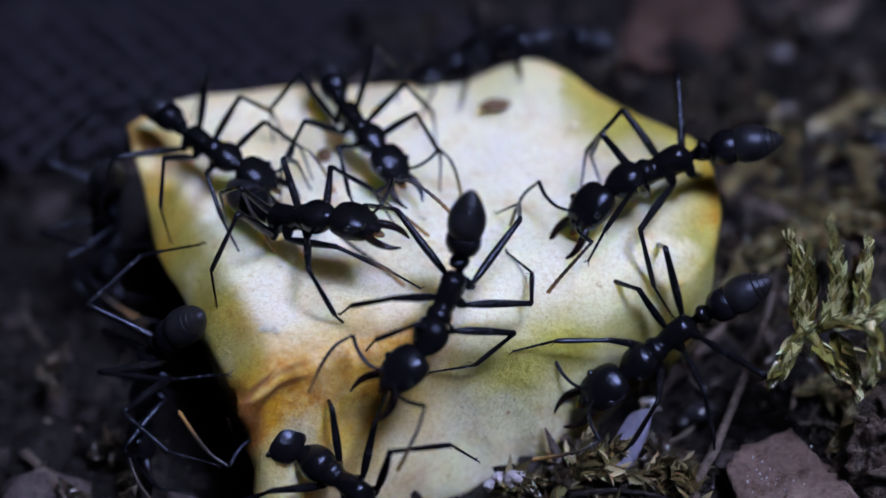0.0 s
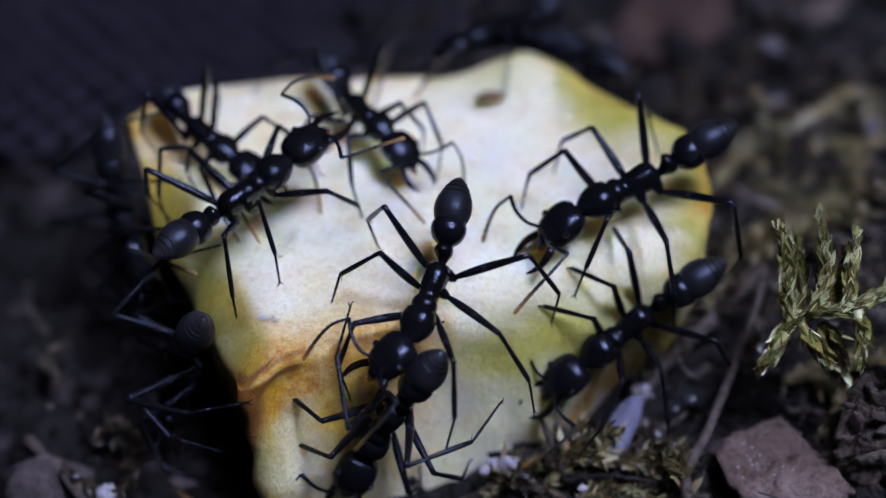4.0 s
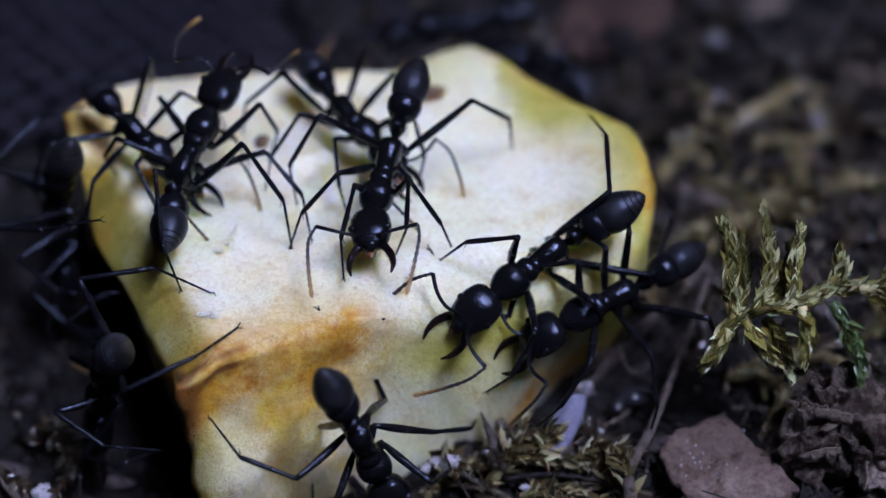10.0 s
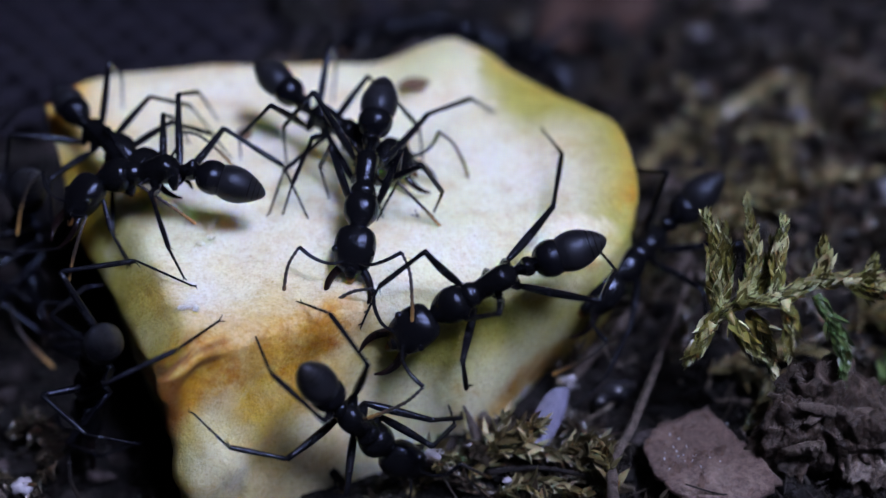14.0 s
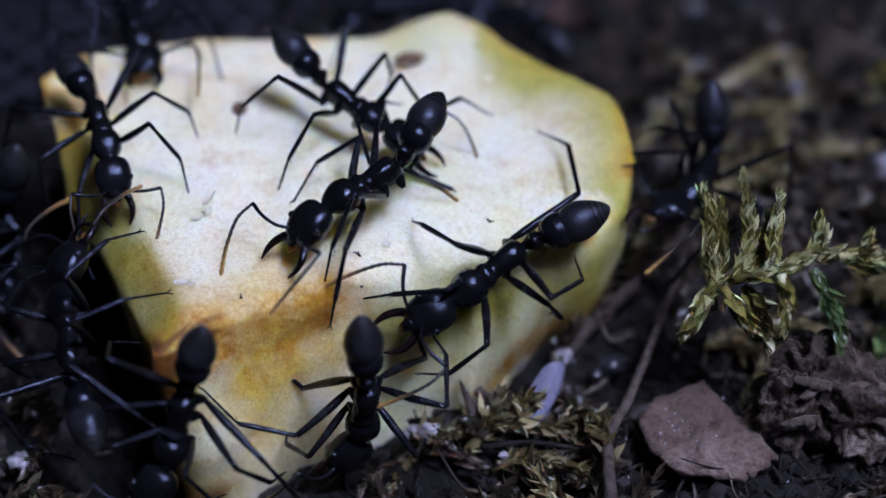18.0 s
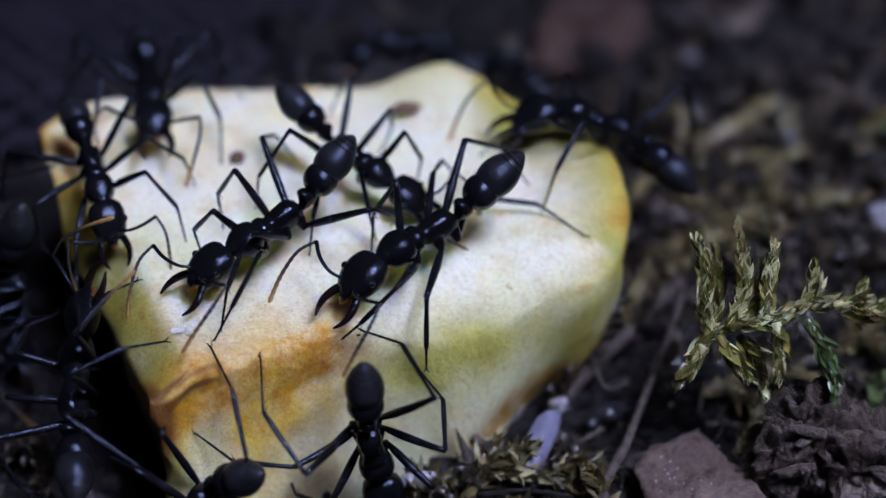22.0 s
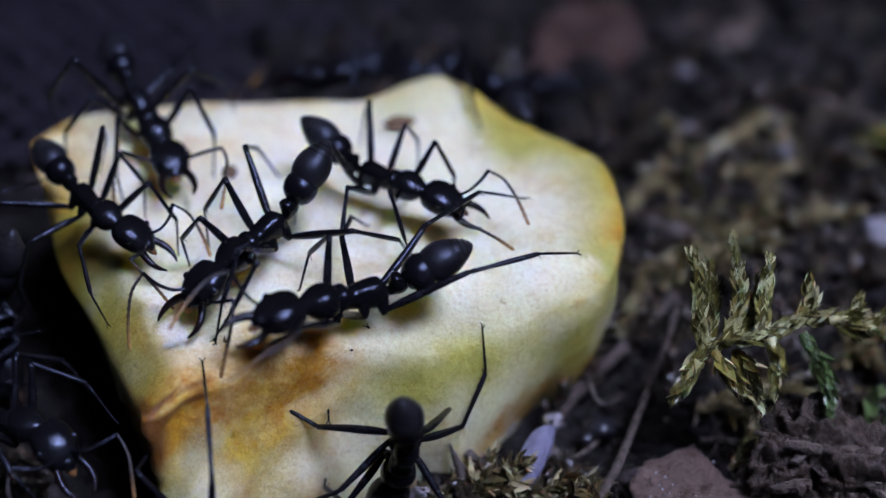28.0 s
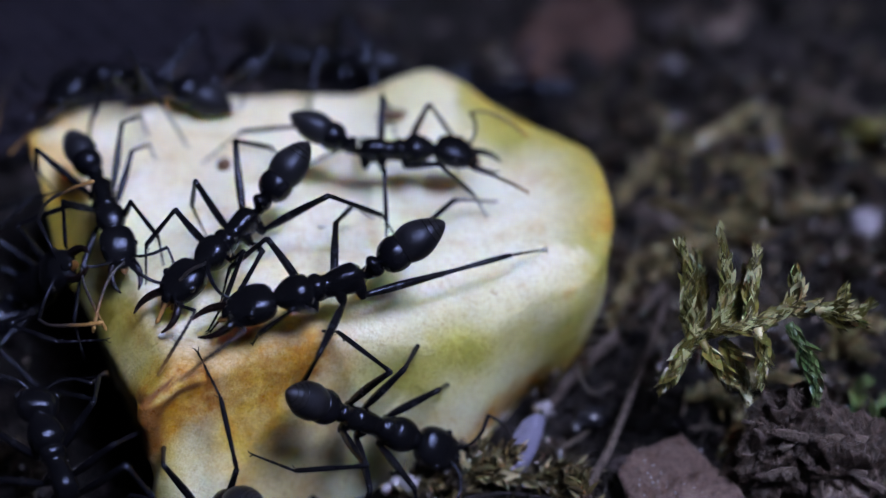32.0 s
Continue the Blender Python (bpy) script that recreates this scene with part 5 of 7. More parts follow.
    ("corner", 0): ((29.45, 31, -13.1, 3.6, 9.9, -13.8, 2.7, 13.6), (31.05, 32.1, -11.6, -1.1, 10, -12.9, -0.9, 13.7),),
    ("corner", 2): ((3.9, 5.4, -14.7, 7.7, 9.9, -14.2, 6.6, 13.9), (25.6, 27.4, -13, 3, 9.9, -13.2, 2.5, 13.9), (29.45, 31, -12.6, 7, 10, -14.2, 4.4, 12.7), (31.05, 32.1, -12.6, 6.8, 10, -13.3, 3.9, 12.8),),
    ("corner", 3): ((31.05, 32.1, -15.5, -0.9, 9.4, -16.1, -0.6, 13.4),),
    ("corner", 4): ((3.9, 5.4, -15.3, 8.5, 9.9, -14.7, 7.1, 14.8), (29.45, 31, -15.7, 4.5, 9.9, -15.8, 3.4, 14.9), (31.05, 32.1, -13.1, 8.6, 10.1, -13.8, 5.1, 13.6),),
    ("corner", 5): ((3.9, 5.4, -17.1, 5.6, 9.8, -17.1, 4.6, 14.8), (25.6, 27.4, -14.5, 0.5, 9.7, -16.5, -0.1, 14.4), (31.05, 32.1, -17.1, 4.7, 9.2, -17.7, 2.8, 13.9),),
    ("feeder", 2): ((3.9, 5.4, -4.2, 6.4, 9.5, -5, 5.4, 13.5), (29.45, 31, 2, 7.9, 9.8, -0.1, 6.5, 13.2),),
    ("feeder", 4): ((3.9, 5.4, -6.8, 9.5, 9.8, -6.1, 8.6, 14.8), (28.45, 29.4, -0.4, 10.8, 9.9, -0.6, 7.1, 13.6), (29.45, 31, -10, 6.5, 10.1, -5.4, 6.9, 12.6), (31.05, 32.1, -10.1, 6.5, 10.1, -5.3, 6.7, 12.2),),
    ("feeder", 5): ((3.9, 5.4, -12.9, 10.4, 10.2, -9.3, 9.2, 13.8), (29.45, 31, -5.8, 4.1, 9.9, -1.9, 7.2, 11.4), (31.05, 32.1, -5.9, 4.1, 9.9, -2.1, 7.6, 10.7),),
    ("frontal", 2): ((7, 15, 1.5, -5.1, 2.5), (16.5, 19.45, -0.3, -5.8, 7.5), (19.45, 20.4, 0.3, -4.7, 8.8, -0.1, -6.6, 4.5), (20.4, 25, -0.3, -5.8, 7.5), (26.4, 27.45, 3.1, -2.7, 8), (27.45, 28.4, 3.1, -3.7, 8.9, 2.2, -6.2, 4.9), (28.4, 29.45, 3.1, -2.7, 8), (29.45, 31, 3.2, -3.7, 8.9, 1.8, -5.9, 4.9),),
    ("frontal", 3): ((7, 15, -10.7, -9.8, 7), (16, 17.4, -10.5, -9.7, 6.8, -6.2, -10.9, 5.3), (17.45, 18.4, -10.1, -9.6, 6.7, -5.8, -11, 5.1), (18.4, 25, -10.3, -9.2, 6.5), (26.4, 31.3, -6, -8.1, 2),),
    ("frontal", 4): ((7, 9.7, -5.8, -5.9, 10), (9.7, 11.5, -5.9, -5.6, 9.9, -2.9, -6.6, 5), (11.5, 12.6, -5.8, -5.9, 10), (12.6, 15.4, -5.9, -5.6, 9.9, -2.7, -10.5, 10.7), (16, 17.4, -5.5, -6.2, 10, -3.1, -6.2, 4.6), (17.45, 18.4, -3.1, -4.1, 9.9, 0, -6.4, 5.5), (18.4, 23.3, -2.8, -5.7, 9.7), (23.3, 25.2, -3.4, -3.8, 9.9, -0.8, -7, 5.8), (26.4, 27.45, -1.3, -3.2, 10), (27.45, 28.4, -2.2, -4.5, 9.7, 1.6, -5.4, 5.3), (28.4, 29.45, -1.3, -3.2, 10), (29.45, 31, -1.3, -3.1, 9.8, -0.2, -8.7, 11.3),),
    ("frontal", 5): ((7, 9.7, -7.8, -7.8, 10), (9.7, 11.5, -7.9, -7.4, 9.6, -5.9, -7.5, 4.1), (11.5, 12.6, -7.8, -7.8, 10), (12.6, 15.4, -7.9, -7.4, 9.6, -4.6, -12.2, 8.9), (16, 17.4, -7.7, -7.5, 9.3, -5.4, -8.1, 4), (17.45, 18.4, -8.3, -7, 9.9, -5.7, -7.6, 4.7), (18.4, 19.45, -7.3, -7.8, 10), (19.45, 20.4, -7.5, -7.2, 9.5, -4, -12, 9.7), (20.4, 23.3, -7.3, -7.8, 10), (23.3, 25.2, -7.4, -7.2, 9.5, -4.7, -12.3, 10.9), (26.4, 27.45, -7.4, -7.7, 10), (27.45, 28.4, -8.6, -5.7, 9.9, -4.5, -7.3, 6.1), (28.4, 29.45, -7.4, -7.7, 10), (29.45, 31, -7.3, -7.2, 9.5, -3.2, -11.4, 9.5),),
    ("rightward", 0): ((0, 2.6, 3.6, -1.4, 10), (4.25, 6.6, 3, -1.7, 9.7, 3.8, -4.7, 13.2), (8.4, 9.6, 2.1, -3.8, 9.7, 5.5, -4.5, 12.4), (18.45, 19.4, 0.1, -4.5, 9.5, 2.4, -6, 13.3), (19.45, 20.4, -2.3, -5, 9.8, 0.9, -5.7, 13.1), (20.6, 22.6, -3.8, -5.8, 9.1, -1, -6.1, 12.9), (23.3, 25.2, -5.4, -5.4, 9.9, -3.8, -7, 14), (25.6, 27.4, -7.1, -6.4, 10, -4.6, -8.8, 13.2), (27.45, 28.4, -7, -6.5, 10, -4.9, -8.7, 13.6), (28.45, 29.4, -7.1, -6.6, 10, -4.8, -8.5, 13.6), (29.4, 32.1, -7.1, -6.6, 10),),
    ("rightward", 1): ((0, 0.5, 4.4, 4.2, 9.8, 4.3, 2.7, 14.3), (0.55, 1.4, 3.2, 3, 9.9, 3.3, 1.2, 14.2), (6.65, 7.4, -0.3, -2.1, 9.8, 1.7, -4.9, 13), (11.55, 12.4, -0.8, -5.3, 8, 1.8, -7.2, 11.5), (12.9, 16, -3.1, -6.1, 9), (16, 17.4, -3.1, -5.7, 8.7, 0.4, -8.5, 10.2), (17.45, 18.4, -3, -5.7, 8.6, 1, -7.2, 10.6), (18.45, 19.4, -0.5, -0.6, 9.9, -0.1, -3.5, 13.6), (19.45, 20.4, -1.6, -0.6, 9.9, -1.2, -2.5, 14.2), (20.6, 22.6, -2.4, -0.8, 9.9, -1.2, -0.7, 14.4), (23.3, 25.2, -4.2, -1.7, 10, -3, -2.4, 14.5), (25.6, 27.4, -4, -2.7, 10, -2.2, -3.8, 14.2), (27.45, 28.4, -5.4, -2.3, 10, -3.9, -3.3, 14.3), (28.45, 29.4, -5.4, -1.7, 10, -3.7, -3, 14.2), (29.45, 31, -5.4, -1.9, 10, -3.7, -3, 14.2),),
    ("rightward", 2): ((0, 0.5, 7.6, -2.2, 7.2, 6, -1.1, 11.7), (0.55, 1.4, 6.6, -0.8, 9.7, 7.7, 4, 9.5), (1.45, 3.2, 6.5, -0.6, 9.8, 7, -1.3, 14.6), (4.5, 6.5, 8.6, -0.8, 8.5), (8.4, 9.6, 5.5, -2.4, 9.6, 4.4, -5.2, 13), (9.6, 11.55, 6.7, -2.1, 6), (11.55, 12.4, 8, -2.7, 5.5, 7, -5.6, 9.4), (12.6, 15.4, 1.4, -4.5, 8.6, 3.1, -8, 11.5), (16, 17.4, -1.2, -6.5, 5.4, 1.4, -9.1, 8.6), (17.4, 18.2, 5.9, -3.9, 6), (18.45, 19.4, 3.4, -3.9, 8, 3.3, -6.2, 12.4), (19.45, 20.4, 3.5, -3.6, 8.7, 2.6, -5.2, 13.3), (20.6, 22.6, 0.2, -5.5, 7, 0.2, -5.8, 11.8), (23.3, 25.2, -1, -5.5, 7.8, -2.1, -1.7, 10.7), (25.6, 27.4, -2.4, -6.5, 6.1, -2.6, -3.6, 10), (27.45, 28.4, -4, -7.1, 6.2, -3.6, -3.5, 9.5), (28.45, 29.4, -4.9, -6.8, 7.7, -4.9, -8.3, 12.4), (29.45, 31, -5.4, -7.5, 6.7, -4.7, -3.5, 9.6), (31, 32.1, -5, -6.6, 7.5),),
    ("rightward", 3): ((0, 1.45, 3.3, 3.1, 10), (1.45, 3.2, 6.9, 7, 10.2, 4.9, 4.4, 13.9), (4.25, 6.6, 2.3, 2.5, 9.9, 3.4, 0.1, 14.1), (6.65, 7.4, 0.8, 1.2, 9.8, 2.1, -1.9, 13.4), (8.2, 9.7, 0.9, 0.9, 10), (9.7, 11.5, -0.8, -1.5, 9.9, 1.4, -5, 7.4), (11.55, 12.4, -0.5, -2.1, 9.8, 1.5, -5.6, 12.6), (12.6, 15.4, -0.6, 0.4, 9.9, 3, -2.2, 7.9), (16, 17.4, -0.6, -1.6, 9.8, -0.3, -5.5, 6.9), (17.45, 18.4, -0.6, -1.7, 9.8, 1.4, -5.6, 11.9), (19.45, 20.4, 1.6, 3.1, 9.8, 0.4, 0.9, 14), (20.6, 22.6, 1.6, 5.4, 9.7, 0.5, 1.8, 12.8), (23.6, 25.2, -4.4, -1.9, 10), (25.6, 27.4, -1, 1.4, 9.9, -3, -2, 12.6), (27.45, 28.4, -2.3, 2.4, 9.9, -3.4, -1.5, 12.6), (28.45, 29.4, -1.4, 1.4, 9.9, -4.4, -1.4, 12.7), (29.45, 31, -1.5, 1.4, 9.9, -3.6, -1.3, 13.4), (31, 32.1, -1.7, 2.3, 10),),
    ("rightward", 4): ((0, 0.5, 11.8, 6.4, 4.2, 9.3, 5.2, 9.6), (0.5, 1.45, 9.3, 2.2, 8), (1.45, 3.2, 11.1, 6.8, 5.3, 10.1, 3.5, 10.3), (4.5, 6.5, 10.7, -0.2, 5), (6.65, 7.4, 9.7, 3.3, 9.4, 10.6, -2.5, 10.9), (8.4, 9.6, 10.1, 6.1, 9.9, 8.5, 0.3, 10.1), (9.7, 11.5, 10, 3.3, 10.3, 7.9, -2.4, 9.4), (11.55, 12.4, 8.1, 0.5, 9.7, 8.3, -5.5, 10.6), (12.6, 15.4, 7.7, -1.1, 9.5, 7.6, -6.9, 11.2), (16, 17.4, 6.5, -3, 7, 5.9, -8.7, 8.8), (17.45, 18.4, 7, -2.3, 8.1, 5.7, -7.6, 10.5), (18.45, 19.4, 7.7, 0.5, 9.8, 7.8, -4.7, 12.8), (19.45, 20.4, 7.6, 0.5, 9.8, 5.9, -3.2, 14.3), (20.6, 22.6, 7.8, 0.7, 9.8, 2.1, 2.2, 11.1), (23.3, 25.2, 7.6, 0.5, 9.8, 3.2, -2.2, 12.9), (25.6, 27.4, 7.6, -0.8, 11, 3.1, -4.4, 13), (27.45, 28.4, 7.5, -1.5, 11.6, 2.4, -4.4, 13), (28.45, 29.4, 7.3, -2.5, 12.5, 1.8, -4.5, 13.8), (29.45, 31, 7.3, -2.6, 12.4, 1.8, -4.7, 13.6), (31, 32.1, 7.7, 0.5, 9.9),),
    ("rightward", 5): ((0, 1.45, 8.2, 10, 10), (1.45, 3.2, 7.8, 11.1, 8.5, 6.2, 6.4, 11.8), (4.5, 6.5, 6.2, 2.9, 10.3), (6.65, 7.4, 7.4, 7.5, 10.7, 7.2, 2, 13), (8.4, 9.6, 7.1, 8, 11.9, 6.4, 2.1, 12.7), (9.7, 11.5, 6.9, 4.6, 13, 6.5, -1.4, 12.2), (11.55, 12.4, 7.1, 6.6, 11.5, 6.4, 0.7, 12.5), (12.6, 15.4, 5.5, 5.3, 11.1, 5.8, -0.7, 11.5), (16, 17.4, 5.6, 4.4, 10, 5.4, -1.6, 9.9), (17.45, 18.4, 5.5, 4.6, 10, 7.2, -1.1, 11.1), (18.45, 19.4, 5.6, 4.6, 10, 5.2, 1.3, 15), (19.45, 20.4, 5, 4.5, 9.9, 3.2, 1.9, 15), (20.6, 22.6, 5.2, 4.4, 9.9, 2, 2.2, 14.6), (23.3, 25.2, 5.3, 4.3, 10, 1.3, 0.4, 12.2), (25.6, 27.4, 5.3, 2.6, 11.5, 1.2, -1.5, 13.2), (27.45, 28.4, 5.2, 2.2, 11.8, 0.5, -1.3, 13.1), (28.45, 29.4, 5, 2.2, 11.8, 0.1, -1, 13.3), (29.45, 31, 5.3, 1.9, 12.2, -0, -0.8, 13.2), (31, 32.1, 5.3, 4.4, 10),),
    ("walker", 0): ((0, 0.5, -5.5, 1.1, 10, -8.4, 1.5, 13.3), (0.8, 1.4, -4.9, -2.2, 10, -7.5, -2.1, 13.6), (1.45, 3.2, -8.1, -6.8, 10, -8.6, -5, 14), (12.6, 15.4, -14, -2.1, 9.1, -15.1, 2, 10.8), (16, 17.4, -10.4, -10.4, 5.2, -11.1, -7.2, 8.1),),
    ("walker", 1): ((0.8, 1.4, -10.8, -6.2, 10, -11.6, -3.8, 13.7), (1.45, 3.2, -10.9, -6.1, 10, -11.5, -4.9, 14.3), (5.45, 6.6, -9.1, 7.2, 10.9, -9.4, 2.8, 11.4), (6.65, 7.4, -8.7, 7.7, 10.7, -8.8, 3.9, 13), (8.4, 9.6, -12.8, 7.9, 10, -12.4, 5.1, 13.5), (9.7, 11.5, -8.7, 4.7, 10.2, -8.3, 4.1, 14.6),),
    ("walker", 2): ((0, 0.5, -9.7, 3.7, 10.1, -10.6, 1.3, 13.9), (0.8, 1.4, -6.7, 1.5, 9.9, -8.1, 1, 14.3), (1.45, 3.2, -6.8, 1.6, 9.9, -7.6, -0.2, 14.2), (5.45, 6.6, -13.9, 0, 9.9, -14.6, -1.1, 14.4), (6.65, 7.4, -14.3, 0.9, 9.9, -14, -0.7, 14.2), (8.4, 9.6, -15.1, 1.3, 9.4, -16.6, 1.7, 13.7), (12.6, 15.4, -11.3, -4.1, 10, -12.6, -3.2, 14.4), (16, 17.4, -7.2, -7.3, 9.1, -8.7, -10, 12.6),),
    ("walker", 3): ((0, 0.5, -4.2, -3.3, 10, -7.9, -3.5, 12.7), (0.8, 1.4, -14.4, -4.2, 8.5, -13.9, -2.1, 12.6), (1.45, 3.2, -14.5, -3.2, 9.4, -12.9, 0.7, 11.3), (4.4, 5.45, -6.3, -1.1, 10), (5.45, 6.6, -6.2, -1.2, 10.1, -8.9, 2, 12.1), (6.65, 7.4, -6.2, -1.2, 10, -8.5, -1.2, 14.1), (7.4, 8.4, -7.4, -0.2, 10), (8.4, 9.6, -6.3, 1, 10, -9.7, 2.5, 12.8), (9.7, 11.5, -6.4, -1, 10.1, -8.2, 1.4, 13.6), (11.55, 12.4, -6.8, 4.1, 10, -10.1, 6.3, 12.5),),
    ("walker", 4): ((0, 0.5, -13.6, 1.7, 9.9, -12.4, -1.4, 14.5), (0.8, 1.4, -9.2, 2.8, 10, -10.3, 2.9, 15.6), (1.45, 3.2, -8.5, 2.6, 10, -9.2, 1.4, 15.6), (4.4, 5.45, -14, -5.4, 10), (5.45, 6.6, -14.1, -4.5, 9, -14.9, -3, 14.5), (6.65, 7.4, -14.2, -4.3, 8.9, -15.9, 0.9, 10.7), (7.4, 8.4, -14.2, -6.1, 9.5), (8.4, 9.6, -14.3, -3.8, 9.3, -16.2, -2.2, 14.4), (9.7, 11.5, -12.3, -4.3, 9.9, -13.3, -1.2, 14.6), (11.55, 12.4, -12.4, -4.4, 9.8, -12.7, -1.2, 14.6), (12.6, 15.4, -5.8, 0.2, 10, -9.7, 2.5, 13.5), (16, 17.4, -6.8, -3.2, 10.1, -8.8, -5.9, 14.7), (18.6, 32.1, -9.6, -7.1, 10),),
    ("walker", 5): ((0, 0.5, -13.7, -3.3, 8.9, -12.3, -3.2, 14.5), (0.8, 1.4, -12.6, 2.2, 9.9, -14, 1.2, 15.3), (1.45, 3.2, -11.8, 1, 10, -13, 0.1, 15.5), (4.4, 5.45, -11.4, -6, 10), (5.45, 6.6, -11, -4.7, 10, -11.5, -3.6, 15.6), (6.65, 7.4, -11.5, -5.8, 10.1, -11.7, -2.9, 15), (7.4, 8.4, -11.4, -6.1, 10), (8.4, 9.6, -11.7, -4.3, 10, -12.6, -2.5, 15.4), (9.7, 11.5, -7.3, -1.5, 10, -9, -0.1, 15.3), (11.55, 12.4, -7.5, -1.3, 10, -8.6, 0.2, 15.4), (12.6, 15.4, -10.5, 7.4, 10.1, -11.9, 3.9, 14.5),),
}
LABELS = {
    "walker": ("glossy black ant roaming over the apple's edge", 8), "centre": ("black ant with wide open jaws on the apple's middle", 26),
    "rightward": ("slender black ant along the apple's front edge", 14), "climber": ("black ant climbing round the apple's far corner", 8),
    "feeder": ("black ant gnawing at the middle of the cut face", 10), "corner": ("black ant feeding at the apple's far corner", 10),
    "clinger": ("black ant clinging to the shaded side of the apple", 6), "sidling": ("black ant in the dark beside the apple", 4),
    "hidden_back": ("black ant behind the apple's back edge", 8), "skirting": ("black ant on the soil behind the apple", 6),
    "arrival": ("black ant coming over the apple's back edge", 12), "frontal": ("black ant hanging head down on the front face", 4),
    "stray": ("black ant crossing the soil", 6),
}
SIZES = {"centre": 0.95, "feeder": 0.86, "corner": 0.84, "frontal": 0.97, "hidden_back": 0.88, "skirting": 0.85, "walker": 0.95, "arrival": 0.95, "climber": 0.96}
COLONY = {name: ant(*LABELS[name], SIZES.get(name, 1)) for name in TRACKS}


# ---- loose things on and round the apple ----
def lump(radius, seed, rough=0.35, squash=0.7, detail=2):
    """A knobbly clod."""
    bm = bmesh.new()
    bmesh.ops.create_icosphere(bm, subdivisions=detail, radius=1)
    for v in bm.verts:
        d = v.co.normalized()
        s = 1 + rough * noise.noise(d * 1.6 + Vector((seed * 3.7, seed, 0))) + rough * 0.5 * noise.noise(d * 4.1 + Vector((0, seed * 2.1, 5)))
        s += rough * 0.28 * noise.noise(d * 9.5 + Vector((seed, 3, seed))) if detail > 3 else 0
        v.co = Vector((d.x * s * radius[0], d.y * s * radius[1], d.z * s * radius[2] * squash)) * K
    return bm


def crag_swell(d, seed):
    o = Vector((seed * 3.7, seed, 0))
    s = 1 + 0.42 * noise.noise(d * 1.3 + o) - 0.40 * abs(noise.noise(d * 2.2 + o)) + 0.14 * noise.noise(d * 4.3 - o)
    return s - 0.09 * abs(noise.noise(d * 7.5 + o)) + 0.05 * noise.noise(d * 15 + o)


def crag(radius, seed):
    """A torn, furrowed lump of bark."""
    bm = bmesh.new()
    bmesh.ops.create_icosphere(bm, subdivisions=6, radius=1)
    for v in bm.verts:
        d = v.co.normalized()
        s = crag_swell(d, seed)
        v.co = Vector((d.x * s * radius[0], d.y * s * radius[1], d.z * s * radius[2])) * K
    return bm


def flake(name, points, thick, material, label, category, seed, wave=0.3, straight=False):
    """A thin broken plate with an uneven edge, its outline given in the round."""
    mid = sum((Vector(p) for p in points), Vector()) / len(points)
    if straight:
        ring = [Vector(p) - mid for p in points]
        line = [a.lerp(b, k / 7) for a, b in zip(ring, ring[1:] + ring[:1]) for k in range(7)]
    else:
        line = curve([Vector(p) - mid for p in list(points) + [points[0]]], 7)[:-1]
    n = len(line)
    line = [p * (1 + 0.07 * noise.noise(Vector((i * 0.9, seed, 0)))) for i, p in enumerate(line)]
    normal = (line[0].cross(line[n // 3])).normalized()
    normal = normal if normal.z > 0 else -normal
    verts, faces = [], []
    for s in (1, -1):
        for r in (0.02, 0.25, 0.5, 0.75, 0.93, 1.0):
            for p in line:
                q = p * r
                h = thick * (0.5 if r < 0.95 else 0.25) * s + wave * noise.noise(q * 0.5 + Vector((seed, 0, 0))) + 0.35 * wave * noise.noise(q * 1.7 + Vector((0, seed, 0)))
                verts.append(q + normal * h)
    for s in (0, 1):
        for r in range(5):
            for i in range(n):
                j, o = (i + 1) % n, s * 6 * n
                q = (o + r * n + i, o + r * n + j, o + (r + 1) * n + j, o + (r + 1) * n + i)
                faces.append(q if s == 0 else q[::-1])
    for i in range(n):
        j = (i + 1) % n
        faces.append((5 * n + i, 5 * n + j, 11 * n + j, 11 * n + i))
    ob = raw(name, verts, faces, material)
    ob.location = mid * K
    # ribs of a leaf, scales of a chip
    rng = random.Random(int(seed * 10))
    for i in range(7):
        p = line[(i * n // 7 + 2) % n]
        if category == "leaf":
            pts = [p * f * 0.9 + normal * (thick * 0.5 + wave * noise.noise(p * f * 0.45 + Vector((seed, 0, 0))) + 0.05) for f in (0.05, 0.3, 0.6, 0.95)]
            v, f = tube_verts(pts, [0.16, 0.13, 0.10, 0.05], 5)
            raw("vein", v, f, material, ob)
        else:
            c = p * rng.uniform(0.35, 0.7)
            r = rng.uniform(0.35, 0.8)
            side = normal.orthogonal().normalized()
            up = normal.cross(side)
            v = [c + normal * (thick * 0.5 + 0.12)] + [c + (side * math.cos(a) + up * math.sin(a) * 0.6) * r * rng.uniform(0.6, 1.1) + normal * (thick * 0.5 - 0.04) for a in [k * 0.7854 for k in range(8)]]
            raw("loose_scale", v, [(0, k + 1, (k + 1) % 8 + 1) for k in range(8)], material, ob, smooth=False)
    return tagged(ob, label, category)


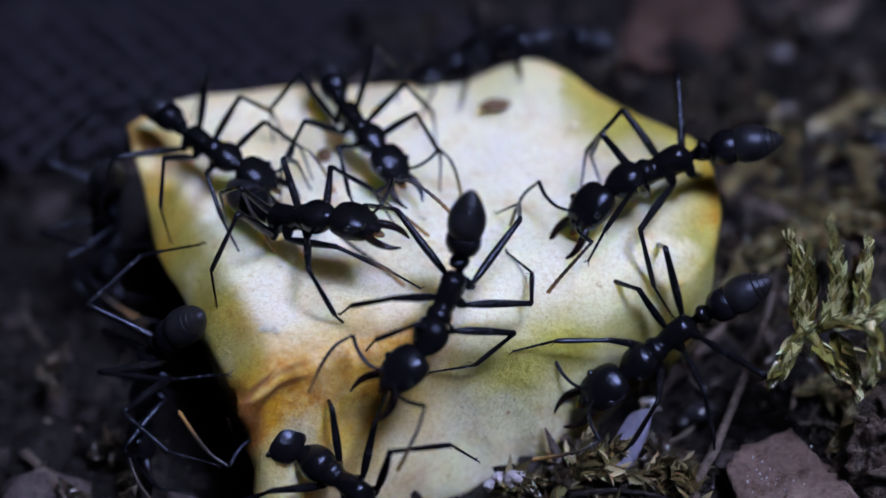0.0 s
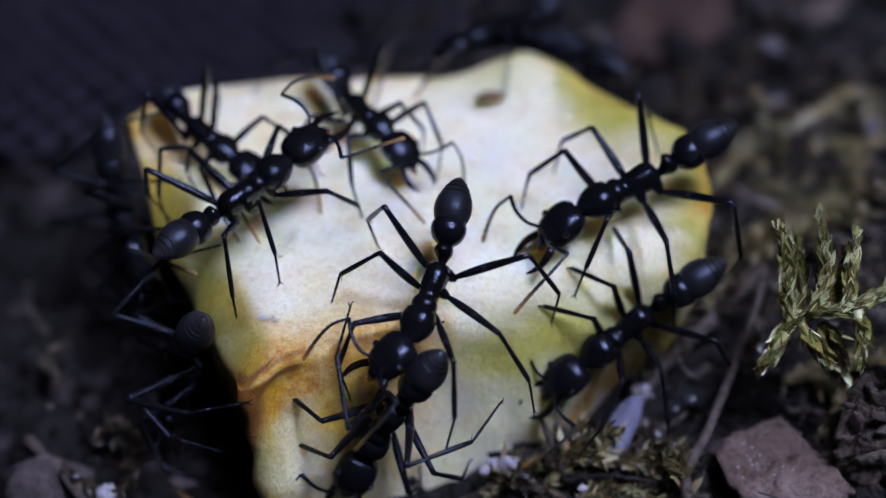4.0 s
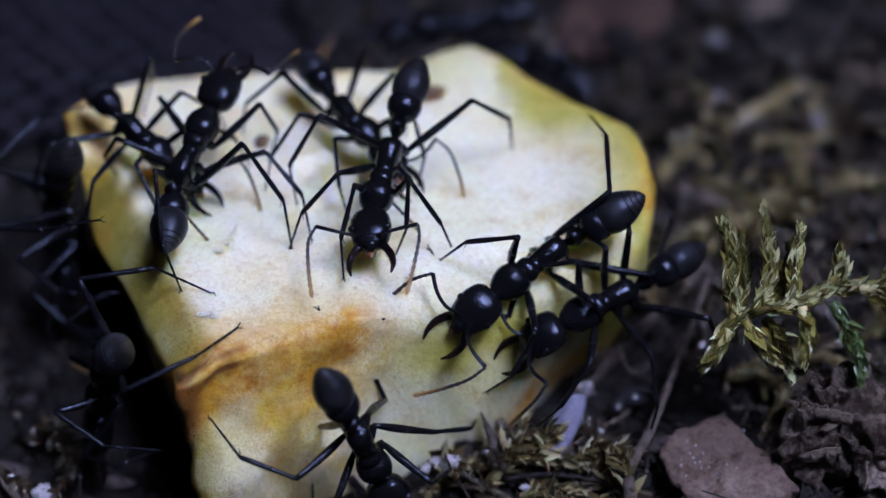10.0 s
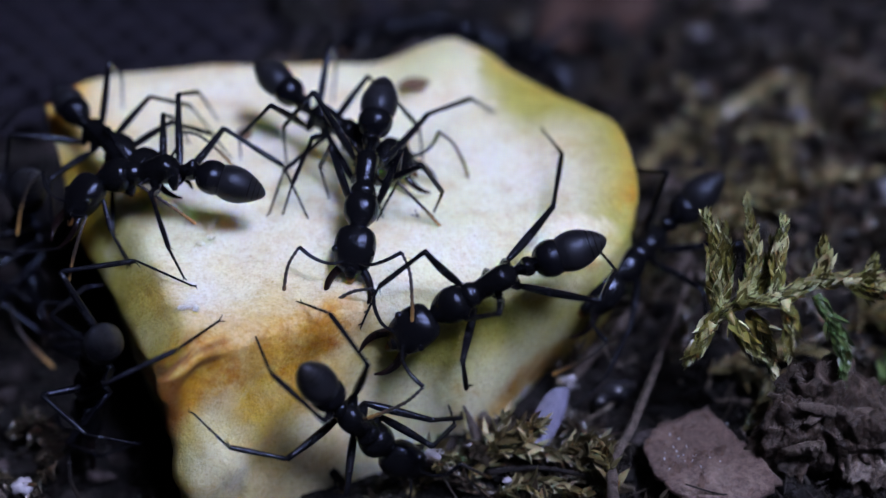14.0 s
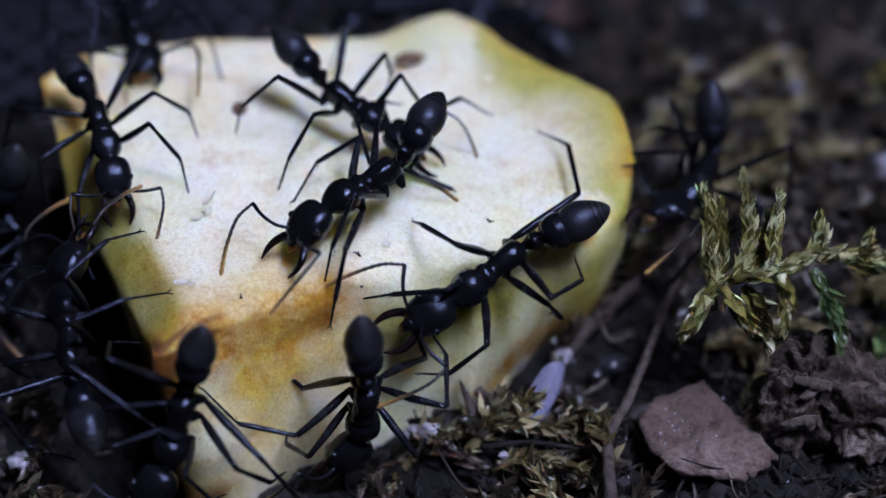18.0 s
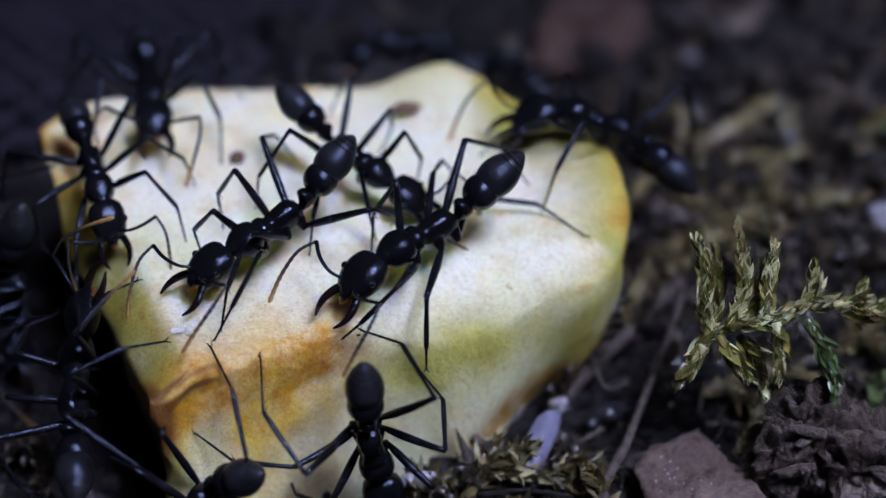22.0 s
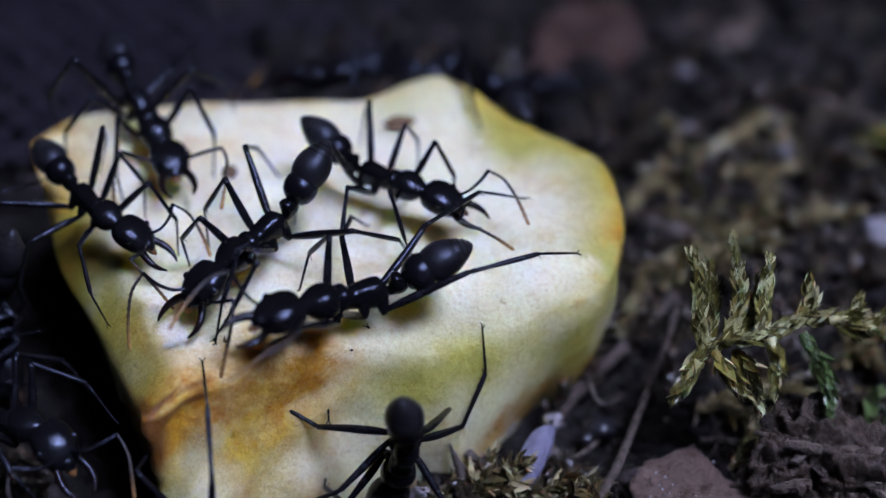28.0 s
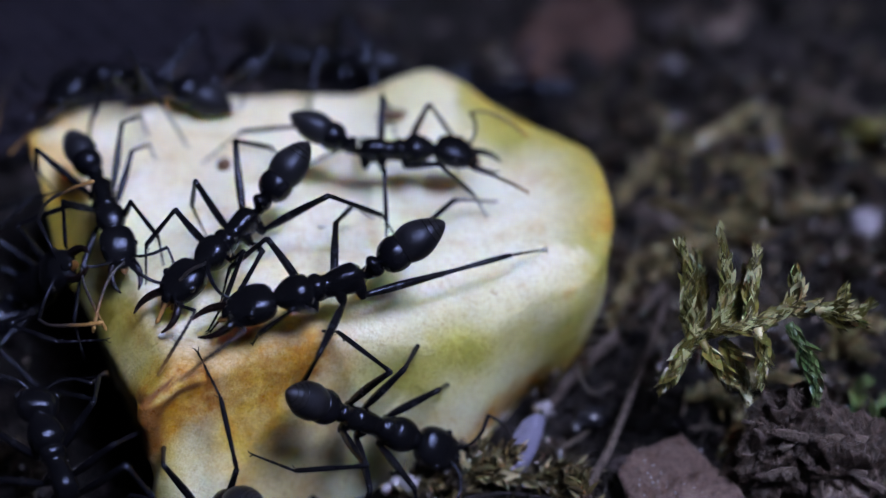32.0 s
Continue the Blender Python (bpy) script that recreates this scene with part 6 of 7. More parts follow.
flake("bark_chip", [(10.0, -7.9, 2.6), (10.8, -6.5, 2.8), (13.2, -5.6, 3.0), (14.1, -7.1, 3.0), (15.3, -8.7, 3.0), (16.2, -10.4, 2.9), (14.7, -11.4, 2.5), (11.7, -10.8, 2.3), (10.4, -9.3, 2.4)],
      0.5, M_BARK, "flat reddish-brown bark chip lying on the soil", "bark", 2.2, 0.22, True)
flake("dead_leaf", [(6.1, 24.6, 2.0), (7.0, 28.2, 2.5), (9.6, 30.9, 3.0), (12.4, 29.2, 3.4), (12.8, 26.5, 3.0), (10.6, 24.3, 2.4), (8.3, 23.5, 2.2)],
      0.4, M_LEAF, "curled dull brown dead leaf on the soil", "leaf", 5.1, 0.8)
flake("dead_leaf", [(15.3, 29.9, 2.0), (17.4, 31.5, 2.5), (20.2, 29.7, 3.0), (19.0, 27.1, 2.4), (16.1, 27.1, 2.0)],
      0.3, M_LUMP, "small crumpled grey-brown dead leaf", "leaf", 8.1, 0.8)
for at, size, seed in (((18.7, -7.6, 4.4), (2.9, 2.1, 3.7), 1.3), ((16.8, -8.4, 3.6), (1.9, 1.2, 2.9), 2.9), ((20.8, -8.5, 3.7), (2.2, 1.9, 3.5), 4.4), ((17.8, -7.0, 4.9), (1.6, 1.1, 2.5), 6.6)):
    ob = part("bark_fragment", crag(size, seed), M_LUMP, None)
    ob.location = Vector(at) * K
    tagged(ob, "rough crumbling piece of rotten dark bark", "bark", "bark fragments")
    rng = random.Random(int(seed * 10))
    for i in range(3):
        a, h = rng.uniform(-2.4, -0.7), rng.uniform(-0.1, 0.85)
        d = Vector((math.cos(a) * math.sqrt(1 - h * h), math.sin(a) * math.sqrt(1 - h * h), h))
        s = crag_swell(d, seed) + 0.02
        p = Vector((d.x * size[0], d.y * size[1], d.z * size[2])) * s
        run = Vector((rng.uniform(-1, 1), rng.uniform(-0.3, 0.3), rng.uniform(0.1, 0.6))).normalized() * rng.uniform(1.4, 2.8)
        wide = run.cross(d).normalized() * rng.uniform(0.15, 0.45)
        v, f = [], []
        for j in range(7):
            for k in (-1, -0.3, 0.4, 1):
                q = p + run * (j / 6 - 0.5) + wide * k * (0.5 + 0.5 * math.sin(0.5 * j + 0.4)) + d * (0.12 + 0.22 * noise.noise(Vector((j * 0.8, k * 1.3, seed + i))))
                v.append(q)
        for j in range(6):
            for k in range(3):
                f.append((j * 4 + k, j * 4 + k + 1, j * 4 + k + 5, j * 4 + k + 4))
        strip = raw("torn_strip", v, f, M_TORN, ob, "pale torn fibre strip")
        strip.modifiers.new("thickness", "SOLIDIFY").thickness = 0.1 * K


def above(p, lift=0.5):
    """A point slid up the bank until it clears the soil."""
    p = Vector(p)
    for k in range(4):
        p += Vector((0, -1.1, 1)) * max(0, earth_height(p.x, p.y) + lift - p.z)
    return p


def leaf_places(line, leaf, gap, rng, spread, stray=1.0):
    """Poses (x along the leaf, z off the stem) and lengths of the leaves round a moss stem."""
    total = sum((b - a).length for a, b in zip(line, line[1:]))
    count, turn = max(6, int(total / gap)), rng.uniform(0, 6)
    out = []
    for i in range(count):
        f = (i + 0.5) / count * (len(line) - 1)
        k = min(len(line) - 2, int(f))
        at = line[k].lerp(line[k + 1], f - k)
        d = (line[k + 1] - line[k]).normalized()
        turn += 2.399 + rng.uniform(-0.3, 0.3)
        a = d.orthogonal().normalized()
        away = (a * math.cos(turn) + d.cross(a) * math.sin(turn)).normalized()
        s = leaf * rng.uniform(0.55, 1.3) * (0.65 + 0.35 * math.sin(math.pi * min(1, 0.2 + i / count)))
        ang = radians(spread + stray * rng.uniform(-18, 26)) * (0.6 if i > count - 5 else 1)
        go, lift = d * math.cos(ang) + away * math.sin(ang), away * math.cos(ang) - d * math.sin(ang)
        out.append((Matrix((go, lift.cross(go), lift)).transposed().to_4x4(), at, s))
    return out


LEAF_FACES = [(0, 1, 3), (0, 3, 2), (1, 4, 3), (2, 3, 6, 5), (3, 4, 7, 6), (5, 6, 8), (6, 7, 8)]


def leaf_form(w, curl):
    """A pointed, keeled leaf one unit long."""
    return [Vector(v) for v in ((0, -w * 0.3, 0), (0, w * 0.3, 0), (0.38, -w, w * 0.5), (0.38, 0, -w * 0.2), (0.38, w, w * 0.5),
                                (0.72, -w * 0.6, w * 0.4 + curl * 0.4), (0.72, 0, -w * 0.1 + curl * 0.4), (0.72, w * 0.6, w * 0.4 + curl * 0.4), (1.0, 0, curl))]


FORMS = [leaf_form(0.22, 0.05), leaf_form(0.26, 0.20), leaf_form(0.20, -0.10), leaf_form(0.25, 0.36),
         leaf_form(0.25, -0.04), leaf_form(0.29, 0.06), leaf_form(0.24, -0.10), leaf_form(0.27, 0.20)]


def moss(label, shoots, leaf, gap, seed, material, group="", name="moss_sprig", single=0, spread=26, lay=True, stout=1.0):
    """A branching moss: each shoot a stem with its leaves, single ones where they can be told apart."""
    rng = random.Random(seed)
    if name == "moss_sprig" and lay:
        shoots = [([above(p) for p in pts], m) for pts, m in shoots]
    base = Vector(shoots[0][0][0])
    thing = tagged(empty(name, base), label, "moss", group)
    shared, left = {}, single
    for points, mat in shoots:
        mat = mat or material
        line = curve([Vector(p) - base for p in points], 8)
        v, f = tube_verts(line, [0.15 * stout * (1 - 0.5 * i / len(line)) for i in range(len(line))], 5)
        shoot = raw("shoot", v, f, mat, thing, "fresh green shoot" if mat is M_MOSS_GREEN else "")
        pieces = []
        for n, (m, at, s) in enumerate(leaf_places(line, leaf, gap, rng, spread, 1 / stout)):
            form = FORMS[rng.randrange(4) + (4 if stout > 1 else 0)]
            if left > 0:
                left -= 1
                key = (mat.name, FORMS.index(form))
                if key not in shared:
                    first = raw("leaf", form, LEAF_FACES, mat, shoot)
                    shared[key] = first.data
                    ob = first
                else:
                    ob = new("leaf", shared[key])
                    ob.parent = shoot
                ob.matrix_basis = Matrix.Translation(at * K) @ m @ Matrix.Scale(s, 4)
            else:
                pieces.append(([at + (m.to_3x3() @ (q * s)) for q in form], LEAF_FACES))
        if pieces:
            v, f = merge(pieces)
            tagged(raw("leaves", v, f, mat, shoot), kind="stuff")
    return thing


# the tall moss beside the apple
moss("yellow-green branching moss with pointed leaves beside the apple", [
    ([(12.2, -6.8, 7.6), (12.9, -5.8, 8.8), (14.1, -5.8, 10.0)], None),
    ([(13.2, -5.7, 9.2), (13.0, -4.7, 10.6), (13.0, -3.8, 11.8), (12.6, -3.1, 13.0)], None),
    ([(14.1, -5.8, 10.0), (14.6, -5.0, 11.0), (14.7, -4.2, 12.2), (14.4, -3.2, 13.8)], None),
    ([(14.1, -5.8, 10.0), (15.8, -5.8, 10.4), (17.6, -5.4, 11.0), (19.1, -5.6, 11.2), (20.7, -6.4, 11.2)], None),
    ([(15.7, -5.8, 10.4), (15.9, -4.5, 11.4), (16.2, -3.0, 12.4)], None),
    ([(17.2, -5.5, 10.9), (17.8, -5.1, 11.5), (17.9, -4.4, 12.2)], None),
    ([(18.8, -5.7, 11.2), (19.6, -5.8, 11.6), (20.0, -5.4, 12.2)], None),
    ([(16.1, -6.2, 10.6), (16.3, -7.1, 10.0), (16.2, -7.9, 9.0)], None),
    ([(13.6, -6.0, 9.6), (14.3, -6.8, 8.8), (15.0, -7.1, 8.0)], None),
    ([(13.0, -5.9, 8.9), (12.4, -6.4, 8.2), (11.9, -6.8, 7.6)], None),
    ([(17.5, -6.1, 10.8), (18.2, -7.1, 10.0), (18.7, -7.9, 9.0), (18.8, -8.3, 7.8)], M_MOSS_GREEN),
    ([(13.0, -6.0, 8.6), (13.5, -4.6, 9.8), (13.7, -3.6, 10.6), (13.6, -2.4, 11.6)], None),
    ([(14.4, -5.1, 9.2), (15.4, -4.3, 10.2), (15.9, -3.1, 11.2)], None),
    ([(14.6, -5.5, 9.2), (15.4, -6.0, 8.2), (15.9, -6.6, 6.6)], None),
    ([(19.0, -5.8, 11.2), (20.1, -5.9, 10.8), (21.1, -5.6, 11.4)], None),
], 0.90, 0.023, 3, M_MOSS_HERO, single=300, spread=14, stout=1.6)
moss("pale straggling moss strand arched over the soil", [
    ([(11.2, 12.3, 2.6), (12.5, 13.9, 3.0), (14.0, 15.7, 3.3), (15.4, 15.9, 3.6), (17.2, 17.2, 3.5), (18.8, 17.1, 3.2), (20.4, 17.6, 3.0), (21.2, 14.9, 2.8)], None),
    ([(14.0, 15.7, 3.3), (14.1, 16.9, 4.0), (13.6, 17.8, 4.4)], None),
    ([(17.2, 17.2, 3.5), (18.7, 18.4, 3.8), (20.3, 18.9, 3.4)], None)], 1.0, 0.050, 5, M_MOSS_PALE, spread=17)
moss("thick pale moss strand lying on the soil", [
    ([(12.2, 12.4, 2.2), (13.5, 11.5, 2.6), (15.1, 10.6, 2.7), (15.9, 10.3, 2.5)], None),
    ([(15.9, 10.3, 2.5), (16.6, 9.2, 2.6), (16.4, 8.0, 2.4)], None)], 1.25, 0.030, 6, M_MOSS_PALE, spread=10)
moss("pale leafy moss tuft branching on the soil", [
    ([(15.2, 8.2, 2.4), (16.6, 9.7, 3.1), (18.0, 10.2, 3.6), (19.5, 9.9, 3.9), (21.3, 10.6, 3.8), (22.2, 10.7, 3.6)], None),
    ([(17.9, 9.9, 3.6), (18.1, 10.6, 4.6), (18.2, 11.2, 5.4)], None),
    ([(16.6, 9.7, 3.1), (17.5, 8.5, 3.8), (18.3, 8.2, 4.2)], None),
    ([(15.4, 9.2, 2.7), (13.5, 8.3, 2.9), (12.4, 7.4, 2.8)], None),
    ([(15.2, 8.2, 2.4), (15.3, 7.4, 3.4), (15.7, 7.0, 4.2)], None),
    ([(13.5, 8.3, 2.9), (13.4, 7.0, 3.2), (12.8, 5.9, 3.2)], None)], 1.15, 0.040, 7, M_MOSS_PALE, spread=20)
moss("matted brown moss stem lying behind the bark chip", [
    ([(13.6, -2.5, 2.4), (14.9, -2.0, 2.6), (16.1, -1.7, 3.0), (18.2, -1.8, 3.2), (19.2, -2.1, 2.9)], None),
    ([(14.9, -2.0, 2.6), (15.6, -2.9, 2.6), (16.4, -3.3, 2.8)], None)], 1.1, 0.034, 8, M_MOSS_PALE, spread=9)
moss("dull moss strand leaning on the rotten bark", [
    ([(14.9, -6.4, 2.3), (15.7, -5.4, 2.8), (16.5, -4.1, 3.0), (17.1, -3.8, 3.0)], None)], 1.0, 0.040, 10, M_MOSS, spread=12)
moss("pale moss tuft beside the rotten bark", [
    ([(20.6, 0.2, 2.6), (21.4, 0.6, 3.2), (22.2, 0.2, 3.4), (22.9, -0.4, 3.2)], None),
    ([(21.4, 0.6, 3.2), (21.6, 1.2, 4.0), (22.1, 1.5, 4.4)], None),
    ([(21.8, 0.4, 3.3), (22.6, 0.9, 4.0), (23.3, 0.9, 4.2)], None)], 1.2, 0.045, 12, M_MOSS_PALE, spread=22)
moss("small green moss shoots behind the rotten bark", [
    ([(22.3, -5.6, 2.8), (22.7, -4.8, 3.4), (23.3, -3.9, 3.9)], M_MOSS_GREEN),
    ([(22.7, -4.8, 3.4), (23.5, -4.9, 4.2), (24.1, -4.6, 4.8)], M_MOSS_GREEN)], 1.0, 0.045, 14, M_MOSS_GREEN, spread=24)
moss("moss stem standing by the apple's side", [
    ([(10.2, 2.9, 1.8), (10.7, 4.0, 2.6), (11.3, 5.2, 3.4), (11.7, 6.0, 4.2)], None),
    ([(10.7, 4.0, 2.6), (10.1, 4.6, 3.4), (9.9, 5.1, 4.2)], None)], 0.9, 0.045, 16, M_MOSS_PALE, spread=16)
moss("yellowish moss tip over the soil", [
    ([(27.4, 15.4, 3.4), (26.4, 15.7, 4.4), (25.2, 15.9, 4.6), (24.3, 15.8, 4.5)], None)], 1.3, 0.035, 18, M_MOSS_HERO, spread=12)
moss("dry moss tangle at the foot of the apple", [
    ([(1.8, -8.8, 1.2), (2.8, -7.9, 2.2), (4.4, -8.1, 2.8), (6.0, -8.3, 2.6), (7.6, -9.0, 2.2)], None),
    ([(2.8, -7.9, 2.2), (3.2, -7.6, 3.0), (4.0, -7.4, 3.4)], None),
    ([(4.4, -8.1, 2.8), (4.7, -7.6, 3.4), (5.3, -7.4, 3.8)], None),
    ([(-0.6, -8.6, 1.0), (0.4, -8.1, 1.8), (1.8, -8.1, 2.2)], None),
    ([(6.8, -8.6, 2.2), (7.7, -8.3, 3.0), (8.9, -8.1, 3.0)], None),
    ([(3.1, -9.5, 1.2), (5.2, -9.5, 2.0), (7.3, -10.3, 2.0)], None),
    ([(8.4, -10.3, 1.6), (8.3, -9.9, 3.0), (8.1, -9.4, 4.2)], None)], 1.1, 0.080, 9, M_MOSS, spread=20)
moss("pale dry moss shoots on dark soil", [
    ([(22.4, -0.2, 1.5), (20.3, -2.5, 2.2), (18.3, -3.7, 2.2)], None),
    ([(22.6, -3.4, 1.5), (22.2, -2.9, 2.4), (22.7, -1.8, 3.0)], M_MOSS_GREEN),
    ([(26.5, 17.7, 2.4), (25.2, 17.5, 3.0), (24.2, 17.2, 3.0)], None)], 1.1, 0.10, 11, M_MOSS)
moss("dull moss cushion on shaded soil", [
    ([(-22.6, -5.8, 0.5), (-20.9, -8.0, 1.2), (-19.0, -9.3, 1.4)], None), ([(-19.5, -3.5, 0.5), (-18.0, -6.7, 1.4), (-18.4, -9.8, 1.6)], None),
    ([(-22.4, -1.1, 0.5), (-22.9, -0.4, 1.4), (-22.4, 0.6, 2.0)], None), ([(-19.5, -10.6, 0.5), (-17.9, -11.2, 1.6), (-16.0, -12.1, 2.0)], None),
    ([(-20.4, -5.0, 0.5), (-19.0, -4.8, 1.5), (-17.5, -5.9, 1.5)], None)], 1.1, 0.10, 13, M_MOSS_DRY)

moss("brown moss strands against the apple's far side", [
    ([(8.5, -0.7, 2.0), (8.7, 0.2, 3.4), (9.7, 1.8, 4.6), (10.2, 3.4, 5.4)], None),
    ([(10.3, 1.3, 2.0), (11.1, 2.0, 3.6), (12.0, 2.8, 4.4)], None),
    ([(11.2, 7.6, 2.4), (12.0, 8.0, 3.6), (13.2, 8.0, 4.0)], None),
    ([(6.2, -2.5, 1.6), (6.8, -2.5, 2.6), (7.2, -2.0, 3.6)], None),
    ([(11.5, -1.1, 2.0), (12.3, -0.6, 3.0), (12.7, 0.6, 3.8)], None),
    ([(16.5, 0.2, 3.0), (18.0, -1.4, 3.4), (19.7, -1.0, 3.4)], None)], 0.95, 0.075, 21, M_MOSS_DRY)
moss("bleached moss bits at the apple's foot", [
    ([(3.6, -7.2, 2.4), (4.4, -7.2, 3.2), (5.0, -7.3, 3.8)], None),
    ([(1.7, -7.3, 1.8), (2.8, -7.4, 2.6), (3.7, -6.5, 3.6)], None),
    ([(6.0, -7.8, 2.2), (7.0, -7.8, 3.0), (8.0, -7.8, 3.2)], None),
    ([(-0.9, -7.7, 1.4), (0.1, -7.9, 2.2), (1.4, -8.1, 2.2)], None)], 1.05, 0.070, 23, M_MOSS, spread=18)


# long strands matted on the soil beside and behind the apple
rng = random.Random(41)
for s in range(66):
    x, y = rng.uniform(11.5, 34), rng.uniform(-9, 20)
    if s > 33:
        x, y = rng.uniform(-2, 11), rng.uniform(-12.5, -5)
    if 11 < x < 19 and y < 0 and s < 34:
        x += 8
    a, pts = rng.uniform(0, 6.28), []
    for k in range(5):
        pts.append((x, y, earth_height(x, y) + 0.35 + (0.9 * rng.random() if k else 0)))
        a += rng.uniform(-0.7, 0.7)
        x, y = x + 1.9 * math.cos(a), y + 1.9 * math.sin(a)
        if inside(x, y) > -1.2 or math.hypot(x - 13.2, y + 8.2) < 4.2:
            break
    if len(pts) < 3:
        continue
    b = Vector(pts[1])
    twig_a = a + rng.choice((-1.2, 1.2))
    spur = [b, b + Vector((0.7 * math.cos(twig_a), 0.7 * math.sin(twig_a), 0.5)), b + Vector((1.6 * math.cos(twig_a), 1.6 * math.sin(twig_a), 1.1))]
    pale = rng.random() < 0.3
    moss("pale bleached moss strand matted on the soil" if pale else "dull brown moss strand matted on the soil", [(pts, None), (spur, None)],
         rng.uniform(0.8, 1.15), 0.075, 300 + s, M_MOSS_PALE if pale else M_MOSS_DRY, "matted moss strands", spread=22)


# small shoots strewn about
SHOOTS = []
for s in range(6):
    rng = random.Random(100 + s)
    pts = [(0, 0, 0.1), (rng.uniform(0.8, 1.4), rng.uniform(-0.5, 0.5), rng.uniform(0.4, 1.2)), (rng.uniform(1.8, 2.8), rng.uniform(-1, 1), rng.uniform(0.3, 1.6))]
    side = [pts[1], (pts[1][0] + 0.7, pts[1][1] + rng.choice((-1, 1)) * 0.9, pts[1][2] + 0.5)]
    mid = Vector((pts[1][0] + 0.3, pts[1][1], pts[1][2] + 0.2))
    SHOOTS.append(moss("small dry moss shoot on the soil", [(pts, None), ([side[0], mid, side[1]], None)], 0.95, 0.11, s, M_MOSS_DRY, "strewn moss shoots", lay=False))
rng = random.Random(77)
placed = 0
while placed < 170:
    x, y = rng.choice((rng.uniform(9, 32), rng.uniform(10, 34), rng.uniform(-34, 30))), rng.uniform(-13, 42)
    if x < 9 and -9 < y < 17:
        continue
    if inside(x, y) > -1.4 or (9.5 < x < 18 and -13 < y < -1):
        continue
    m = mm(x, y, earth_height(x, y), rng.uniform(-15, 15), rng.uniform(-25, 10), rng.uniform(0, 360))
    src = SHOOTS[placed % 6]
    if placed < 6:
        src.matrix_basis = m
    else:
        copy_thing(src, m)
    placed += 1


def twig(name, points, r0, r1, material, label, category="twig", sides=8):
    points = [above(p, r0 * 0.7) for p in points]
    line = curve([p - points[0] for p in points], 9)
    radii = [(r0 + (r1 - r0) * i / (len(line) - 1)) * (1 + 0.22 * noise.noise(Vector((i * 0.7, r0 * 50, 0)))) for i in range(len(line))]
    v, f = tube_verts(line, radii, sides)
    ob = raw(name, v, f, material)
    ob.location = Vector(points[0]) * K
    return tagged(ob, label, category)


twig("twig", [(8.4, -13.0, 3.0), (8.5, -9.4, 3.2), (9.5, -7.3, 3.6), (11.0, -3.5, 4.3), (12.3, 0.0, 4.9), (13.0, 2.6, 5.0)], 0.30, 0.12, M_TWIG, "thin crooked brown twig leaning beside the apple")
twig("twig", [(6.9, -1.9, 1.6), (8.8, 0.1, 2.2), (10.8, 2.1, 2.8), (13.2, 5.2, 3.0)], 0.42, 0.26, M_TWIG, "slender grey-brown twig on the soil")
twig("twig", [(22.2, 16.3, 2.9), (24.3, 17.5, 3.1), (26.4, 18.0, 3.6), (28.6, 18.2, 3.4)], 0.34, 0.24, M_TWIG, "brown twig lying across the soil")
twig("twig", [(22.1, 21.6, 3.1), (23.6, 20.3, 3.2), (25.4, 19.1, 3.2)], 0.26, 0.20, M_TORN, "pale brown twig on dark soil")
twig("twig", [(24.9, 23.1, 3.0), (26.2, 23.4, 3.2), (27.8, 23.3, 3.0)], 0.26, 0.22, M_TORN, "light brown bent twig on dark soil")
twig("root", [(17.6, 9.4, 2.2), (18.7, 8.5, 2.7), (19.7, 8.3, 2.9), (20.7, 9.2, 2.9), (22.0, 10.7, 2.5)], 0.20, 0.13, M_TWIG, "dark crooked root among the moss", "root")
twig("root_hair", [(10.9, 7.5, 3.0), (12.1, 8.5, 3.4), (13.2, 9.6, 3.3), (14.3, 10.0, 2.8)], 0.035, 0.025, M_ROOT, "fine pale hair over the soil", "root", 5)
twig("root_hair", [(12.4, 9.0, 3.4), (12.2, 10.0, 3.9), (12.7, 10.8, 3.6)], 0.03, 0.02, M_ROOT, "fine pale hair over the soil", "root", 5)
twig("twig", [(15.6, 11.5, 1.8), (15.4, 12.1, 3.2), (15.4, 12.6, 4.2), (15.3, 13.0, 5.0), (15.5, 13.1, 5.2)], 0.30, 0.22, M_STICK, "short black twig standing upright")
twig("twig", [(11.8, 12.6, 1.8), (13.2, 11.0, 2.6), (15.1, 10.5, 2.4)], 0.45, 0.32, M_TWIG, "stubby grey-brown twig on the soil")
twig("twig", [(22.4, 22.3, 2.0), (24.4, 20.5, 2.6), (26.8, 19.5, 2.4)], 0.22, 0.16, M_TWIG, "thin pale brown twig on the soil")
twig("twig", [(19.5, 31.3, 1.4), (19.9, 26.3, 2.2), (22.0, 24.4, 2.0)], 0.25, 0.18, M_STICK, "dark bent twig on the soil")
twig("twig", [(11.6, 13.3, 1.4), (13.3, 11.2, 2.4), (15.1, 10.7, 2.0)], 0.42, 0.35, M_TWIG, "short brown twig on the soil")
twig("twig", [(2.7, -8.6, 1.8), (5.0, -8.9, 2.4), (7.4, -9.0, 2.0)], 0.14, 0.10, M_STICK, "thin dark twig at the apple's foot")
twig("twig", [(-23.6, -4.6, 0.4), (-21.8, -7.1, 1.0), (-19.8, -9.9, 1.2)], 0.26, 0.2, M_TWIG, "brown twig on the shaded soil")
twig("root_hair", [(8.3, 2.2, 2.0), (8.5, -1.3, 3.0), (9.0, -2.7, 3.0), (10.0, -2.4, 3.0)], 0.05, 0.03, M_ROOT, "fine curled root hair", "root", 5)
twig("root_hair", [(22.6, 8.5, 2.0), (23.2, 6.9, 2.6), (24.7, 7.1, 2.2)], 0.07, 0.04, M_ROOT, "fine pale root hair", "root", 5)
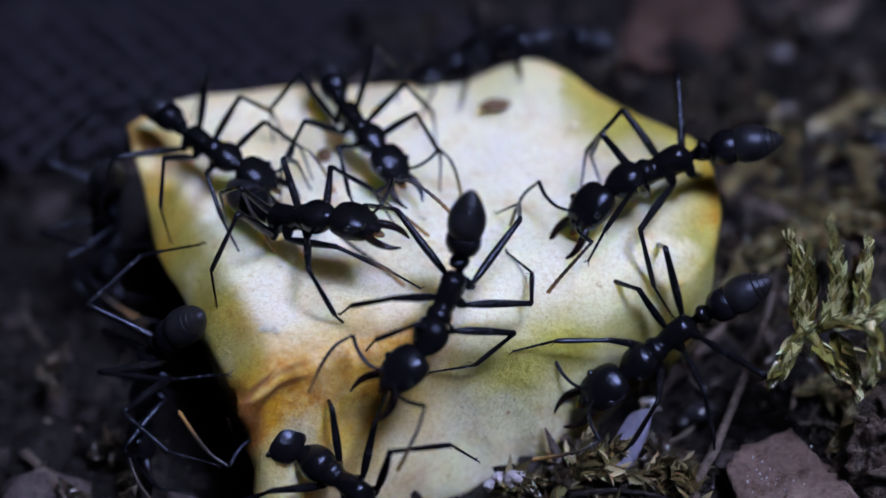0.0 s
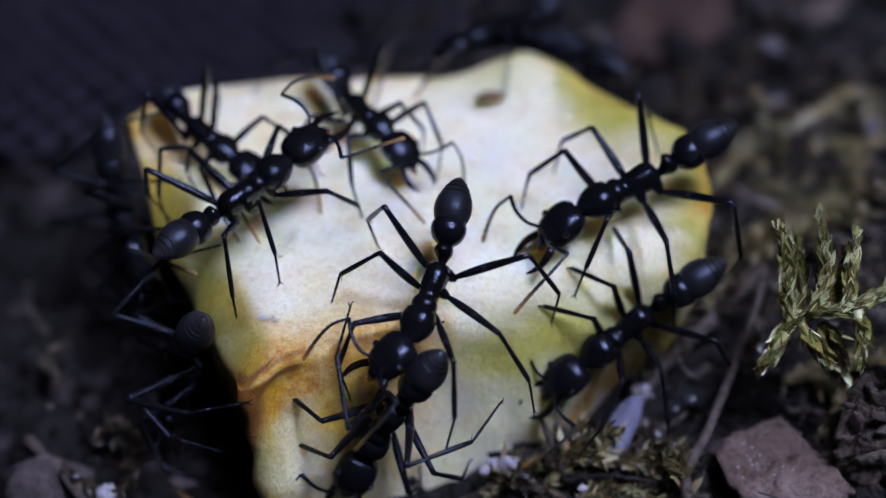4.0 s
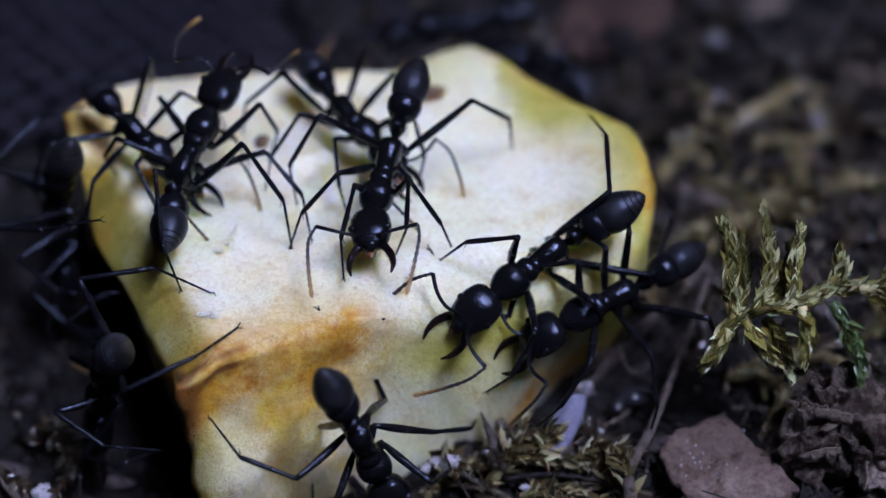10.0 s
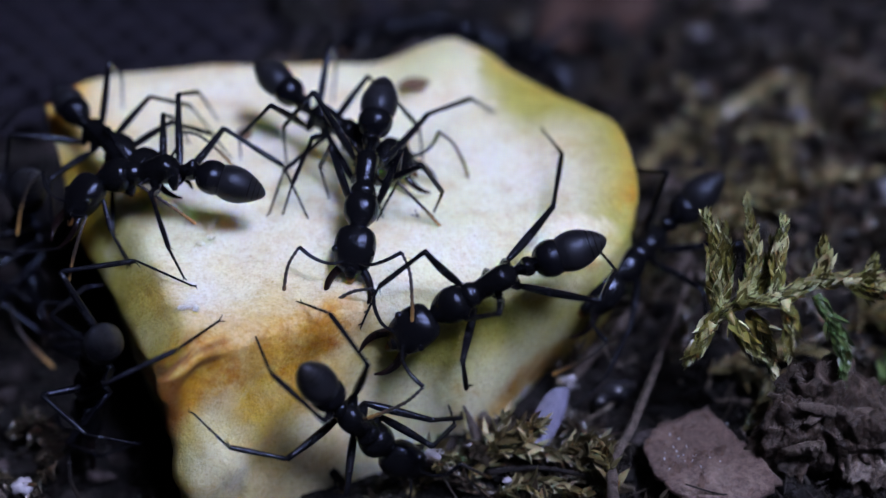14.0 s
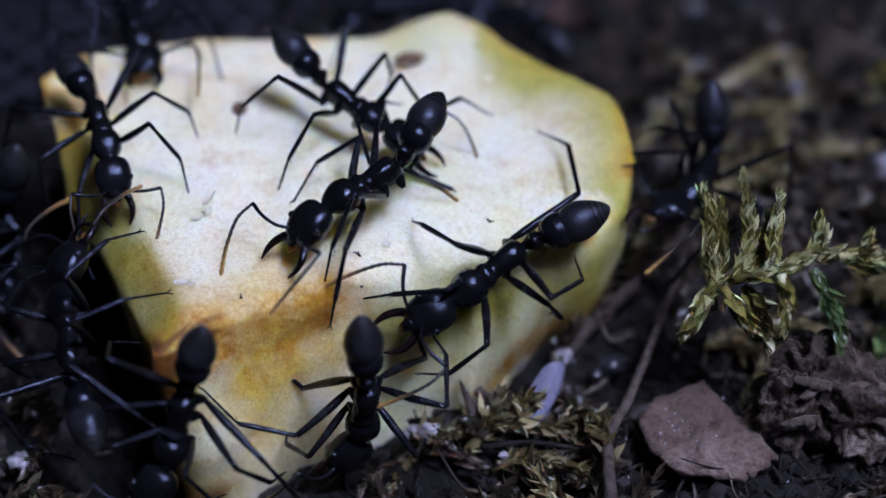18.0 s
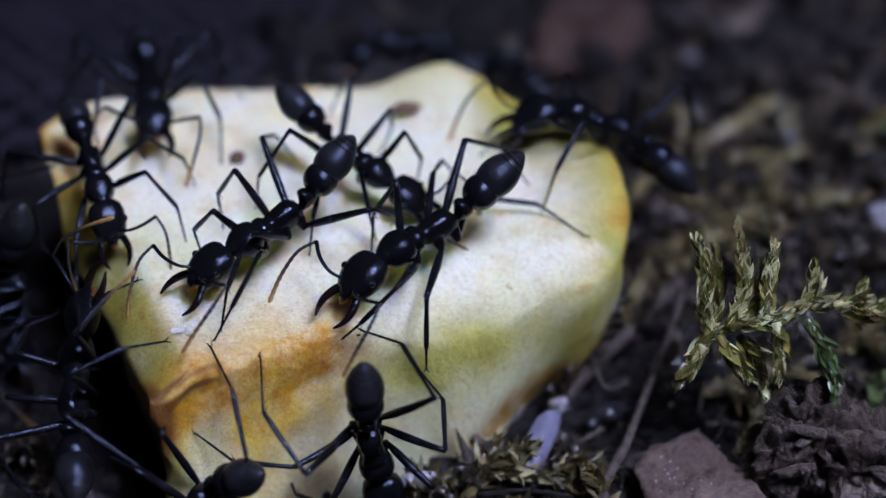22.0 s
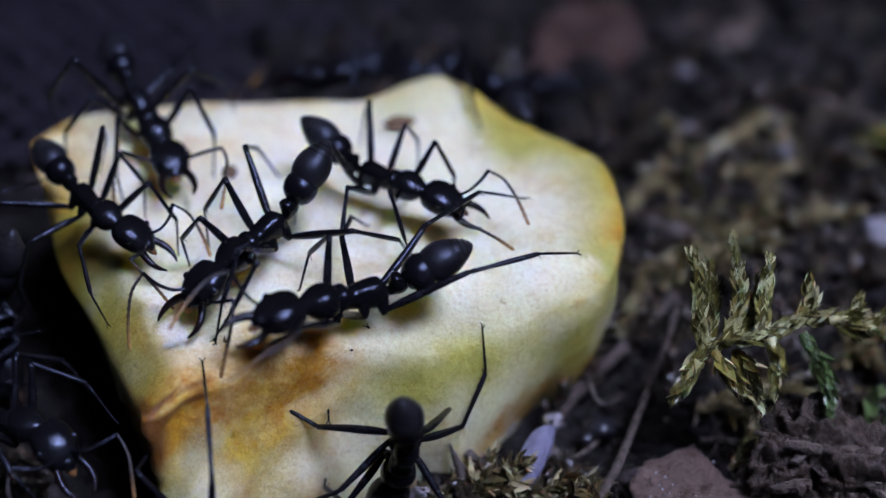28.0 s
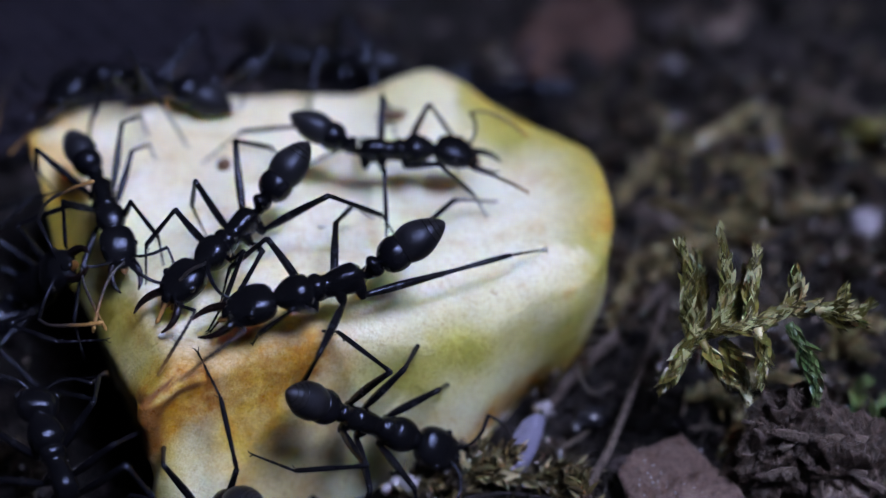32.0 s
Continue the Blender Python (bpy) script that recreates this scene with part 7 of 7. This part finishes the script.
twig("root_hair", [(11.2, 7.4, 2.4), (12.6, 7.8, 3.2), (14.0, 9.8, 3.0)], 0.05, 0.03, M_ROOT, "fine pale root hair", "root", 5)
twig("root_hair", [(-1.1, -4.7, 4.0), (0.3, -4.6, 3.2), (1.7, -5.2, 2.2)], 0.022, 0.012, M_ROOT, "very fine pale hair on the apple", "root", 4)


def husk():
    """A pale husk with fine ridges, on edge beside the apple."""
    a, b = Vector((6.1, -4.8, 3.2)), Vector((4.8, -7.9, 2.2))
    side = Vector((0.95, 0.25, 0.15))
    verts, faces = [], []
    nu, nv = 33, 12
    for j in range(nv):
        f = j / (nv - 1)
        w = 0.82 * (0.45 + 0.55 * math.sin(math.pi * (0.12 + 0.76 * f)))
        for i in range(nu):
            u = i / (nu - 1) * 2 - 1
            z = 0.5 * (1 - u * u) + (0.26 if i % 4 in (1, 2) else 0)
            verts.append(a.lerp(b, f) - a + side * u * w + Vector((0, -0.4, 0.9)) * z)
    for j in range(nv - 1):
        for i in range(nu - 1):
            faces.append((j * nu + i, j * nu + i + 1, (j + 1) * nu + i + 1, (j + 1) * nu + i))
    ob = raw("husk", verts, faces, M_HUSK, smooth=False)
    ob.location = a * K
    ob.modifiers.new("thickness", "SOLIDIFY").thickness = 0.08 * K
    tagged(ob, "pale shiny husk with fine parallel ridges", "husk")


husk()


def small(name, at, size, material, label, category, seed, rough=0.3, turn=0, group=""):
    ob = part(name, lump(size, seed, rough, 1.0, 3), material, None)
    ob.matrix_basis = mm(*at, 0, 0, turn)
    return tagged(ob, label, category, group)


small("seed", (-0.8, 10.1, 10.2), (0.75, 0.34, 0.30), M_SEED, "brown grooved seed on the apple's cut face", "seed", 1.0, 0.35, 12)
small("seed", (-9.1, 6.1, 10.2), (0.42, 0.36, 0.36), M_SEED, "small round brown seed on the apple", "seed", 2.0, 0.25, 50)
small("apple_sliver", (-10.2, -0.5, 10.25), (0.62, 0.16, 0.13), M_FLESH, "torn sliver of pale flesh curling off the apple", "sliver", 41.0, 0.4, 66)
small("apple_crumb", (-11.15, -6.1, 10.05), (0.30, 0.20, 0.06), M_FLESH, "thin white scrap on the browned apple flesh", "crumb", 42.0, 0.5, 10, "crumbs on the apple")
small("soil_speck", (-2.9, -6.3, 9.95), (0.09, 0.06, 0.05), M_BEAD, "tiny dark speck of soil on the apple", "speck", 43.0, 0.3, 0)
for i, at in enumerate(((-10.7, -1.9, 10.2), (3.1, 8.5, 10.2), (-10.6, -6.2, 10.1), (-1.8, -3.3, 9.9), (-4.2, 1.6, 10.1), (-10.2, -1.4, 10.2))):
    small("apple_crumb", at, (0.22, 0.17, 0.08), M_FLESH, "tiny pale crumb on the apple", "crumb", 3.0 + i, 0.5, 40 * i, "crumbs on the apple")
for i, (at, r) in enumerate((((0.2, -8.0, 2.2), 0.50), ((-0.5, -7.6, 1.9), 0.34), ((-1.0, -8.0, 1.8), 0.30), ((3.2, -7.4, 2.2), 0.28), ((8.6, 2.6, 3.2), 0.65), ((8.7, 1.8, 2.4), 0.4),
                             ((3.6, -9.7, 2.4), 0.22), ((21.4, 28.9, 1.5), 0.5), ((19.7, 21.0, 1.6), 0.35), ((4.4, -2.8, 1.6), 0.4), ((6.8, -3.0, 2.2), 0.42), ((3.8, -1.8, 2.0), 0.3), ((-19.0, -9.3, 1.6), 0.5), ((19.6, 20.0, 2.5), 0.55), ((20.3, 17.3, 2.3), 0.5), ((15.2, 25.1, 2.2), 0.45), ((10.1, 19.7, 1.6), 0.35), ((12.8, 20.3, 2.3), 0.35), ((15.0, 19.1, 2.7), 0.3), ((24.5, 10.3, 2.8), 1.0), ((24.0, 9.2, 2.5), 0.8), ((25.1, 9.0, 2.6), 0.7))):
    small("mineral_grain", at, (r, r * 0.8, r * 0.8), M_GRAIN, "pale angular mineral grain in the soil", "grain", 9.0 + i, 0.6, 33 * i, "mineral grains")
for i, (at, r) in enumerate((((9.0, -3.2, 1.8), 0.75), ((9.4, -3.0, 1.8), 0.6), ((7.2, -0.4, 1.4), 0.5), ((8.3, -3.6, 1.6), 0.45))):
    small("husk_bead", at, (r, r * 0.75, r * 0.65), M_BEAD, "glossy dark rounded husk half sunk in soil", "husk", 20.0 + i, 0.12, 20 * i, "glossy husks")
for i, pts in enumerate((((2.4, -7.0, 2.2), (2.0, -6.5, 2.8), (1.6, -6.0, 3.6)), ((2.7, -7.0, 2.2), (3.1, -6.6, 2.8), (3.6, -6.2, 3.4)), ((2.2, -4.6, 2.0), (2.7, -5.7, 2.4), (3.5, -6.1, 2.4)))):
    twig("dry_scale", pts, 0.42, 0.05, M_TWIG, "pointed dry bud scale at the apple's foot", "scale", 6)


def clods():
    """Loose crumbs all over the soil, and bits of root and chaff among them."""
    base = bmesh.new()
    bmesh.ops.create_icosphere(base, subdivisions=1, radius=1)
    base.verts.ensure_lookup_table()
    form = np.array([v.co for v in base.verts])
    tris = np.array([[v.index for v in f.verts] for f in base.faces])
    base.free()
    rng = np.random.default_rng(5)
    vs, fs, o = [], [], 0
    for i in range(15000):
        near = i < 12000
        x, y = (rng.uniform(-34, 36), rng.uniform(-16, 46)) if near else (rng.uniform(-70, 70), rng.uniform(-30, 92))
        if inside(x, y) > 0.3:
            continue
        r = 0.11 + 0.95 * rng.random() ** 6 + (0.0 if near else 0.35)
        if i % 45 == 0 and (y > 24 or x < -22):
            r = rng.uniform(1.0, 2.3)
        v = form * (1 + 0.35 * rng.standard_normal((len(form), 1))) * r * np.array([1, rng.uniform(0.5, 1), rng.uniform(0.45, 0.9)])
        a = rng.uniform(0, 6.28)
        c, s = math.cos(a), math.sin(a)
        v = np.stack([v[:, 0] * c - v[:, 1] * s + x, v[:, 0] * s + v[:, 1] * c + y, v[:, 2] + earth_height(x, y) + r * 0.25], 1)
        vs.append(v)
        fs.append(tris + o)
        o += len(form)
    me = bpy.data.meshes.new("soil_crumbs")
    me.from_pydata((np.concatenate(vs) * K).tolist(), [], np.concatenate(fs).tolist())
    me.update()
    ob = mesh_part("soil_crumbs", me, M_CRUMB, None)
    tagged(ob, "loose dark soil crumbs of mixed size", "soil", kind="stuff")
    rng = random.Random(8)
    bits = []
    for i in range(2600):
        x, y = (rng.uniform(-34, 36), rng.uniform(-15, 44)) if i < 1200 else (rng.uniform(8, 36), rng.uniform(-14, 26))
        if inside(x, y) > -0.5:
            continue
        a, n = rng.uniform(0, 6.28), rng.choice((rng.uniform(0.5, 2.2), rng.uniform(0.5, 2.2), rng.uniform(2, 5)))
        z = earth_height(x, y) + 0.35
        d = Vector((math.cos(a), math.sin(a), rng.uniform(-0.1, 0.35))) * n
        w = Vector((-d.y, d.x, 0)) * rng.uniform(-0.2, 0.2)
        p = Vector((x, y, z))
        r = rng.uniform(0.03, 0.13)
        bits.append(tube_verts(curve([p, p + d * 0.5 + w, p + d], 4), [r * (1 - 0.06 * k) for k in range(9)], 5))
    v, f = merge(bits)
    tagged(raw("plant_litter", v, f, M_LITTER), "bits of dry root and chaff on the soil", "litter", kind="stuff")


clods()


def glints():
    """Tiny wet quartz grains on the soil and the bark chip."""
    rng = random.Random(19)
    bits = []
    for i in range(700):
        x, y = rng.uniform(-20, 32), rng.uniform(-13, 26)
        if i < 60:
            x, y = rng.uniform(10.8, 15.8), rng.uniform(-9.6, -6.4)
        if inside(x, y) > -0.6:
            continue
        r = rng.uniform(0.03, 0.10)
        z = max(earth_height(x, y) + 0.25, 2.95 if i < 60 else -9)
        c = Vector((x, y, z))
        d = [Vector((rng.uniform(-1, 1), rng.uniform(-1, 1), rng.uniform(0.2, 1))).normalized() * r for k in range(2)]
        up = Vector((0, 0, r))
        v = [c - up, c + d[0], c + d[1], c - d[0], c - d[1], c + up]
        bits.append((v, [(0, 1, 2), (0, 2, 3), (0, 3, 4), (0, 4, 1), (5, 2, 1), (5, 3, 2), (5, 4, 3), (5, 1, 4)]))
    v, f = merge(bits)
    tagged(raw("quartz_grains", v, f, M_GLINT, smooth=False), "tiny wet quartz grains scattered on soil", "grain", kind="stuff")


glints()


def netting():
    """A dark diamond net lying on the ground behind and beside the apple."""
    net = tagged(empty("netting", (-25, 30, 1)), "dark coarse diamond net lying on the ground", "net")
    for i in range(-40, 60):
        for turn in (1, -1):
            line = []
            for s in range(90):
                x, y = -62 + 0.9 * s, turn * 0.9 * s * 1.2 + 2.8 * i
                if y > 16 + 0.5 * max(0, x + 26) and y < 72 and x < 0 and x + y > -22:
                    line.append(Vector((x, y, max(0.6, earth_height(x, y) + 0.5) + 0.16 * math.sin(s * 1.3 + i))))
            if len(line) > 2:
                v, f = tube_verts([p - Vector((-25, 30, 1)) for p in line], [0.36] * len(line), 4)
                raw("thread", v, f, M_NET, net)


netting()


def motions():
    for name, body in COLONY.items():
        animate(body, name, 0.5 if name in ("sidling", "skirting", "stray", "hidden_back") else STEP)


motions()
